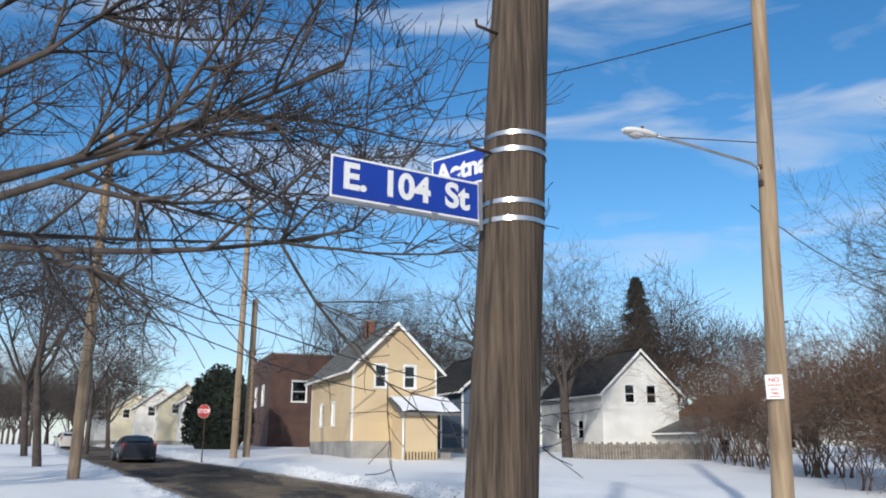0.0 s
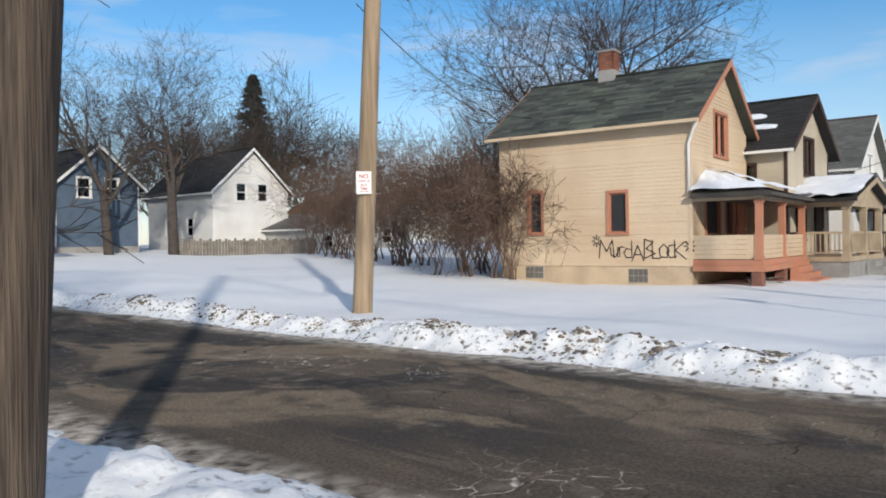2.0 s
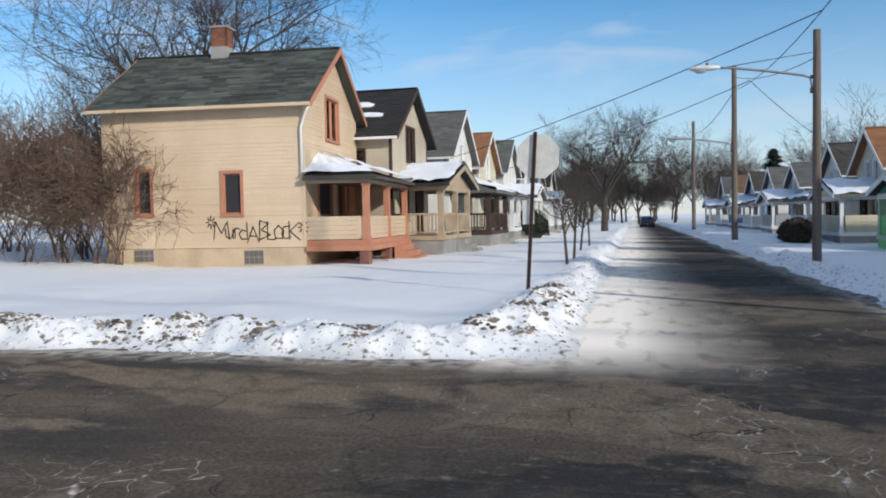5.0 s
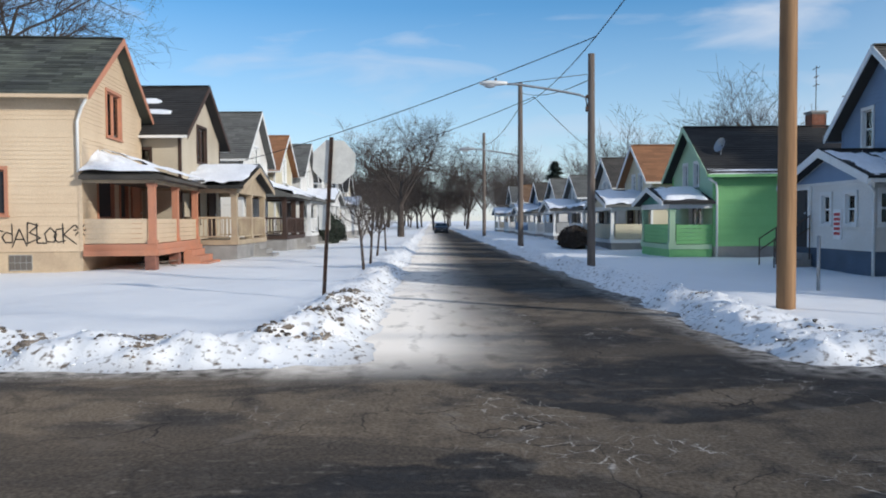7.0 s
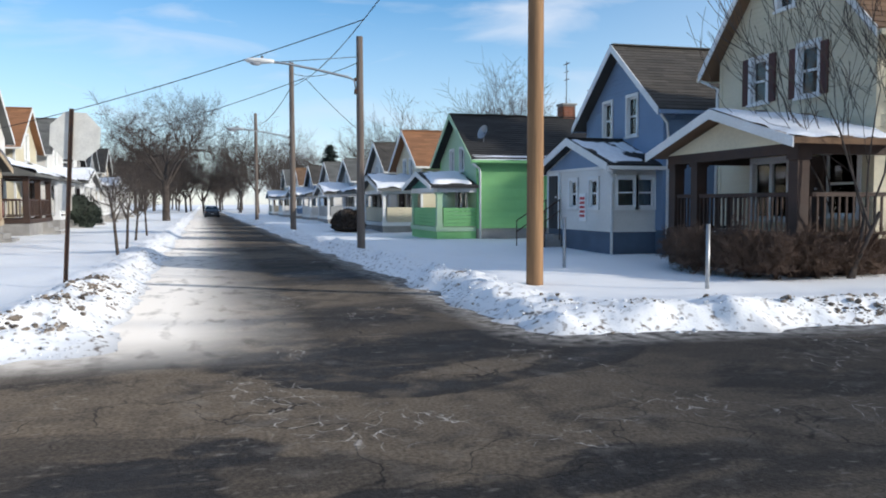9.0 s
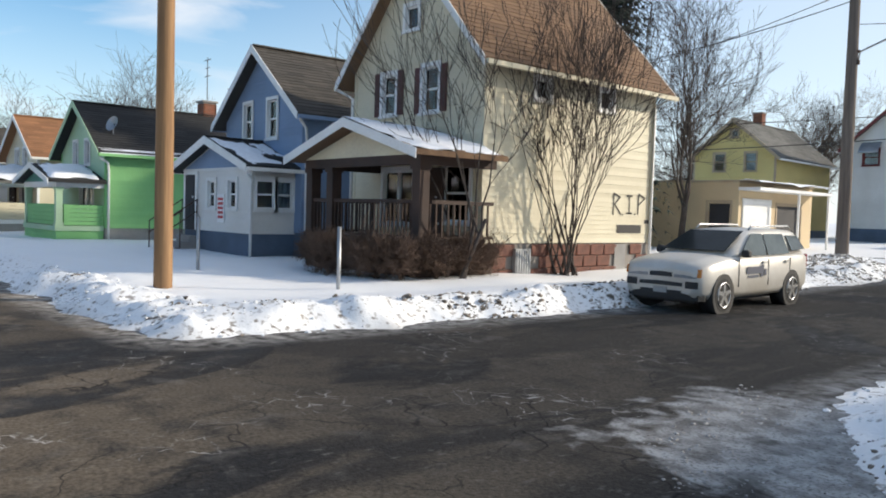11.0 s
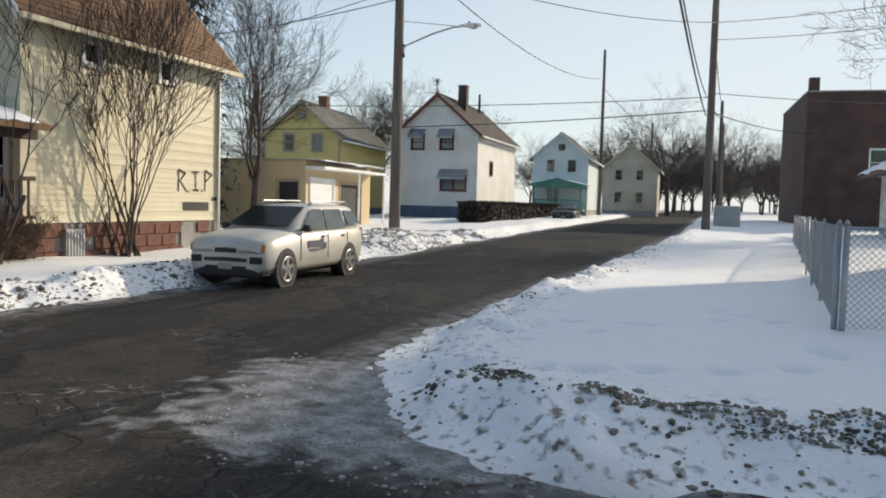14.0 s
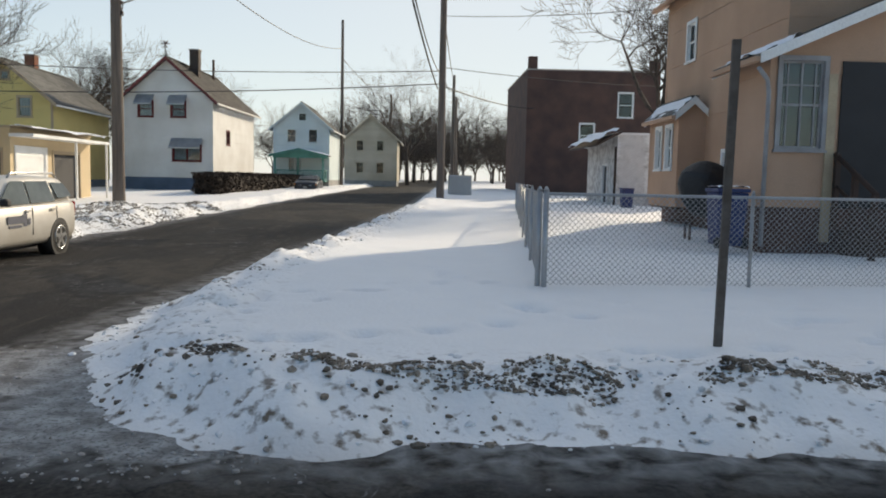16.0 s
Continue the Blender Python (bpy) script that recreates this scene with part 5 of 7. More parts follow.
    tube(bm, [(cx + sx * 0.17, 4.15, zz), (cx + sx * 0.33, 4.12, zz + 0.01), (cx + sx * 0.335, 4.12, zz + 0.05)], 0.011, 6)
part("step_bolt", bm, RUSTY, near_pole, "rusty iron step bolts").matrix_parent_inverse = near_pole.matrix_world.inverted()
for zz in (3.66, 3.555, 3.235, 3.125):
    cx = 1.5 + 0.7 * (zz - 0.2 + 0.6) / 11.1
    rr = 0.215 - 0.07 * (zz + 0.4) / 11.1
    bm = bmesh.new()
    tube(bm, [(cx, 4.2, zz - 0.014), (cx, 4.2, zz + 0.014)], rr + 0.006, 28, caps=False)
    part("steel_band", bm, STEEL_BAND, near_pole, "bright steel strap").matrix_parent_inverse = near_pole.matrix_world.inverted()
for pl, x, y, zs in ((far_pole, 12.1, 12.8, (5.6, 6.8, 8.2, 4.4, 3.4)),):
    for zz in zs:
        bm = bmesh.new()
        tube(bm, [(x + 0.12, y - 0.1, zz), (x + 0.3, y - 0.25, zz)], 0.018, 6)
        part("bolt", bm, RUSTY, pl).matrix_parent_inverse = pl.matrix_world.inverted()


# ---- signs ----
def letters(text, size, mat, name, parent, m, label="", align="CENTER", bold=0.0):
    cu = bpy.data.curves.new(name, "FONT")
    cu.body, cu.size, cu.align_x, cu.align_y, cu.extrude, cu.offset = text, size, align, "CENTER", 0.001, bold
    tmp = bpy.data.objects.new(name, cu)
    scene.collection.objects.link(tmp)
    mesh = bpy.data.meshes.new_from_object(tmp.evaluated_get(bpy.context.evaluated_depsgraph_get()))
    bpy.data.objects.remove(tmp)
    mesh.materials.clear()
    mesh.materials.append(mat)
    ob = part(name, mesh, None, parent, label)
    ob.matrix_local = m
    return ob


def plate(name, m, w, h, t, mat, label, rim=None, category="sign"):
    s = thing(name, m, label, category)
    boxes("plate", [(-w / 2, w / 2, -t, 0, -h / 2, h / 2)], mat, s, bevel=0.001)
    if rim:
        e = 0.012
        boxes("border", [(-w / 2, w / 2, -t - 0.002, -t, h / 2 - e, h / 2), (-w / 2, w / 2, -t - 0.002, -t, -h / 2, -h / 2 + e), (-w / 2, -w / 2 + e, -t - 0.002, -t, -h / 2 + e, h / 2 - e), (w / 2 - e, w / 2, -t - 0.002, -t, -h / 2 + e, h / 2 - e)], rim, s)
    return s


street = plate("street_sign", pose(1.02, 4.06, 3.225, 0, 0, 9), 0.93, 0.235, 0.005, SIGN_BLUE, "blue street name sign strapped to the wooden pole", SIGN_WHITE)
letters("E.", 0.2, SIGN_WHITE, "lettering", street, pose(-0.325, -0.0065, 0.005, 90), bold=0.007)
letters("104", 0.2, SIGN_WHITE, "lettering", street, pose(-0.015, -0.0065, 0.005, 90), bold=0.007)
letters("St", 0.2, SIGN_WHITE, "lettering", street, pose(0.31, -0.0065, 0.005, 90), bold=0.007)
boxes("bracket", [(-0.465, 0.47, -0.012, 0.012, -0.14, -0.119), (-0.12, -0.08, -0.016, 0.016, -0.15, -0.11), (0.14, 0.18, -0.016, 0.016, -0.15, -0.11), (0.455, 0.475, -0.02, 0.02, -0.17, 0.12)], GALVANISED, street)
cross = plate("street_sign", pose(1.595, 4.65, 3.62, 0, 0, -60), 0.50, 0.235, 0.005, SIGN_BLUE, "blue street name sign behind the wooden pole", SIGN_WHITE)
letters("Aetna", 0.175, SIGN_WHITE, "lettering", cross, pose(0.0, -0.0065, 0.0, 90), bold=0.007)
nopark = plate("parking_sign", pose(11.90, 12.60, 3.05, 0, 0, -42), 0.33, 0.49, 0.004, SIGN_WHITE, "small white parking sign with red writing on pole", None)
letters("NO", 0.13, SIGN_RED, "lettering", nopark, pose(0, -0.0055, 0.135, 90), bold=0.002)
letters("PARKING", 0.062, SIGN_RED, "lettering", nopark, pose(0, -0.0055, 0.035, 90), bold=0.001)
letters("ANY", 0.075, SIGN_RED, "lettering", nopark, pose(0, -0.0055, -0.055, 90), bold=0.001)
letters("TIME", 0.075, SIGN_RED, "lettering", nopark, pose(0, -0.0055, -0.135, 90), bold=0.001)
boxes("bar", [(-0.1, 0.1, -0.006, -0.0045, -0.2, -0.188)], SIGN_RED, nopark)


def octagon(bm, r, y0, y1):
    a = [bm.verts.new((r * math.cos(math.pi / 8 + k * math.pi / 4), y0, r * math.sin(math.pi / 8 + k * math.pi / 4))) for k in range(8)]
    b = [bm.verts.new((v.co.x, y1, v.co.z)) for v in a]
    bm.faces.new(a), bm.faces.new(b[::-1])
    for k in range(8):
        bm.faces.new((a[k], b[k], b[(k + 1) % 8], a[(k + 1) % 8]))


def stop_sign(m, label, size=0.41, lean=0.0, written=False, plates=True):
    s = thing("stop_sign", m, label, "stop sign")
    bm = bmesh.new()
    for x0, x1, y0, y1 in ((-0.035, -0.02, -0.02, 0.0), (0.02, 0.035, -0.02, 0.0), (-0.02, 0.02, 0.0, 0.015)):
        box(bm, x0, x1, y0, y1, -0.5, 2.95)
    post = part("post", bm, RUSTY, s, "dark steel channel post")
    post.matrix_local = pose(0, 0, 0, 0, lean)
    bm = bmesh.new()
    octagon(bm, size, 0.02, 0.024)
    head = part("octagon", bm, SIGN_BACK, s, "bare metal back of the sign")
    head.matrix_local = pose(0, 0, 0, 0, lean) @ Matrix.Translation((0.06, 0, 2.5))
    bm = bmesh.new()
    octagon(bm, size - 0.012, 0.0242, 0.026)
    face = part("face", bm, SIGN_RED, head, "red painted face")
    if written:
        letters("STOP", 0.3, SIGN_WHITE, "lettering", head, Matrix.Translation((0, 0.0275, 0)) @ pose(0, 0, 0, 90, 0, 180), bold=0.007)
    if plates:
        boxes("sign_plate", [(-0.09, 0.13, 0.02, 0.024, 1.25, 1.7)], SIGN_BACK, s, "small bare metal sign back")
    return s


stop_sign(pose(14.9, 1.95, 0.3, 0, 0, -97), "back of a stop sign on a leaning post in snow", 0.43, 3.5)
stop_sign(pose(3.75, 45.0, 1.2, 0, 0, 150), "red stop sign facing down the street", 0.38, 0, True, False)

# plain posts
def steel_post(name, m, h, r, mat, label, lean=0.0, category="post"):
    s = thing(name, m, label, category, "roadside posts")
    bm = bmesh.new()
    tube(bm, [(0, 0, -0.4), (lean, 0, h)], r, 8)
    tube(bm, [(lean, 0, h), (lean, 0, h + 0.012)], r * 1.15, 8)
    part("shaft", bm, mat, s)
    return s


steel_post("post", pose(15.6, -7.6, 0.25), 1.1, 0.035, GALVANISED, "short grey steel post standing in snow")
steel_post("post", pose(11.5, -8.2, 0.25), 1.05, 0.035, GALVANISED, "short grey steel post standing in snow")
cpost = thing("sign_post", pose(-2.2, -6.95, 0.2), "dark steel channel post without a sign", "post")
bm = bmesh.new()
for x0, x1, y0, y1 in ((-0.033, -0.018, -0.02, 0.012), (0.018, 0.033, -0.02, 0.012), (-0.018, 0.018, 0.0, 0.012)):
    box(bm, x0, x1, y0, y1, -0.5, 2.5)
part("channel", bm, STEEL_GREY, cpost).matrix_local = pose(0, 0, 0, 0, -0.6)


# ---- sprayed writing ----
STROKES = {"M": [[(0, 0), (0.1, 1), (0.45, 0.35), (0.8, 1), (0.9, 0)]], "u": [[(0, 0.6), (0.05, 0.1), (0.35, 0), (0.6, 0.6), (0.62, 0)]], "r": [[(0, 0.6), (0.02, 0)], [(0.02, 0.4), (0.25, 0.62), (0.45, 0.55)]],
           "d": [[(0.5, 1), (0.52, 0), (0.15, 0.0), (0, 0.3), (0.2, 0.55), (0.5, 0.45)]], "A": [[(0, -0.15), (0.35, 0.75), (0.7, -0.1)], [(0.15, 0.25), (0.6, 0.22)]], "B": [[(0, 0), (0.02, 1), (0.5, 0.85), (0.1, 0.52), (0.6, 0.25), (0, 0)]],
           "L": [[(0, 1), (0, 0.02), (0.45, 0.0)]], "O": [[(0.3, 0.8), (0.02, 0.5), (0.1, 0.05), (0.5, 0.02), (0.62, 0.45), (0.3, 0.8)]], "C": [[(0.55, 0.75), (0.15, 0.7), (0.02, 0.3), (0.2, 0.0), (0.6, 0.1)]], "K": [[(0, 1), (0.02, 0)], [(0.55, 0.9), (0.04, 0.45), (0.65, -0.05)]],
           "*": [[(0, 0.5), (0.24, 0.5)], [(0.54, 0.5), (0.8, 0.5)], [(0.4, 0.0), (0.4, 0.35)], [(0.4, 0.62), (0.4, 1.0)], [(0.12, 0.15), (0.3, 0.38)], [(0.52, 0.62), (0.7, 0.85)], [(0.12, 0.85), (0.3, 0.62)], [(0.52, 0.38), (0.7, 0.15)]], "R": [[(0, 0), (0.02, 1), (0.5, 0.85), (0.1, 0.5), (0.6, 0)]], "I": [[(0.25, 1), (0.25, 0)], [(0, 1), (0.5, 1)], [(0, 0), (0.5, 0)]],
           "P": [[(0, 0), (0.02, 1), (0.55, 0.8), (0.05, 0.48)]], ".": [[(0.0, 0.0), (0.06, 0.02)]], "-": [[(0.0, 0.55), (0.95, 0.55)], [(0.0, 0.4), (0.95, 0.4)]]}


def sprayed(parent, text, places, mat, r, name="writing"):
    """Strokes lying 4 mm proud of a wall; places gives a local pose, size for each letter."""
    rnd = random.Random(len(text))
    for ch, (m, size) in zip(text, places):
        bm = bmesh.new()
        for stroke in STROKES[ch]:
            pts = []
            for (a, b), (c, d) in zip(stroke, stroke[1:]):
                for k in range(4):
                    pts.append((a + (c - a) * k / 4, b + (d - b) * k / 4))
            pts.append(stroke[-1])
            for (a, b), (c, d) in zip(pts, pts[1:]):
                w = Vector((-(d - b), c - a)).normalized() * r / size * rnd.uniform(0.85, 1.25)
                e = Vector((c - a, d - b)).normalized() * r / size * 0.5
                quad(bm, *[((px) * size, 0, (pz) * size) for px, pz in ((a - e.x + w.x, b - e.y + w.y), (c + e.x + w.x, d + e.y + w.y), (c + e.x - w.x, d + e.y - w.y), (a - e.x - w.x, b - e.y - w.y))])
        ob = part(name, bm, mat, parent)
        ob.matrix_local = m


def on_left_wall(u, z):
    return pose(-0.019, 0, 0) @ pose(0, 7.03 - u, z, 0, 0, -90)


# along the peach side wall, u runs from its back corner to the street
row, u = [], 3.62
for ch, wdt, dz, sc in (("*", 0.36, 0.38, 0.42), ("M", 0.56, 0.02, 0.60), ("u", 0.36, 0.05, 0.55), ("r", 0.3, 0.05, 0.55), ("d", 0.38, 0.03, 0.55), ("A", 0.60, -0.02, 0.60), ("B", 0.38, 0.0, 0.62), ("L", 0.3, 0.0, 0.6), ("O", 0.36, 0.02, 0.55), ("C", 0.36, 0.02, 0.55), ("K", 0.42, 0.0, 0.58), ("*", 0.4, 0.16, 0.45)):
    row.append((on_left_wall(u, 1.0 + dz), sc))
    u += wdt * 0.72
sprayed(peach, "*MurdABLOCK*", row, SPRAY, 0.017, "sprayed_letter")


def on_rip_wall(u, z):
    return pose(5.03 + 0.019, u, z, 0, 0, 90)


sprayed(cream, "R.I.P", [(on_rip_wall(4.64, 1.58), 0.54), (on_rip_wall(5.03, 1.58), 0.4), (on_rip_wall(5.20, 1.62), 0.46), (on_rip_wall(5.56, 1.60), 0.4), (on_rip_wall(5.70, 1.60), 0.54)], SPRAY, 0.02, "sprayed_letter")
boxes("sprayed_bar", [(5.049, 5.051, 4.82, 5.86, 1.10, 1.32)], SPRAY, cream, "black sprayed bar")
boxes("sprayed_bar", [(5.049, 5.051, 6.00, 6.26, 1.36, 1.46)], SPRAY, cream, "black sprayed bar")


# ---- trees ----
def branches(seed, start, way, length, radius, levels, bend=0.25, rise=0.08, split=(3, 5), ratio=(0.5, 0.75), angle=(25, 60), segs=5, droop=0.0):
    """Tapering limbs as a list of (points, radii, level)."""
    rnd = random.Random(seed)
    out = []

    def grow(p, d, ln, r, level):
        pts, rad = [p.copy()], [r]
        n = segs if level < 2 else (4 if level < levels - 1 else 3)
        marks = []
        for k in range(n):
            d = (d + Vector((rnd.gauss(0, bend), rnd.gauss(0, bend), rnd.gauss(0, bend) + rise - droop * level)) * (1.0 / n ** 0.5)).normalized()
            p = p + d * (ln / n)
            t = (k + 1) / n
            pts.append(p.copy())
            rad.append(r * (1 - 0.72 * t) + 0.0015)
            marks.append((p.copy(), d.copy(), r * (1 - 0.72 * t), t))
        out.append((pts, rad, level))
        if level >= levels:
            return
        for _ in range(rnd.randint(*split)):
            q, qd, qr, t = rnd.choice(marks[max(0, n // 3 - 1):]) if level else rnd.choice(marks[n // 3:])
            side = qd.orthogonal().normalized()
            side.rotate(Matrix.Rotation(rnd.uniform(0, 6.283), 3, qd))
            a = radians(rnd.uniform(*angle))
            nd = (qd * math.cos(a) + side * math.sin(a)).normalized()
            grow(q, nd, ln * rnd.uniform(*ratio), min(qr * 0.85, r * rnd.uniform(0.42, 0.62)), level + 1)

    grow(Vector(start), Vector(way).normalized(), length, radius, 0)
    return out


def tube_mesh(name, limbs, mat, thin=0.012, least=0.0):
    verts, fcs = [], []
    for pts, rad, level in limbs:
        sides = 8 if rad[0] > 0.08 else (5 if rad[0] > thin else 3)
        base = len(verts)
        for i, p in enumerate(pts):
            w = (pts[min(i + 1, len(pts) - 1)] - pts[max(i - 1, 0)]).normalized()
            s = w.orthogonal().normalized()
            u = w.cross(s)
            r = max(rad[i], least)
            for k in range(sides):
                a = 2 * math.pi * k / sides
                verts.append(tuple(p + (s * math.cos(a) + u * math.sin(a)) * r))
        for i in range(len(pts) - 1):
            for k in range(sides):
                a, b = base + i * sides + k, base + i * sides + (k + 1) % sides
                fcs.append((a, b, b + sides, a + sides))
    return raw(name, verts, fcs, mat)


def bare_tree(m, seed, height, r, label, levels=4, trunk=0.35, mat=None, spread=1.0, stems=1, split=(4, 6), category="tree", group="", name="tree", least=0.006, droop=0.0, rise=0.10, crown_angle=(28, 60)):
    """A leafless tree: trunk with main limbs, and a crown of fine twigs."""
    mat = mat or BARK
    t = thing(name, m, label, category, group)
    rnd = random.Random(seed)
    twigs = []
    for s in range(stems):
        lean = Vector((rnd.uniform(-1, 1), rnd.uniform(-1, 1), 0)) * (0.10 if stems == 1 else 0.35)
        th = height * trunk
        off = Vector((rnd.uniform(-1, 1), rnd.uniform(-1, 1), 0)) * (0.0 if stems == 1 else 0.05 * height)
        pts = [Vector((0, 0, -0.3)) + off]
        pts += [off + Vector((lean.x * th * k / 4, lean.y * th * k / 4, th * k / 4)) for k in range(5)]
        mine = [(pts, [r * 1.25, r * 1.1, r, r * 0.92, r * 0.86, r * 0.8], 0)]
        for i in range(rnd.randint(4, 6) if stems == 1 else 2):
            a = i * 2.4 + rnd.uniform(-0.5, 0.5)
            d = Vector((math.cos(a) * spread * rnd.uniform(0.35, 0.9), math.sin(a) * spread * rnd.uniform(0.35, 0.9), 1.0))
            start = pts[-1].lerp(pts[-2], rnd.uniform(0, 1.2))
            for limb in branches(seed * 31 + s * 7 + i, start, d, height * (1 - trunk) * rnd.uniform(0.55, 0.8), r * rnd.uniform(0.4, 0.6), levels, split=split, rise=rise, droop=droop, angle=crown_angle):
                (mine if limb[2] == 0 else twigs).append(limb)
        part("trunk" if stems == 1 else "stem", tube_mesh("trunk", mine, mat), None, t)
    part("crown", tube_mesh("crown", twigs, mat, least=least), None, t)
    return t


# the street tree whose limbs hang over the pavement
street_tree = thing("tree", pose(-3.4, 9.6, 0.25), "leafless street tree with limbs hanging over the pavement", "tree")
wood, twigs = [([Vector((0, 0, -0.3)), Vector((0, 0, 1.4)), Vector((0.08, -0.05, 2.8)), Vector((0.1, -0.05, 4.4)), Vector((0.0, 0.1, 6.5))], [0.27, 0.23, 0.21, 0.16, 0.09], 0)], []
for i, (z, d, ln, r) in enumerate([(3.5, (1.0, -0.15, 0.10), 5.4, 0.075), (4.0, (1.0, 0.12, 0.22), 5.8, 0.085), (3.6, (0.9, -0.35, 0.30), 5.6, 0.085), (4.1, (1.0, 0.35, 0.36), 5.6, 0.075), (4.6, (1.0, 0.0, 0.55), 5.4, 0.075), (5.2, (0.8, -0.3, 0.7), 4.8, 0.065), (5.6, (0.9, 0.4, 0.8), 4.4, 0.055),
                                  (4.2, (0.35, 0.9, 0.3), 5.0, 0.07), (4.4, (-0.6, 0.7, 0.5), 4.6, 0.07), (6.4, (0.3, 0.1, 1.0), 3.6, 0.07), (3.8, (-1.0, -0.4, 0.4), 4.6, 0.075), (3.8, (0.75, 0.65, 0.12), 5.2, 0.07)]):
    for limb in branches(500 + i, (0.05, 0, z), d, ln, r * 0.72, 3, bend=0.20, rise=0.09, split=(8, 11), ratio=(0.28, 0.5), angle=(28, 62), segs=7, droop=0.0):
        (wood if limb[2] == 0 else twigs).append(limb)
part("trunk", tube_mesh("trunk", wood, BARK), None, street_tree)
part("crown", tube_mesh("crown", twigs, BARK, least=0.0045), None, street_tree)

bare_tree(pose(33.0, 19.0, 0.2), 11, 14.5, 0.30, "large leafless tree behind the peach house", 4, 0.32, split=(5, 6), spread=1.1)
bare_tree(pose(25.0, 43.0, 0.6), 12, 12.0, 0.33, "tall leafless tree by the wooden fence", 4, 0.4, spread=0.7)
bare_tree(pose(22.5, 46.0, 0.6), 13, 13.0, 0.30, "tall leafless tree by the wooden fence", 4, 0.35, spread=0.8)
bare_tree(pose(19.0, 58.0, 1.0), 14, 12.5, 0.28, "leafless tree behind the beige house", 4, 0.3, spread=1.1, split=(5, 6))
bare_tree(pose(13.5, 62.0, 1.2), 15, 12.0, 0.28, "leafless tree behind the beige house", 4, 0.3, spread=1.1)
bare_tree(pose(70.0, 2.7, 0.2), 16, 10.5, 0.30, "big leafless tree at the end of the street", 4, 0.33, spread=1.0, split=(5, 6))
bare_tree(pose(21.5, -27.5, 0.2), 17, 9.0, 0.16, "slim leafless tree beside the garage", 4, 0.35, spread=0.6)
bare_tree(pose(26.0, -62.0, 0.3), 18, 11.0, 0.25, "leafless tree behind the yellow house", 4, 0.3)
bare_tree(pose(2.5, -110.0, 0.6), 19, 15.0, 0.3, "leafless tree far down the street", 4, 0.35, spread=0.9)
bare_tree(pose(-14.9, -50.0, 0.3), 20, 13.2, 0.40, "gnarled leafless tree above the flat brick roof", 4, 0.45, spread=1.15, split=(4, 6), least=0.010)
for i, (x, y, z, hgt) in enumerate([(-6, 26, 0.4, 11), (-3.5, 38, 0.9, 12), (-5, 48, 1.0, 13), (-9, 20, 0.3, 11), (-2.5, 60, 1.4, 12), (-7, 70, 1.5, 12), (-12, 34, 0.6, 13)]):
    bare_tree(pose(x, y, z), 30 + i, hgt, 0.17, "leafless street tree along the snowy verge", 3, 0.35, split=(5, 7), group="street trees", least=0.009)
for i, (x, y) in enumerate([(22.8, 1.9), (26.5, 2.0), (31.0, 2.1), (37.0, 2.1)]):
    bare_tree(pose(x, y, 0.25), 40 + i, 2.7, 0.045, "young leafless street tree in the snow bank", 3, 0.45, split=(3, 4), group="young street trees", least=0.0025)

# shrubs and brush
shrub = bare_tree(pose(12.15, -15.2, 0.2), 51, 4.9, 0.034, "tall leafless shrub against the cream wall", 3, 0.10, stems=11, split=(3, 5), category="shrub", name="shrub", spread=0.7, crown_angle=(12, 30), rise=0.24)
bare_tree(pose(11.9, -11.2, 0.2), 52, 5.2, 0.045, "thin leafless saplings by the porch", 3, 0.25, stems=3, split=(3, 4), category="shrub", name="shrub", spread=0.4, crown_angle=(12, 35), rise=0.2)
for i in range(32):
    rnd = random.Random(700 + i)
    k = i / 31
    x, y = 26.0 + 6.0 * k + rnd.uniform(-1.2, 1.2), 20.5 + 18.0 * k + rnd.uniform(-1.5, 1.5)
    bare_tree(pose(x, y, 0.2 + max(0, (y - 14) * 0.03)), 60 + i, rnd.uniform(2.6, 6.0), 0.05, "tangled russet brush at the lot's edge", 3, 0.15, BARK_RED, stems=rnd.choice((2, 2, 3)), split=(3, 5), category="brush", group="brush along the lot", name="brush", spread=0.7, least=0.0065)
for i, (x, y, hgt) in enumerate([(22.9, 17.4, 4.2), (22.7, 18.6, 4.8), (23.0, 16.6, 3.8), (22.9, 20.2, 4.5)]):
    bare_tree(pose(x, y, 0.2), 90 + i, hgt, 0.035, "dry climber and brush against the peach wall", 3, 0.15, BARK_RED, stems=5, split=(4, 6), category="brush", group="brush along the lot", name="brush", spread=0.6, least=0.008, droop=0.05)
for i, (x, y) in enumerate([(14.85, -10.1), (14.3, -9.9), (13.75, -9.8), (13.2, -9.9), (12.65, -9.9), (12.2, -10.2), (12.0, -10.9), (12.0, -11.6), (12.1, -12.3)]):
    bare_tree(pose(x, y, 0.2), 110 + i, 0.78, 0.012, "low dense russet leafless bush under the porch", 3, 0.1, BARK_RED, stems=11, split=(4, 6), category="bush", group="bushes round the porch", name="bush", spread=0.9, least=0.005)


def conifer(m, seed, height, width, label):
    t = thing("spruce", m, label, "spruce")
    bm = bmesh.new()
    tube(bm, [(0, 0, -0.3), (0, 0, height)], [0.18, 0.02], 7)
    part("trunk", bm, BARK, t)
    rnd = random.Random(seed)
    verts, fcs = [], []
    n = int(height * 60)
    for i in range(n):
        z = 0.6 + (height - 0.6) * (i / n) ** 0.9
        ln = width * (1 - z / height) ** 0.7 * rnd.uniform(0.45, 1.1) + 0.12
        a = rnd.uniform(0, 6.283)
        d = Vector((math.cos(a), math.sin(a), rnd.uniform(-0.35, 0.05)))
        side = Vector((-math.sin(a), math.cos(a), 0))
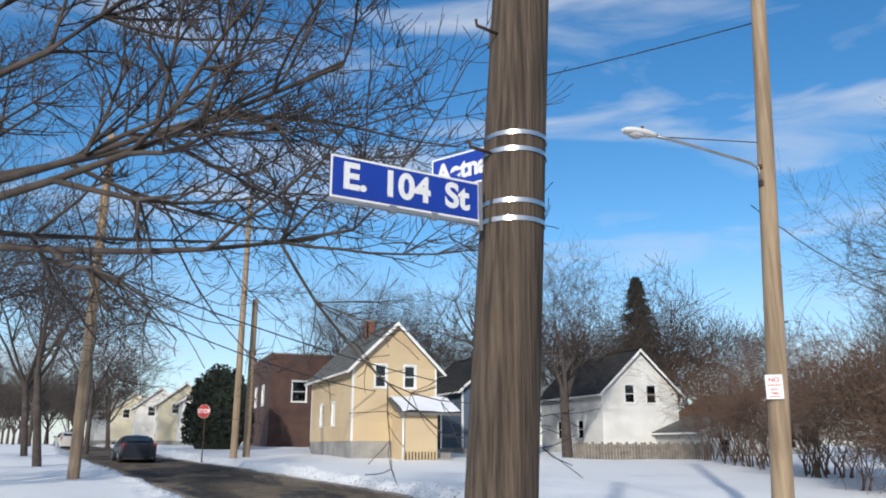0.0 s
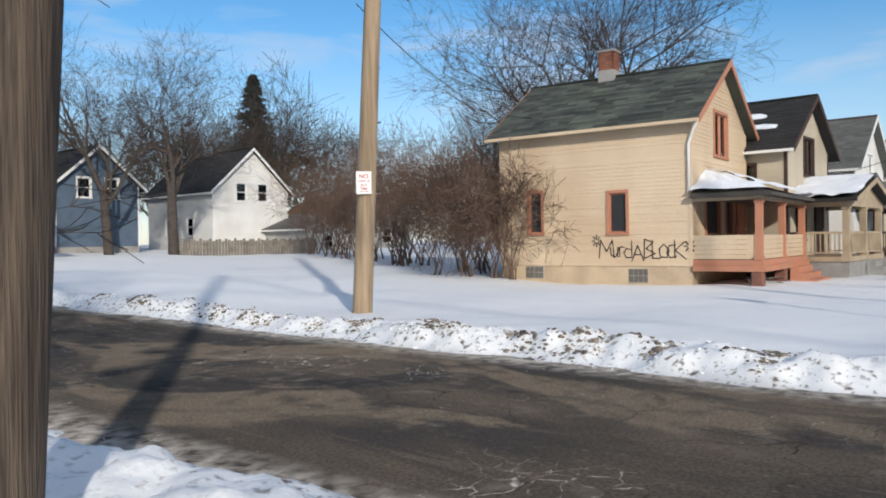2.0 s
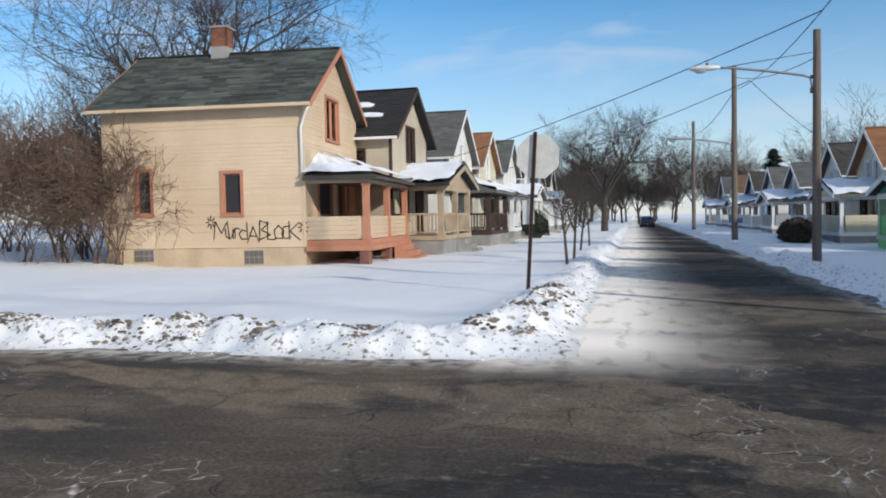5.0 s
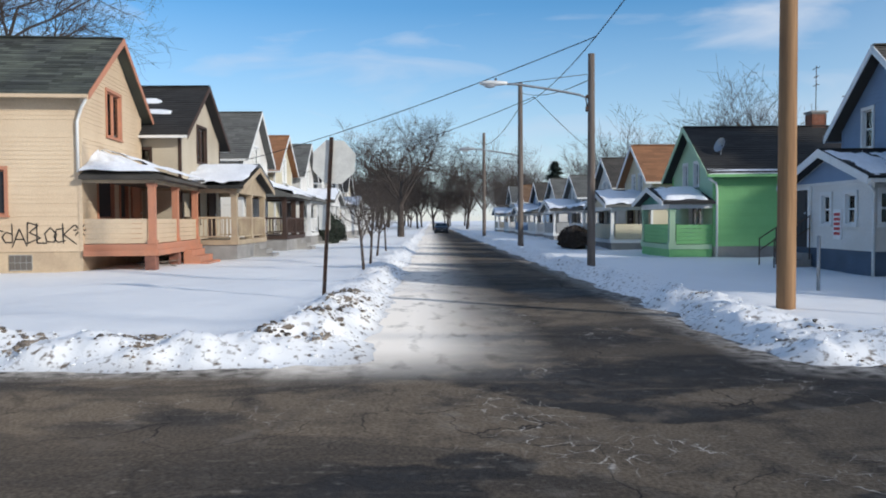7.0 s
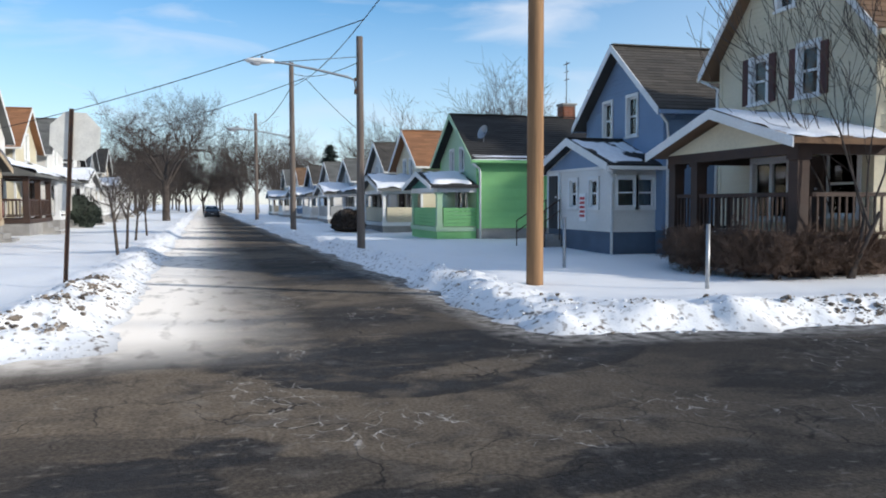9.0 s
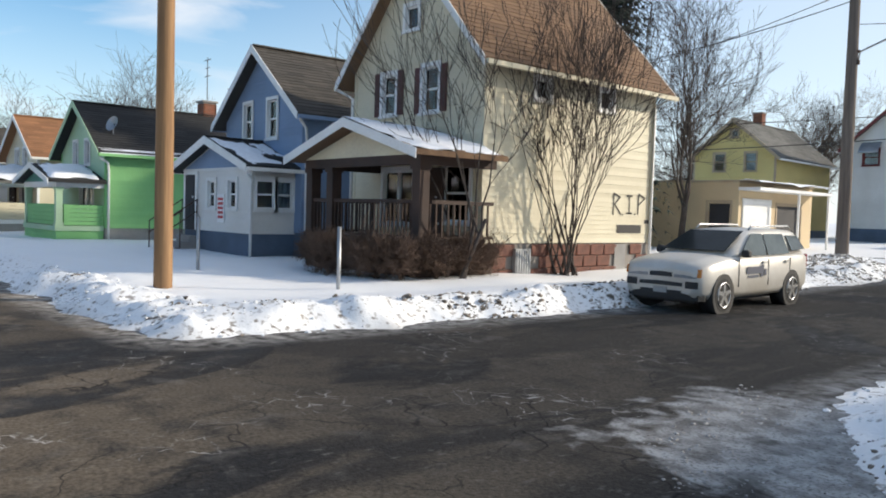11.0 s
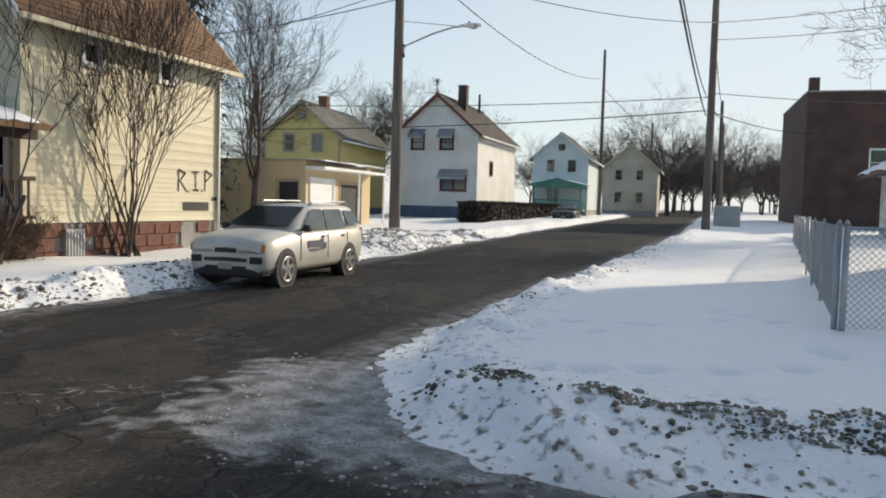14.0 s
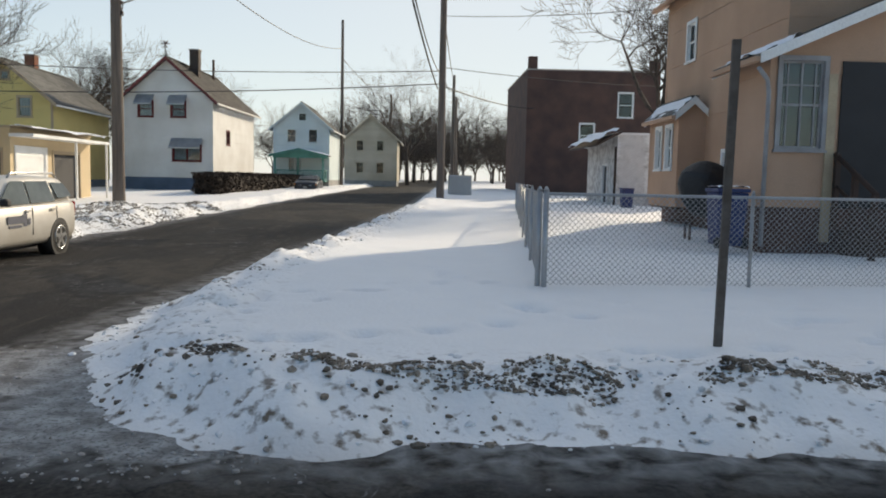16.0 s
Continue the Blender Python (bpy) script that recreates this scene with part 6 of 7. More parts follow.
        for s in range(5):
            p = Vector((0, 0, z)) + d * ln * (0.3 + 0.7 * s / 4)
            w = 0.30 * (1.1 - s / 5) * rnd.uniform(0.7, 1.3)
            b = len(verts)
            drop = Vector((0, 0, -0.16 * rnd.uniform(0.5, 1.5)))
            verts += [tuple(p - side * w), tuple(p + side * w), tuple(p + d * 0.34 * rnd.uniform(0.6, 1.2) + drop), tuple(p + drop * 1.3)]
            fcs += [(b, b + 1, b + 2), (b, b + 3, b + 1)]
    part("crown", raw("crown", verts, fcs, NEEDLES, False), None, t)
    return t


conifer(pose(44.5, 62.0, 0.7), 1, 17.2, 5.4, "tall dark spruce behind the white house")
conifer(pose(70.0, 32.0, 0.3), 2, 15.0, 2.8, "dark spruce behind the row of houses")
conifer(pose(99.3, -15.7, 0.3), 3, 8.8, 4.0, "broad dark spruce above the far roofs")
bare_tree(pose(17.9, -30.0, 0.2), 57, 8.4, 0.14, "leafless tree beside the beige garage", 4, 0.30, split=(4, 5), spread=0.8, crown_angle=(20, 45), rise=0.2)
conifer(pose(20.9, -28.0, 0.2), 4, 18.0, 3.8, "dark spruce behind the cream house")


def leafy_lump(name, m, sx, sy, sz, mat, label, seed, n=2600, box_like=False, category="bush", leaf=0.09):
    """A clipped evergreen or thick hedge: many small leaf blades filling a rounded body."""
    t = thing(name, m, label, category)
    rnd = random.Random(seed)
    verts, fcs = [], []
    for i in range(n):
        if box_like:
            p = Vector((rnd.uniform(-1, 1), rnd.uniform(-1, 1), rnd.uniform(0, 1)))
            k = rnd.randrange(3)
            if k == 0:
                p.z = rnd.uniform(0.93, 1.04)
            elif k == 1:
                p.y = rnd.choice((-1, 1)) * rnd.uniform(0.9, 1.05)
            else:
                p.x = rnd.choice((-1, 1)) * rnd.uniform(0.96, 1.02)
            p = Vector((p.x * sx, p.y * sy, p.z * sz))
        else:
            a, b = rnd.uniform(0, 6.283), math.acos(rnd.uniform(-0.3, 1))
            r = rnd.uniform(0.78, 1.05)
            p = Vector((sx * r * math.sin(b) * math.cos(a), sy * r * math.sin(b) * math.sin(a), sz * (0.3 + 0.7 * r * math.cos(b))))
        d, e = (Vector((rnd.gauss(0, 1), rnd.gauss(0, 1), rnd.gauss(0, 1))).normalized() * leaf * rnd.uniform(0.6, 1.5) for _ in range(2))
        b = len(verts)
        verts += [tuple(p - d), tuple(p + e * 0.5), tuple(p + d), tuple(p - e * 0.5)]
        fcs.append((b, b + 1, b + 2, b + 3))
    part("leaves", raw("leaves", verts, fcs, mat, False), None, t)
    bm = bmesh.new()
    if box_like:
        box(bm, -sx * 0.95, sx * 0.95, -sy * 0.88, sy * 0.88, -0.3, sz * 0.92)
        bmesh.ops.bevel(bm, geom=bm.edges[:], offset=0.08, segments=2, affect="EDGES")
    else:
        bmesh.ops.create_icosphere(bm, subdivisions=3, radius=1, matrix=Matrix.LocRotScale((0, 0, sz * 0.4), None, (sx * 0.85, sy * 0.85, sz * 0.55)))
        for v in bm.verts:
            v.co += Vector((noise.noise(v.co * 1.3), noise.noise(v.co * 1.3 + Vector((5, 0, 0))), noise.noise(v.co * 1.3 + Vector((0, 9, 0))))) * 0.25
    part("inner_mass", bm, mat, t)
    return t


leafy_lump("hedge", pose(12.0, -59.5, 0.35, 0, 0, -1), 0.7, 14.5, 1.3, HEDGE, "long clipped brown hedge beside the pavement", 5, 16000, True, "hedge", 0.11)
leafy_lump("evergreen_bush", pose(6.3, 62.0, 1.4), 2.5, 2.2, 6.4, EVERGREEN, "tall rounded dark evergreen by the brick building", 6, 4200, False, "evergreen", 0.2)
leafy_lump("evergreen_bush", pose(50.3, 6.6, 0.3), 0.8, 1.2, 1.9, EVERGREEN, "dark clipped bush before a porch", 7, 1800)
leafy_lump("evergreen_bush", pose(40.5, -7.4, 0.3), 2.0, 0.8, 1.05, HEDGE, "low brown rounded bush before a porch", 8, 1800)


# ---- vehicles ----
CAR_SILVER = material("dusty_silver_paint", (0.62, 0.60, 0.56), 0.36, (0.50, 0.47, 0.42), 0.8, 60, 0.02, metal=0.15)
CAR_DARK = material("dark_blue_car_paint", (0.02, 0.026, 0.04), 0.3, (0.03, 0.034, 0.045), 0.8, 60, 0.02, metal=0.3)
RUBBER = material("black_tyre_rubber", (0.02, 0.02, 0.02), 0.85)
BLACK_PLASTIC = material("dark_grey_plastic", (0.025, 0.025, 0.026), 0.6)
ALLOY = material("silver_alloy", (0.55, 0.55, 0.55), 0.35, (0.4, 0.4, 0.4), 0.2, 40, 0.02, metal=0.9)
CHROME_LENS = material("clear_lamp_lens", (0.30, 0.32, 0.34), 0.08, (0.16, 0.17, 0.19), 0.2, 40, 0.0)
AMBER = material("amber_lens", (0.65, 0.22, 0.03), 0.25)
TAIL_RED = material("red_tail_lens", (0.35, 0.02, 0.02), 0.25)
DOOR_MARK = material("dark_blue_grey_decal", (0.10, 0.11, 0.15), 0.5)


def loft(bm, stations, close=True):
    """stations: (x, [(y, z), ...]) half sections from sill to centre line; mirrored into one skin."""
    rings = []
    for x, half in stations:
        ring = [bm.verts.new((x, y, z)) for y, z in half] + [bm.verts.new((x, -y, z)) for y, z in reversed(half)]
        rings.append(ring)
    n = len(rings[0])
    for a, b in zip(rings, rings[1:]):
        for k in range(n):
            bm.faces.new((a[k], b[k], b[(k + 1) % n], a[(k + 1) % n])).smooth = True
    if close:
        bm.faces.new(rings[0]), bm.faces.new(rings[-1][::-1])


def car(name, m, paint, label, tall=True, category="car"):
    c = thing(name, m, label, category, "parked cars")
    H, belt, hood = (1.57, 1.04, 0.98) if tall else (1.36, 0.92, 0.86)
    low = 0.32 if tall else 0.22
    bm = bmesh.new()
    S = lambda x, w, zt, zb, crown=0.03: (x, [(w * 0.9, zb), (w * 0.985, zb + 0.12), (w, (zb + zt) / 2), (w * 0.985, zt - 0.075), (w * 0.93, zt - 0.006), (w * 0.5, zt + crown), (0.0001, zt + crown * 1.3)])
    loft(bm, [S(2.31, 0.70, hood - 0.20, low + 0.06, 0.01), S(2.27, 0.79, hood - 0.13, low + 0.0, 0.02), S(2.12, 0.86, hood - 0.085, low - 0.04, 0.035), S(1.7, 0.90, hood - 0.02, low - 0.05, 0.045), S(1.2, 0.91, hood + 0.05, low - 0.05, 0.04), S(0.9, 0.91, belt + 0.0, low - 0.05), S(-0.6, 0.915, belt + 0.02, low - 0.05), S(-1.8, 0.91, belt + 0.04, low - 0.04), S(-2.18, 0.87, belt + 0.02, low), S(-2.28, 0.80, belt - 0.05, low + 0.06)])
    part("body", bm, paint, c)
    fr, rr = (0.10, -1.95) if tall else (-0.1, -1.1)
    C = lambda x, wb, wt, zt: (x, [(wb, belt - 0.02), (wb - (wb - wt) * 0.5, belt + (zt - belt) * 0.5), (wt, zt - 0.06), (wt * 0.92, zt), (wt * 0.4, zt + 0.025), (0.0001, zt + 0.03)])
    bm = bmesh.new()
    if tall:
        loft(bm, [C(1.02, 0.80, 0.79, belt + 0.02), C(0.6, 0.85, 0.76, belt + 0.20), C(fr, 0.86, 0.70, H - 0.04), C(-0.6, 0.865, 0.69, H), C(-1.6, 0.86, 0.68, H - 0.01), C(rr, 0.83, 0.66, H - 0.06), C(-2.24, 0.78, 0.70, belt + 0.08)])
    else:
        loft(bm, [C(1.0, 0.78, 0.77, belt + 0.02), C(0.4, 0.84, 0.72, belt + 0.28), C(fr, 0.85, 0.66, H - 0.03), C(-0.6, 0.85, 0.65, H), C(rr, 0.83, 0.64, H - 0.05), C(-1.9, 0.78, 0.74, belt + 0.04)])
    cabin = part("cabin", bm, paint, c)

    def pane(nm, pts, off, mat=DARK_GLASS, lab=""):
        bm2 = bmesh.new()
        a, o = [Vector(p) for p in pts], Vector(off)
        va, vb = [bm2.verts.new(p + o) for p in a], [bm2.verts.new(p + o * 0.75) for p in a]
        bm2.faces.new(va), bm2.faces.new(vb[::-1])
        for k in range(len(a)):
            bm2.faces.new((va[k], vb[k], vb[(k + 1) % len(a)], va[(k + 1) % len(a)]))
        return part(nm, bm2, mat, cabin, lab)

    GL = CAR_GLASS
    pane("windscreen", [(0.98, -0.70, belt + 0.06), (0.98, 0.70, belt + 0.06), (fr + 0.06, 0.60, H - 0.09), (fr + 0.06, -0.60, H - 0.09)], (0.07, 0, 0.055), GL)
    back = -2.26 if tall else -1.85
    pane("rear_window", [(back, -0.62, belt + 0.12), (back, 0.62, belt + 0.12), (rr - 0.05, 0.56, H - 0.12), (rr - 0.05, -0.56, H - 0.12)], (-0.05, 0, 0.03), GL)
    runs = [((0.74, belt + 0.02), (-0.28, belt + 0.02), (-0.28, H - 0.085), (0.14, H - 0.085)), ((-0.35, belt + 0.02), (-1.24, belt + 0.04), (-1.16, H - 0.085), (-0.35, H - 0.085))]
    runs += [((-1.36, belt + 0.10), (-2.0, belt + 0.13), (-1.86, H - 0.13), (-1.30, H - 0.11))] if tall else []
    for side in (-1, 1):
        for r in runs:
            pane("side_window", [(x, side * (0.855 if z < belt + 0.2 else (0.715 if tall else 0.68)), z) for x, z in r], (0, side * 0.022, 0.004), SIDE_GLASS)
    R = 0.318 if tall else 0.31
    for x in (1.36, -1.35):
        for side in (-1, 1):
            bm = bmesh.new()
            tube(bm, [(x, side * 0.60, R), (x, side * 0.918, R)], R + 0.055, 28)
            part("wheel_arch", bm, BLACK_PLASTIC, c)
            bm = bmesh.new()
            tube(bm, [(x, side * 0.70, R), (x, side * 0.72, R), (x, side * 0.90, R), (x, side * 0.925, R)], [R - 0.03, R, R, R - 0.035], 28)
            wheel = part("wheel", bm, RUBBER, c, "black tyre")
            bm = bmesh.new()
            tube(bm, [(x, side * 0.905, R), (x, side * 0.928, R)], R * 0.30, 16)
            for k in range(5):
                a = k * 2 * math.pi / 5 + 0.3
                box(bm, 0.03, R * 0.66, -0.035, 0.035, -0.012, 0.012, m=Matrix.Translation((x, side * 0.924, R)) @ Matrix.Rotation(math.pi / 2, 4, "X") @ Matrix.Rotation(a, 4, "Z"))
            ringa = [(x + R * 0.68 * math.cos(t), side * 0.925, R + R * 0.68 * math.sin(t)) for t in np.linspace(0, 2 * math.pi, 25)]
            tube(bm, ringa, 0.018, 6, caps=False)
            part("rim", bm, ALLOY, wheel, "five-spoke silver rim")
    def wrap(nm, plan, z0, z1, mat, lab="", lean=0.02, depth=0.08):
        """A lens or grille that follows the nose in plan."""
        bm2 = bmesh.new()
        rings = []
        for z, back in ((z0, 0.0), ((z0 + z1) / 2, lean * 0.3), (z1, lean)):
            rings.append([bm2.verts.new((x - back, y, z)) for x, y in plan] + [bm2.verts.new((x - depth - back, y * 0.96, z)) for x, y in plan[::-1]])
        n2 = len(rings[0])
        for r0, r1 in zip(rings, rings[1:]):
            for k in range(n2):
                bm2.faces.new((r0[k], r0[(k + 1) % n2], r1[(k + 1) % n2], r1[k]))
        bm2.faces.new(rings[0][::-1]), bm2.faces.new(rings[-1])
        bmesh.ops.recalc_face_normals(bm2, faces=bm2.faces)
        return part(nm, bm2, mat, c, lab)

    up = hood - 0.98
    wrap("grille", [(2.330, -0.25), (2.336, 0.0), (2.330, 0.25)], 0.665 + up, 0.80 + up, BLACK_PLASTIC, "black slotted grille", 0.045)
    wrap("lower_grille", [(2.325, -0.48), (2.331, 0.0), (2.325, 0.48)], 0.50, 0.58, BLACK_PLASTIC)
    for side in (-1, 1):
        wrap("headlight", [(2.322, side * 0.29), (2.321, side * 0.50), (2.318, side * 0.68), (2.285, side * 0.765)], 0.66 + up, 0.845 + up, CHROME_LENS, "clear headlight lens", 0.06)
        wrap("turn_signal", [(2.287, side * 0.77), (2.265, side * 0.808), (2.225, side * 0.84)], 0.68 + up, 0.83 + up, AMBER, "amber turn signal", 0.04)
        wrap("fog_recess", [(2.322, side * 0.54), (2.319, side * 0.70), (2.275, side * 0.80)], 0.47, 0.60, BLACK_PLASTIC, "", 0.0)
        boxes("tail_light", [(-2.27, -2.16, min(side * 0.66, side * 0.85), max(side * 0.66, side * 0.85), belt - 0.3, belt + 0.02)], TAIL_RED, c, bevel=0.02)
        boxes("door_handle", [(-0.22, -0.05, min(side * 0.915, side * 0.945), max(side * 0.915, side * 0.945), belt - 0.13, belt - 0.09), (-1.15, -0.98, min(side * 0.915, side * 0.945), max(side * 0.915, side * 0.945), belt - 0.13, belt - 0.09)], paint, c)
        boxes("wing_mirror", [(0.62, 0.78, min(side * 0.90, side * 1.06), max(side * 0.90, side * 1.06), belt + 0.0, belt + 0.14)], BLACK_PLASTIC, c, bevel=0.03)
        for x in (0.82, -0.33, -1.25):
            boxes("door_seam", [(x, x + 0.012, min(side * 0.908, side * 0.9185), max(side * 0.908, side * 0.9185), low + 0.15, belt - 0.04)], BLACK_PLASTIC, c)
        if tall:
            bm = bmesh.new()
            tube(bm, [(0.0, side * 0.60, H - 0.01), (-0.12, side * 0.60, H + 0.07), (-1.65, side * 0.60, H + 0.075), (-1.8, side * 0.60, H - 0.01)], 0.022, 8)
            part("roof_rail", bm, ALLOY, c)
    boxes("number_plate", [(2.33, 2.344, -0.15, 0.15, 0.36, 0.47)], GREY, c, "blank pale plate")
    wrap("bumper_skirt", [(2.0, -0.84), (2.19, -0.78), (2.29, -0.64), (2.328, -0.3), (2.33, 0.0), (2.328, 0.3), (2.29, 0.64), (2.19, 0.78), (2.0, 0.84)], low - 0.07, low + 0.10, BLACK_PLASTIC, "black plastic lower bumper", 0.0, 0.2)
    boxes("bumper_skirt", [(-2.24, -2.0, -0.78, 0.78, low - 0.08, low + 0.08)], BLACK_PLASTIC, c, bevel=0.02)
    boxes("underbody", [(-2.0, 1.95, -0.62, 0.62, low - 0.14, low + 0.02)], BLACK_PLASTIC, c)
    if tall:                                            # short overhangs
        for ob in c.children_recursive:
            round_part = ob.name.split(".")[0] in ("wheel", "rim", "wheel_arch")
            for v in ob.data.vertices:
                v.co.y *= 0.88
                v.co.z *= 1.0 if round_part else 0.93
                if v.co.x > 1.71:
                    v.co.x = 1.71 + (v.co.x - 1.71) * 0.60
                elif v.co.x < -1.72:
                    v.co.x = -1.72 + (v.co.x + 1.72) * 0.80
    return c


SIDE_GLASS = material("grey_green_side_glass", (0.10, 0.115, 0.105), 0.06, (0.06, 0.07, 0.065), 0.5, 10, 0.0)
CAR_GLASS = material("dark_car_glass", (0.030, 0.035, 0.036), 0.08, (0.024, 0.028, 0.029), 1.0, 10, 0.0)
CAR_GLASS.node_tree.nodes["Principled BSDF"].inputs["Specular IOR Level"].default_value = 0.06
suv = car("suv", pose(7.95, -14.58, 0.0, 0, 0, 90), CAR_SILVER, "dusty silver sport utility car parked at the snow bank", True, "car")
boxes("door_decal", [(0.02, 0.55, 0.814, 0.816, 0.66, 0.79), (-0.10, 0.02, 0.814, 0.816, 0.60, 0.82), (0.08, 0.50, 0.814, 0.816, 0.59, 0.635), (-0.22, -0.13, 0.814, 0.816, 0.62, 0.74)], DOOR_MARK, suv, "dark blue-grey decal bars")
sedan = car("sedan", pose(0.35, 47.0, 1.05, 0, 0, 96), CAR_DARK, "dark blue saloon car standing on the road", False)
car("sedan", pose(9.4, -64.0, 0.35, 0, 0, 91), CAR_DARK, "dark saloon car parked behind the hedge", False)
car("sedan", pose(-4.3, 72.0, 1.6, 0, 0, 100), CAR_SILVER, "pale car parked far up the street", False)
car("sedan", pose(104.0, -1.3, 0.02, 0, 0, 181), CAR_DARK, "dark saloon car parked far down the street", False)


# ---- more buildings ----
def flat_block(name, x0, x1, y0, y1, z0, z1, mat, label, opens=(), trim=TRIM_WHITE, parapet=0.35, category="building", ends=True):
    """A flat-roofed block. opens: (face, along, sill, width, height, kind)."""
    h = thing(name, pose(x0, y0, z0), label, category)
    W, D, H = x1 - x0, y1 - y0, z1 - z0
    for face, (o, u, n, length) in {"front": ((0, 0, 0), (1, 0, 0), (0, -1, 0), W), "back": ((W, D, 0), (-1, 0, 0), (0, 1, 0), W), "left": ((0, D, 0), (0, -1, 0), (-1, 0, 0), D), "right": ((W, 0, 0), (0, 1, 0), (1, 0, 0), D)}.items():
        mine = [w for w in opens if w[0] == face]
        bm = bmesh.new()
        wall_mesh(bm, o, u, n, length, -0.8, H, None, [(w[1] - w[3] / 2, w[1] + w[3] / 2, w[2], w[2] + w[4]) for w in mine], 0.8, 0.002, 40)
        bmesh.ops.remove_doubles(bm, verts=bm.verts, dist=3e-3)
        part("wall", bm, mat, h)
        for w in mine:
            p = Vector(o) + Vector(u) * w[1] + Vector((0, 0, w[2])) + Vector(n) * 0.004
            window(h, pose(*p, 0, 0, {"front": 0, "back": 180, "left": -90, "right": 90}[face]), w[3], w[4], trim, w[5] if len(w) > 5 else "double")
    boxes("roof", [(0.1, W - 0.1, 0.1, D - 0.1, H - parapet, H - parapet + 0.1)], ROOF_BLACK, h)
    boxes("coping", [(-0.05, W + 0.05, -0.05, 0.2, H, H + 0.1), (-0.05, W + 0.05, D - 0.2, D + 0.05, H, H + 0.1), (-0.05, 0.2, 0.2, D - 0.2, H, H + 0.1), (W - 0.2, W + 0.05, 0.2, D - 0.2, H, H + 0.1)], trim if not ends else CONCRETE, h)
    if ends:
        boxes("chimney_stub", [(0.05, 0.75, D - 0.8, D - 0.1, H + 0.1, H + 1.0)], mat, h)
        boxes("chimney_stub", [(W - 0.8, W - 0.1, D - 0.8, D - 0.1, H + 0.1, H + 1.1)], mat, h)
    return h


flat_block("brick_building", -19.0, -8.1, -80.0, -65.0, 0.45, 10.6, BRICK_RED, "dark red brick building with a flat roof", [("back", 8.1, 6.5, 1.15, 1.95), ("back", 5.0, 4.0, 1.15, 1.9)])
white_garage = flat_block("garage", -13.6, -9.5, -47.0, -40.0, 0.3, 4.0, WHITE_BRICK, "whitewashed brick garage with snowy roof edge", [("right", 4.5, 0.2, 1.0, 2.0, "board")], TRIM_WHITE, 0.2, "garage", False)
bm = bmesh.new()
for za in (3.55, 3.65):
    quad(bm, (3.9, -0.2, za + 0.25), (3.9, 7.2, za + 0.25), (5.2, 7.2, za - 0.45), (5.2, -0.2, za - 0.45))
bmesh.ops.bridge_loops(bm, edges=bm.edges[:])
part("lean_roof", bm, TRIM_BROWN, white_garage, "dark sloping canopy")
bm = bmesh.new()
tube(bm, [(4.16, 6.9, 3.1), (4.16, 6.9, -0.3)], 0.06, 8)
part("downspout", bm, TRIM_BROWN, white_garage, "dark downspout")
snow_patch("snow_cover", white_garage, ((5.2, -0.2, 3.22), (5.2, 7.2, 3.22), (4.0, 7.2, 3.88), (4.0, -0.2, 3.88)), 0.2, 14, 1.3)
beige_garage = flat_block("garage", 16.0, 20.3, -38.4, -31.2, 0.25, 3.2, BEIGE, "low beige garage with snow on its canopy", [("back", 3.45, 0.1, 1.0, 2.0, "board"), ("left", 4.75, 0.05, 2.5, 2.05, "board")], TRIM_TAN, 0.15, "garage", False)
boxes("canopy", [(-0.95, -0.02, 0.1, 7.3, 2.62, 2.74)], TRIM_WHITE, beige_garage)
snow_patch("snow_cover", beige_garage, ((-0.98, 0.05, 2.74), (-0.98, 7.35, 2.74), (-0.03, 7.35, 2.86), (-0.03, 0.05, 2.86)), 0.24, 15, 1.4, 34)
for py in (0.2, 3.4):
    boxes("canopy_post", [(-0.9, -0.82, py, py + 0.08, -0.4, 2.62)], TRIM_WHITE, beige_garage)
roller = boxes("roller_door", [(-0.05, -0.008, 4.3, 6.9, 0.0, 2.3)], TRIM_WHITE, beige_garage, "white panelled garage door")
for k in range(5):
    boxes("door_panel", [(-0.065, -0.05, 4.33, 6.87, 0.05 + k * 0.45, 0.45 + k * 0.45)], TRIM_WHITE, roller)
flat_block("brick_building", 11.0, 20.0, 68.0, 82.0, 1.6, 9.6, BRICK_RED, "dark brick building behind the beige house", [("left", 10.5, 3.8, 1.1, 1.7), ("left", 6.5, 3.8, 1.1, 1.7), ("left", 3.0, 3.8, 1.1, 1.7), ("front", 2.5, 4.0, 1.2, 1.7), ("front", 6.0, 4.0, 1.2, 1.7)])

# orange corner house
orange = house("house", pose(-7.9, -18.4, 0.15, 0, 0, 180), "tall orange rendered house with white eaves", 8.5, 8.8, 0.7, 7.4, 10.0, ORANGE, ROOF_GREY, TRIM_WHITE, BRICK_RED,
               [("left", 8.8 - 6.4, 5.2, 0.7, 1.1), ("left", 8.8 - 3.2, 1.0, 0.5, 1.3), ("left", 8.8 - 1.3, 2.6, 0.6, 1.3)], course=0.9, seed=130, rake=TRIM_WHITE)
bay = house("bay", pose(-7.12, -23.3, 0.75, 0, 0, 180), "orange rendered bay with two narrow windows", 0.76, 2.8, 0.35, 2.85, 3.2, ORANGE, ROOF_GREY, TRIM_WHITE, ORANGE, [("left", 2.8 - 0.8, 1.3, 0.5, 1.2), ("left", 2.8 - 1.8, 1.3, 0.5, 1.2)], over=0.16, course=0.9, seed=131, rake=TRIM_WHITE, category="bay window", foot=0.12)
boxes("bay_floor", [(0.02, 0.74, 0.02, 2.78, 0.10, 0.16)], TRIM_BROWN, bay)
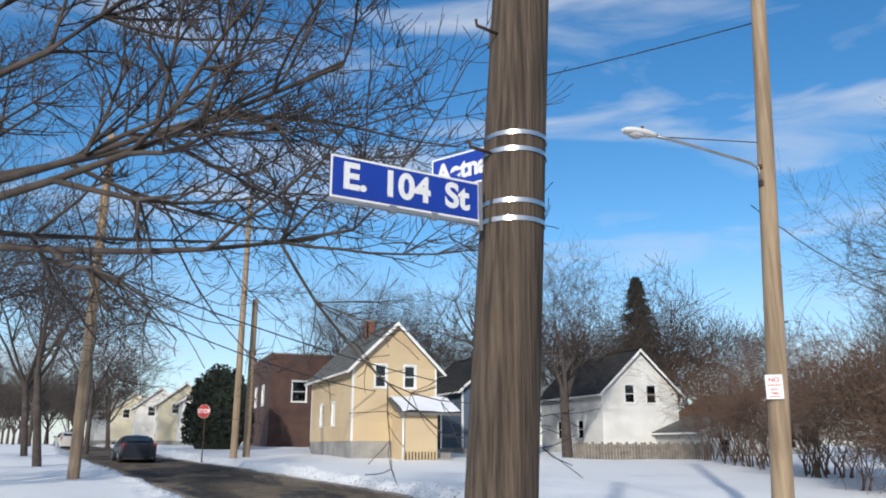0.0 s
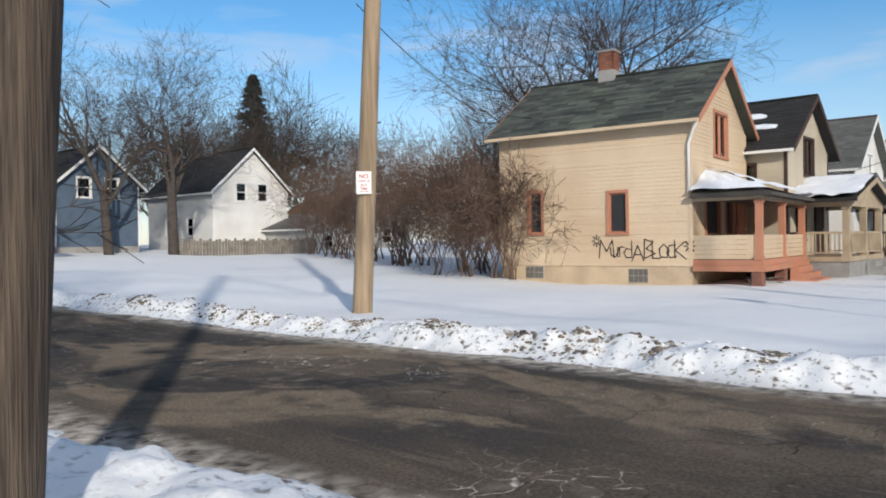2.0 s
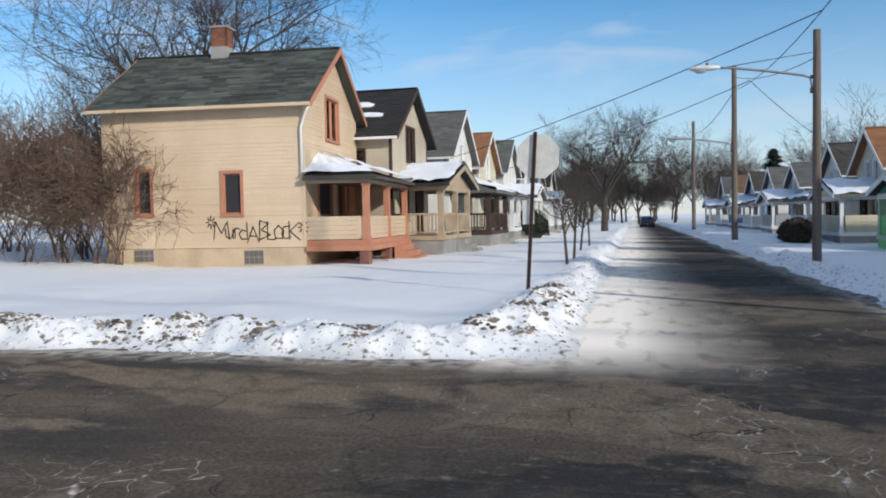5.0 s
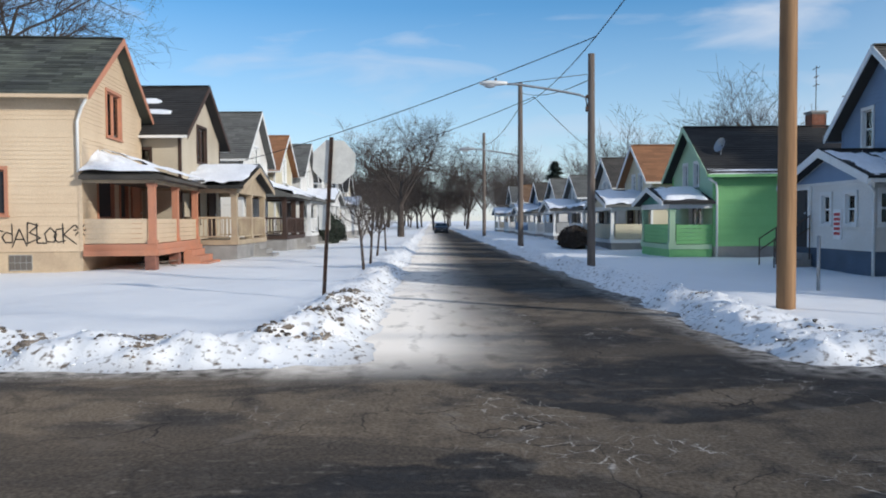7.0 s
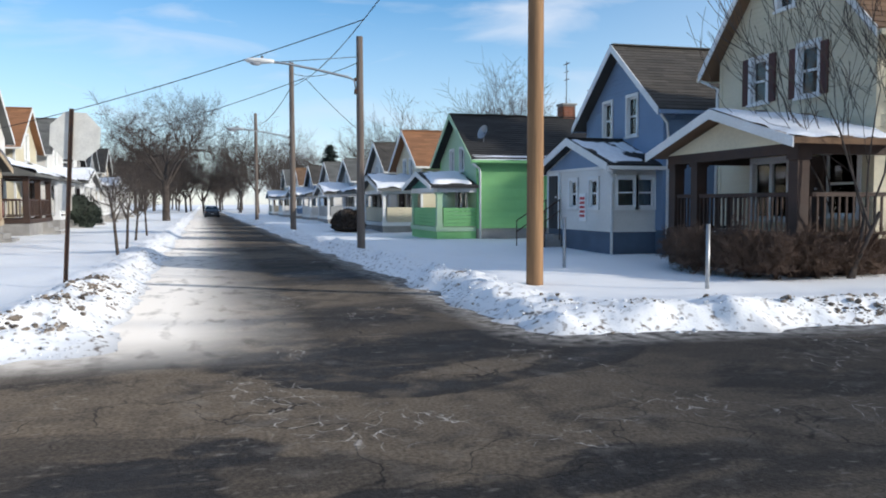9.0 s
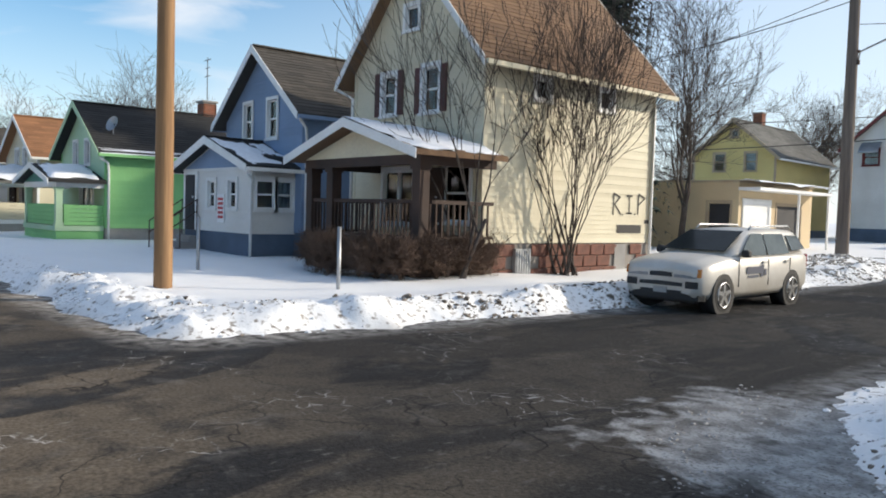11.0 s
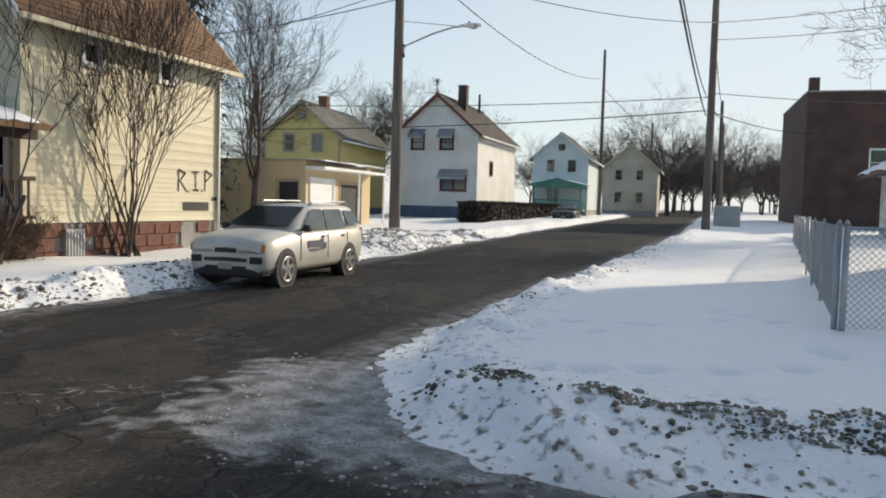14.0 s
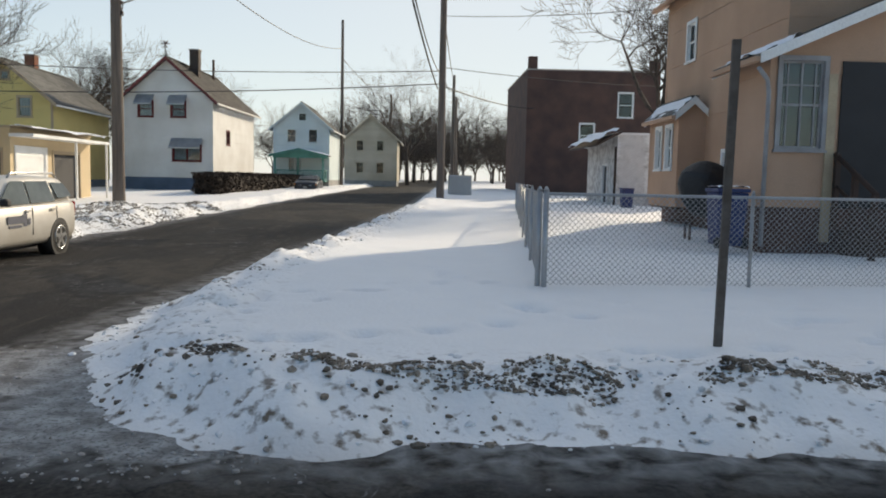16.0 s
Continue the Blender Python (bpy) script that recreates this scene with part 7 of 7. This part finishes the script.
snow_patch("snow_cover", bay, ((-0.15, -0.15, 2.72), (-0.15, 2.9, 2.72), (0.36, 2.9, 3.3), (0.36, -0.15, 3.3)), 0.08, 16, 1.2)
entry = house("porch_room", pose(-6.75, -16.6, 0.15, 0, 0, 180), "orange rendered entry porch with wide window", 7.4, 1.78, 1.0, 4.05, 5.7, ORANGE, ROOF_GREY, TRIM_GREY, BRICK_RED,
              [("front", 0.66, 2.2, 0.86, 1.75, "double")], course=0.9, seed=132, rake=TRIM_WHITE, category="porch")
# flat black panel on the wall, painted dark for the doorway's shade
boxes("door", [(1.45, 2.7, -0.05, -0.006, 1.0, 3.95)], DARK_BOARD, entry, "black panel standing in for the shaded doorway")
boxes("muntin", [(0.36, 0.39, 0.03, 0.06, 2.24, 3.9), (0.64, 0.68, 0.02, 0.06, 2.24, 3.9), (0.93, 0.96, 0.03, 0.06, 2.24, 3.9), (0.24, 1.08, 0.02, 0.06, 3.45, 3.48)], TRIM_GREY, entry, "grey window bars")
# board added behind the glass so that the window reads as unlit
boxes("dark_backing", [(0.1, 1.3, 0.30, 0.34, 1.9, 4.0)], INSIDE, entry)
boxes("corner_post", [(1.18, 1.36, -0.06, -0.006, 0.3, 3.7)], TRIM_TAN, entry)
boxes("stair_rail", [(1.35, 1.45, -1.6, -1.5, -0.3, 1.3), (1.35, 1.45, -0.2, -0.1, 0.6, 2.1), (1.35, 1.45, -0.9, -0.8, 0.1, 1.7)], TRIM_BROWN, entry, "brown timber hand rail posts")
bm = bmesh.new()
tube(bm, [(1.4, -1.6, 1.3), (1.4, -0.05, 2.1)], 0.05, 6)
tube(bm, [(1.4, -1.6, 0.75), (1.4, -0.05, 1.5)], 0.035, 6)
part("hand_rail", bm, TRIM_BROWN, entry)
steps(entry, 1.5, 2.9, -0.02, 4, 0.19, TRIM_BROWN)
bm = bmesh.new()
tube(bm, [(-0.42, -0.42, 3.72), (-0.1, -0.1, 3.55), (-0.05, -0.08, 3.3), (-0.05, -0.08, 0.2)], 0.045, 8)
part("downspout", bm, TRIM_GREY, entry, "grey downspout")
snow_patch("snow_cover", entry, ((-0.38, -0.38, 4.02), (-0.38, 1.6, 4.02), (0.5, 1.6, 4.42), (0.5, -0.38, 4.42)), 0.07, 37, 1.1)


def wheelie_bin(m, mat, label, snow=True):
    b = thing("wheelie_bin", m, label, "bin")
    bm = bmesh.new()
    v = box(bm, -0.27, 0.27, -0.3, 0.3, 0.05, 0.98)
    for q in v[:4]:
        q.co.x *= 0.82
        q.co.y *= 0.8
    part("bin_body", bm, mat, b, bevel=0.02)
    boxes("lid", [(-0.29, 0.29, -0.33, 0.33, 0.985, 1.05)], mat, b, bevel=0.015)
    for x in (-0.24, 0.24):
        bm = bmesh.new()
        tube(bm, [(x - 0.03, 0.26, 0.1), (x + 0.03, 0.26, 0.1)], 0.1, 12)
        part("wheel", bm, RUBBER, b)
    if snow:
        snow_patch("snow_cover", b, ((-0.28, -0.3, 1.05), (0.28, -0.3, 1.05), (0.28, 0.3, 1.05), (-0.28, 0.3, 1.05)), 0.05, 22, 1.3, 12)
    return b


BIN_BLUE = material("blue_plastic", (0.018, 0.035, 0.13), 0.55, (0.014, 0.028, 0.10), 0.3)
wheelie_bin(pose(-6.0, -16.6, 0.3) @ Matrix.Scale(1.15, 4), BIN_BLUE, "dark blue wheeled bin with snow on its lid")
wheelie_bin(pose(-9.4, -37.5, 0.3), BIN_BLUE, "dark blue wheeled bin beside the white garage", False)
wheelie_bin(pose(-4.6, -38.0, 0.3), BLACK_PLASTIC, "black wheeled bin behind the fence")
cover = thing("covered_grill", pose(-6.55, -19.4, 0.25), "garden grill under a black cover", "grill")
bm = bmesh.new()
bmesh.ops.create_icosphere(bm, subdivisions=3, radius=1, matrix=Matrix.LocRotScale((0, 0, 1.35), None, (0.65, 0.5, 0.55)))
for v in bm.verts:
    if v.co.z < 1.1:
        v.co.z = max(0.25, v.co.z * 1.6 - 0.75)
    v.co += Vector((noise.noise(v.co * 3), noise.noise(v.co * 3 + Vector((4, 0, 0))), 0)) * 0.06
part("cover", bm, BLACK_PLASTIC, cover)
for lx in (-0.4, 0.35):
    for ly in (-0.2, 0.15):
        boxes("leg", [(lx, lx + 0.05, ly, ly + 0.05, 0, 0.4)], RUSTY, cover)
brick_mesh = boxes_mesh("brick", [(-0.105, 0.105, -0.006, 0.02, 0.0, 0.062)], WHITE_BRICK)
for course_no in range(47):                             # bricks of the garage's end wall, one by one on the near part
    for k in range(6):
        ob = new("brick", brick_mesh)
        ob.parent = white_garage
        ob.matrix_local = pose(3.95 - k * 0.222 - (course_no % 2) * 0.111, 7.004 + 0.004 * ((course_no * 7 + k * 3) % 3), 0.05 + course_no * 0.078, 0, 0, 180)
cabinet = thing("utility_cabinet", pose(-2.35, -56.0, 0.35), "pale grey steel cabinet beside the pavement", "cabinet")
boxes("cabinet_body", [(-0.8, 0.8, -0.9, 0.9, 0.0, 1.55)], GREY, cabinet, bevel=0.06)
boxes("plinth", [(-0.75, 0.75, -0.85, 0.85, -0.5, 0.0)], CONCRETE, cabinet)
boxes("cabinet_door", [(-0.7, -0.02, 0.9, 0.93, 0.1, 1.4), (0.02, 0.7, 0.9, 0.93, 0.1, 1.4)], GREY, cabinet)

# window awnings on the white house
for wx, wz, ww in ((1.46, 6.15, 1.15), (3.57, 6.15, 1.15), (4.1, 3.4, 2.0)):
    bm = bmesh.new()
    for k in range(8):
        a, b = wx - ww / 2 + k * ww / 8, wx - ww / 2 + (k + 1) * ww / 8
        o = 0.0
        quad(bm, (a, -0.03, wz + 0.25 + o), (b, -0.03, wz + 0.25 + o), (b, -0.62, wz - 0.35 + o), (a, -0.62, wz - 0.35 + o))
        quad(bm, (a, -0.62, wz - 0.35 + o), (b, -0.62, wz - 0.35 + o), (b, -0.62, wz - 0.45 + o), (a, -0.62, wz - 0.45 + o))
    bmesh.ops.remove_doubles(bm, verts=bm.verts, dist=1e-4)
    part("awning", bm, GALVANISED, red_trim, "striped grey metal awning")
bm = bmesh.new()
for k in range(26):
    rnd = random.Random(k)
    yy, ln = 0.4 + k * 0.4, rnd.uniform(0.15, 0.6)
    tube(bm, [(6.1, yy, 5.75), (6.1, yy, 5.75 - ln)], [0.03, 0.003], 5)
part("icicle", bm, SNOW, red_trim, "row of icicles along the gutter")

bm = bmesh.new()
for pa, pb in (((2.89, -0.35, 8.7), (2.89, -0.35, 9.75)), ((2.6, -0.35, 9.55), (3.2, -0.35, 9.55)), ((2.75, -0.35, 9.3), (3.05, -0.35, 9.75)), ((3.05, -0.35, 9.3), (2.75, -0.35, 9.75))):
    tube(bm, [pa, pb], 0.03, 5)
part("finial", bm, TRIM_BROWN, red_trim, "dark iron gable finial")
bm = bmesh.new()
tube(bm, [(3.3, 8.6, 8.0), (3.3, 8.6, 9.9)], 0.09, 8)
part("vent_pipe", bm, RUSTY, red_trim, "thin dark vent pipe")

# beige house entry
entry_b = thing("entry_lean_to", pose(13.4, 40.0, 1.0), "beige boarded entry with snow on its roof", "entry")
boxes("wall", [(0.0, 1.9, 0.0, 1.97, 0.1, 2.7)], BEIGE, entry_b)
bm = bmesh.new()
quad(bm, (-0.35, -0.35, 2.6), (3.1, -0.35, 2.6), (3.1, 1.97, 3.5), (-0.35, 1.97, 3.5))
quad(bm, (-0.35, -0.35, 2.48), (3.1, -0.35, 2.48), (3.1, 1.97, 3.38), (-0.35, 1.97, 3.38))
quad(bm, (-0.35, -0.35, 2.48), (3.1, -0.35, 2.48), (3.1, -0.35, 2.6), (-0.35, -0.35, 2.6))
quad(bm, (-0.35, -0.35, 2.48), (-0.35, 1.97, 3.38), (-0.35, 1.97, 3.5), (-0.35, -0.35, 2.6))
part("roof", bm, ROOF_GREY, entry_b)
snow_patch("snow_cover", entry_b, ((-0.2, -0.35, 2.61), (3.1, -0.35, 2.61), (3.1, 1.95, 3.51), (-0.2, 1.95, 3.51)), 0.12, 31, 1.35)
bm = bmesh.new()
tube(bm, [(-0.05, -0.08, 2.5), (-0.05, -0.08, 0.0)], 0.06, 8)
part("downspout", bm, TRIM_WHITE, entry_b, "white downspout")
plain_door(entry_b, pose(2.4, 1.9, 0.75), 0.8, 1.9, DARK_BOARD, "dark screen door", TRIM_WHITE)
boxes("step", [(1.95, 2.9, 0.6, 1.9, 0.0, 0.55)], CONCRETE, entry_b)
boxes("step", [(1.95, 2.9, 0.2, 0.6, 0.0, 0.28)], CONCRETE, entry_b)
boxes("lattice", [(0.1 + k * 0.18, 0.16 + k * 0.18, -0.03, 0.0, 0.0, 0.6) for k in range(10)], TRIM_BROWN, entry_b)

# far roofs and rows
# siding borrows the dark block blue, so its shade is in the colour
grey_house = house("house", pose(20.6, 49.0, 0.9), "house with shade-darkened blue siding half hidden by bare trees", 5.4, 8.0, 0.9, 4.8, 7.2, FOUND_BLUE, ROOF_BLACK, TRIM_WHITE, CONCRETE, [("front", 1.8, 4.0, 0.8, 1.2), ("front", 3.6, 4.0, 0.8, 1.2)], seed=140)
house("house", pose(44.0, 50.0, 0.6), "low house with a rusty brown roof behind brush", 9.0, 8.0, 0.5, 3.4, 5.6, GREY, ROOF_BROWN, TRIM_WHITE, CONCRETE, [("front", 3.0, 1.2, 1.0, 1.2), ("front", 6.0, 1.2, 1.0, 1.2)], seed=141)
house("house", pose(36.0, 44.0, 0.6), "low grey shed behind the brush", 6.0, 5.0, 0.2, 2.3, 3.4, GREY, ROOF_GREY, GREY, CONCRETE, [("front", 2.0, 0.9, 0.8, 0.9)], seed=142)
NORTH = [(5.5, 90, WHITE, ROOF_MAROON), (3.4, 100, CREAM, ROOF_MAROON), (1.0, 111, WHITE, ROOF_MAROON), (-2.0, 123, CREAM, ROOF_DARK), (-5.5, 137, WHITE, ROOF_MAROON)]
for i, (x, y, sd, rf) in enumerate(NORTH):
    hh = house("house", pose(x, y, 1.75 + i * 0.08, 0, 0, 0), "small pale house far up the street", 6.0, 7.0, 0.7, 5.0, 7.4, sd, rf, TRIM_WHITE, CONCRETE, [("left", 2.0, 1.6, 1.0, 1.3), ("left", 5.0, 1.6, 1.0, 1.3), ("left", 3.5, 3.6, 1.0, 1.2), ("front", 2.0, 3.8, 0.9, 1.2), ("front", 4.0, 3.8, 0.9, 1.2)], seed=150 + i)

# board fence by the trees
fence = thing("board_fence", pose(24.5, 41.5, 0.95, 0, 0, -8), "weathered grey board fence behind the snowy lot", "fence")
for k in range(46):
    boxes("board", [(k * 0.2, k * 0.2 + 0.17, 0, 0.03, -0.4, 1.15 + 0.08 * math.sin(k * 2.3))], BARE_WOOD, fence)
boxes("fence_rail", [(0, 9.2, 0.03, 0.08, 0.85, 0.93)], BARE_WOOD, fence)


# ---- chain-link fence ----
def chain_link(a, b, height, label, cell=0.075, posts=3.0):
    a, b = Vector(a), Vector(b)
    run, f = (b - a).length, thing("chain_link_fence", Matrix.Translation(a) @ Matrix.Rotation(math.atan2(b.y - a.y, b.x - a.x), 4, "Z"), label, "fence")
    verts, fcs = [], []

    def strand(x0, z0, x1, z1, r=0.0034):
        d = Vector((x1 - x0, 0, z1 - z0)).normalized()
        s = Vector((-d.z, 0, d.x)) * r
        y = Vector((0, r, 0))
        base = len(verts)
        for p in (Vector((x0, 0, z0)), Vector((x1, 0, z1))):
            verts.extend([tuple(p + s), tuple(p + y), tuple(p - s - y * 0.6)])
        for k in range(3):
            fcs.append((base + k, base + (k + 1) % 3, base + 3 + (k + 1) % 3, base + 3 + k))

    z0, n = 0.02, int(run / cell)
    for k in range(-int(height / cell), n):
        for sgn in (1, -1):
            xs, xe = k * cell, k * cell + height
            za, zb = (z0, z0 + height) if sgn > 0 else (z0 + height, z0)
            if xs < 0:
                za += (za < zb) * (-xs) - (za > zb) * (-xs)
                xs = 0
            if xe > run:
                zb -= (zb > za) * (xe - run) - (zb < za) * (xe - run)
                xe = run
            if xe - xs > 0.02:
                strand(xs, za, xe, zb)
    tagged(part("wire_mesh", raw("wire_mesh", verts, fcs, GALVANISED), None, f), "galvanised diamond wire mesh", kind="stuff")
    bm = bmesh.new()
    tube(bm, [(0, 0.02, height + 0.02), (run, 0.02, height + 0.02)], 0.02, 8)
    part("top_rail", bm, GALVANISED, f)
    m = max(1, round(run / posts))
    for k in range(m + 1):
        bm = bmesh.new()
        x, r = run * k / m, 0.036 if k == 0 else 0.024
        tube(bm, [(x, 0.03, -0.4), (x, 0.03, height + 0.06)], r, 10)
        tube(bm, [(x, 0.03, height + 0.06), (x, 0.03, height + 0.11)], [r * 1.1, r * 0.3], 10)
        part("fence_post", bm, GALVANISED, f)
    return f


chain_link((-1.32, -10.35, 0.28), (-12.0, -11.3, 0.28), 1.12, "grey chain-link fence along the snowy yard", posts=2.75)
chain_link((-1.28, -10.45, 0.28), (-3.9, -35.0, 0.3), 1.12, "grey chain-link fence along the pavement", 0.1)

# ---- ploughed clods, frozen lumps of dirty snow ----
CLOD = material("dirty_frozen_snow", (0.27, 0.225, 0.18), 0.9, (0.075, 0.06, 0.047), 0.25, 30, 0.6, island=0.5, contrast=(0.40, 0.62))
HEAP = material("grey_brown_frozen_heap", (0.50, 0.47, 0.43), 0.85, (0.24, 0.21, 0.18), 0.15, 40, 0.4, island=0.3)
SLUSH = material("grey_slush", (0.42, 0.41, 0.40), 0.7, (0.20, 0.18, 0.165), 0.1, 40, 0.4, island=0.3)
SNOW_LUMP = material("broken_snow", (0.84, 0.86, 0.89), 0.8, (0.66, 0.66, 0.66), 0.3, 30, 0.5, island=0.1)


def clods(name, count, seed, lo, hi, mat, label, band=(0.15, 1.4), where=None):
    """Broken lumps lying in the ploughed bank."""
    rs = np.random.RandomState(seed)
    ico = bmesh.new()
    bmesh.ops.create_icosphere(ico, subdivisions=1, radius=1)
    base = np.array([v.co[:] for v in ico.verts])
    tri = np.array([[v.index for v in f.verts] for f in ico.faces])
    ico.free()
    V, F, made = [], [], 0
    while made < count:
        x, y = rs.uniform(-6, 16, 4000), rs.uniform(-34, 20, 4000)
        d = kerb_distance(x, y)
        ok = (d > band[0]) & (d < band[1])
        if where is not None:
            ok &= where(x, y)
        x, y = x[ok], y[ok]
        z = np.maximum(snow_height(x, y), slope(y) - 0.006)
        for i in range(len(x)):
            if made >= count:
                break
            s = lo + (hi - lo) * rs.rand() ** 3
            p = base * (1 + rs.uniform(-0.35, 0.35, (len(base), 1))) * s * np.array([rs.uniform(0.8, 1.4), rs.uniform(0.8, 1.4), rs.uniform(0.5, 0.9)])
            V.append(p + np.array([x[i], y[i], z[i] + s * 0.15]))
            F.append(tri + len(base) * made)
            made += 1
    ob = new(name, raw(name, np.concatenate(V).tolist(), np.concatenate(F).tolist(), mat, False))
    return tagged(ob, label, "snow clods", kind="stuff")


away = lambda x, y: ~((x < 4.6) & (y > 1.0))
clods("snow_clods", 3000, 5, 0.008, 0.034, SNOW_LUMP, "broken white snow lumps in the ploughed bank", (0.1, 1.3), away)
clods("dirty_clods", 2600, 6, 0.008, 0.034, CLOD, "dirty grey-brown frozen lumps in the ploughed bank", (0.15, 1.15), lambda x, y: away(x, y) & (vnoise(x, y, 0.55, 36) > 0.60))
clods("dirty_clods", 4600, 7, 0.006, 0.022, CLOD, "dark gritty lumps along the crest of the bank", (0.66, 0.96), lambda x, y: (y < -4.5) & (x < 2.0) & (y > -8) & (vnoise(x, y, 0.30, 33) > 0.36))
clods("slush_crumbs", 700, 9, 0.005, 0.020, SLUSH, "grey icy crumbs dragged over the corner", (-0.7, 0.12), lambda x, y: (y < -4.7) & (y > -7.9) & (x < 4.9) & (x > 0.8) & (vnoise(x, y, 0.3, 34) > 0.35))
clods("road_grit", 260, 8, 0.005, 0.016, SLUSH, "small ice crumbs scattered on the asphalt", (-0.7, 0.0))
clods("dirty_clods", 2200, 10, 0.010, 0.045, CLOD, "dark gritty lumps on the crest of the bank", (0.45, 1.15), lambda x, y: (y > 0.4) & (x > 5) & (vnoise(x, y, 0.5, 35) > 0.56))

clods("dirty_clods", 2400, 11, 0.015, 0.06, HEAP, "grey-brown frozen heap round the lamp pole", (0.1, 2.6), lambda x, y: (x > 8.0) & (y < -21.5) & (y > -33.5) & (vnoise(x, y, 0.8, 37) > 0.42))
clods("dirty_clods", 900, 12, 0.01, 0.05, CLOD, "dark gritty lumps behind the parked car", (0.1, 1.2), lambda x, y: (x > 8.0) & (y < -8.0) & (y > -20) & (vnoise(x, y, 0.5, 38) > 0.5))

# poles far down the street
for x, y, hgt in ((-2.6, -78.0, 11.0), (-3.9, -104.0, 11.5), (5.2, -118.0, 13.0), (-5.4, -134.0, 11.0)):
    pole(pose(x, y, float(slope(y)) + 0.2), hgt, 0.2, 0.14, WOOD_GREY, "grey wooden pole far down the street")
for a, b in (((-0.75, -45, 7.5), (-2.6, -78, 10.5)), ((-2.6, -78, 10.5), (-3.9, -104, 11.2)), ((-0.75, -45, 11.0), (-2.6, -78, 11.3)), ((8.9, -84, 14.0), (5.2, -118, 13.0))):
    wire(a, b, 0.6, 0.03)

# ---- far trees ----
far_a = bare_tree(pose(120.0, 9.0, 0.3), 201, 11.0, 0.22, "leafless tree far off above the roofs", 3, 0.3, split=(5, 7), group="distant trees", least=0.012)
far_b = bare_tree(pose(126.0, -8.5, 0.3), 202, 12.0, 0.22, "leafless tree far off above the roofs", 3, 0.3, split=(5, 7), group="distant trees", least=0.012)
far_c = bare_tree(pose(-14.0, -118.0, 0.6), 203, 9.0, 0.2, "leafless tree far off above the roofs", 3, 0.25, split=(5, 7), group="distant trees", least=0.012, spread=1.1)
rnd = random.Random(77)
SPOTS = [(rnd.uniform(125, 190), rnd.uniform(-9, 9)) for _ in range(9)] + [(rnd.uniform(45, 110), rnd.uniform(24, 40)) for _ in range(12)] + [(rnd.uniform(24, 60), rnd.uniform(56, 95)) for _ in range(22)]
SPOTS += [(rnd.uniform(-34, 22), rnd.uniform(-230, -150)) for _ in range(30)]
SPOTS += [(rnd.uniform(115, 210), rnd.uniform(-26, 30)) for _ in range(34)]
SPOTS += [(rnd.uniform(60, 120), rnd.uniform(-40, -26)) for _ in range(8)] + [(rnd.uniform(-24, 30), rnd.uniform(-190, -125)) for _ in range(30)] + [(rnd.uniform(26, 60), rnd.uniform(-100, -70)) for _ in range(8)] + [(rnd.uniform(-26, 2), rnd.uniform(85, 190)) for _ in range(20)]
for i, (x, y) in enumerate(SPOTS):
    copy_thing((far_a, far_b, far_c)[i % 3], pose(x, y, float(slope(y)) * 0.9, 0, 0, rnd.uniform(0, 360)) @ Matrix.Scale(rnd.uniform(0.75, 1.15), 4))

# ---- red stone footing of the cream house, block by block ----
stone = bmesh.new()
v = box(stone, -0.035, 0.0, 0.0, 0.52, 0.0, 0.27)
bmesh.ops.bevel(stone, geom=stone.edges[:], offset=0.02, segments=1, affect="EDGES")
for q in stone.verts:
    q.co += Vector((noise.noise(q.co * 9) * 0.03, noise.noise(q.co * 7 + Vector((3, 0, 0))) * 0.012, noise.noise(q.co * 7 + Vector((0, 3, 0))) * 0.012))
stone_mesh = finish(stone, "stone_block", RED_STONE)
for course_no in range(3):
    for k in range(13):
        yy = k * 0.54 + (course_no % 2) * 0.27
        if yy + 0.52 > 6.3 or 0.85 < yy + 0.26 < 1.7 or 4.6 < yy + 0.26 < 5.4:
            continue
        ob = new("stone_block", stone_mesh)
        ob.parent = cream
        ob.matrix_local = Matrix.Translation((5.065, yy, -0.02 + course_no * 0.285))
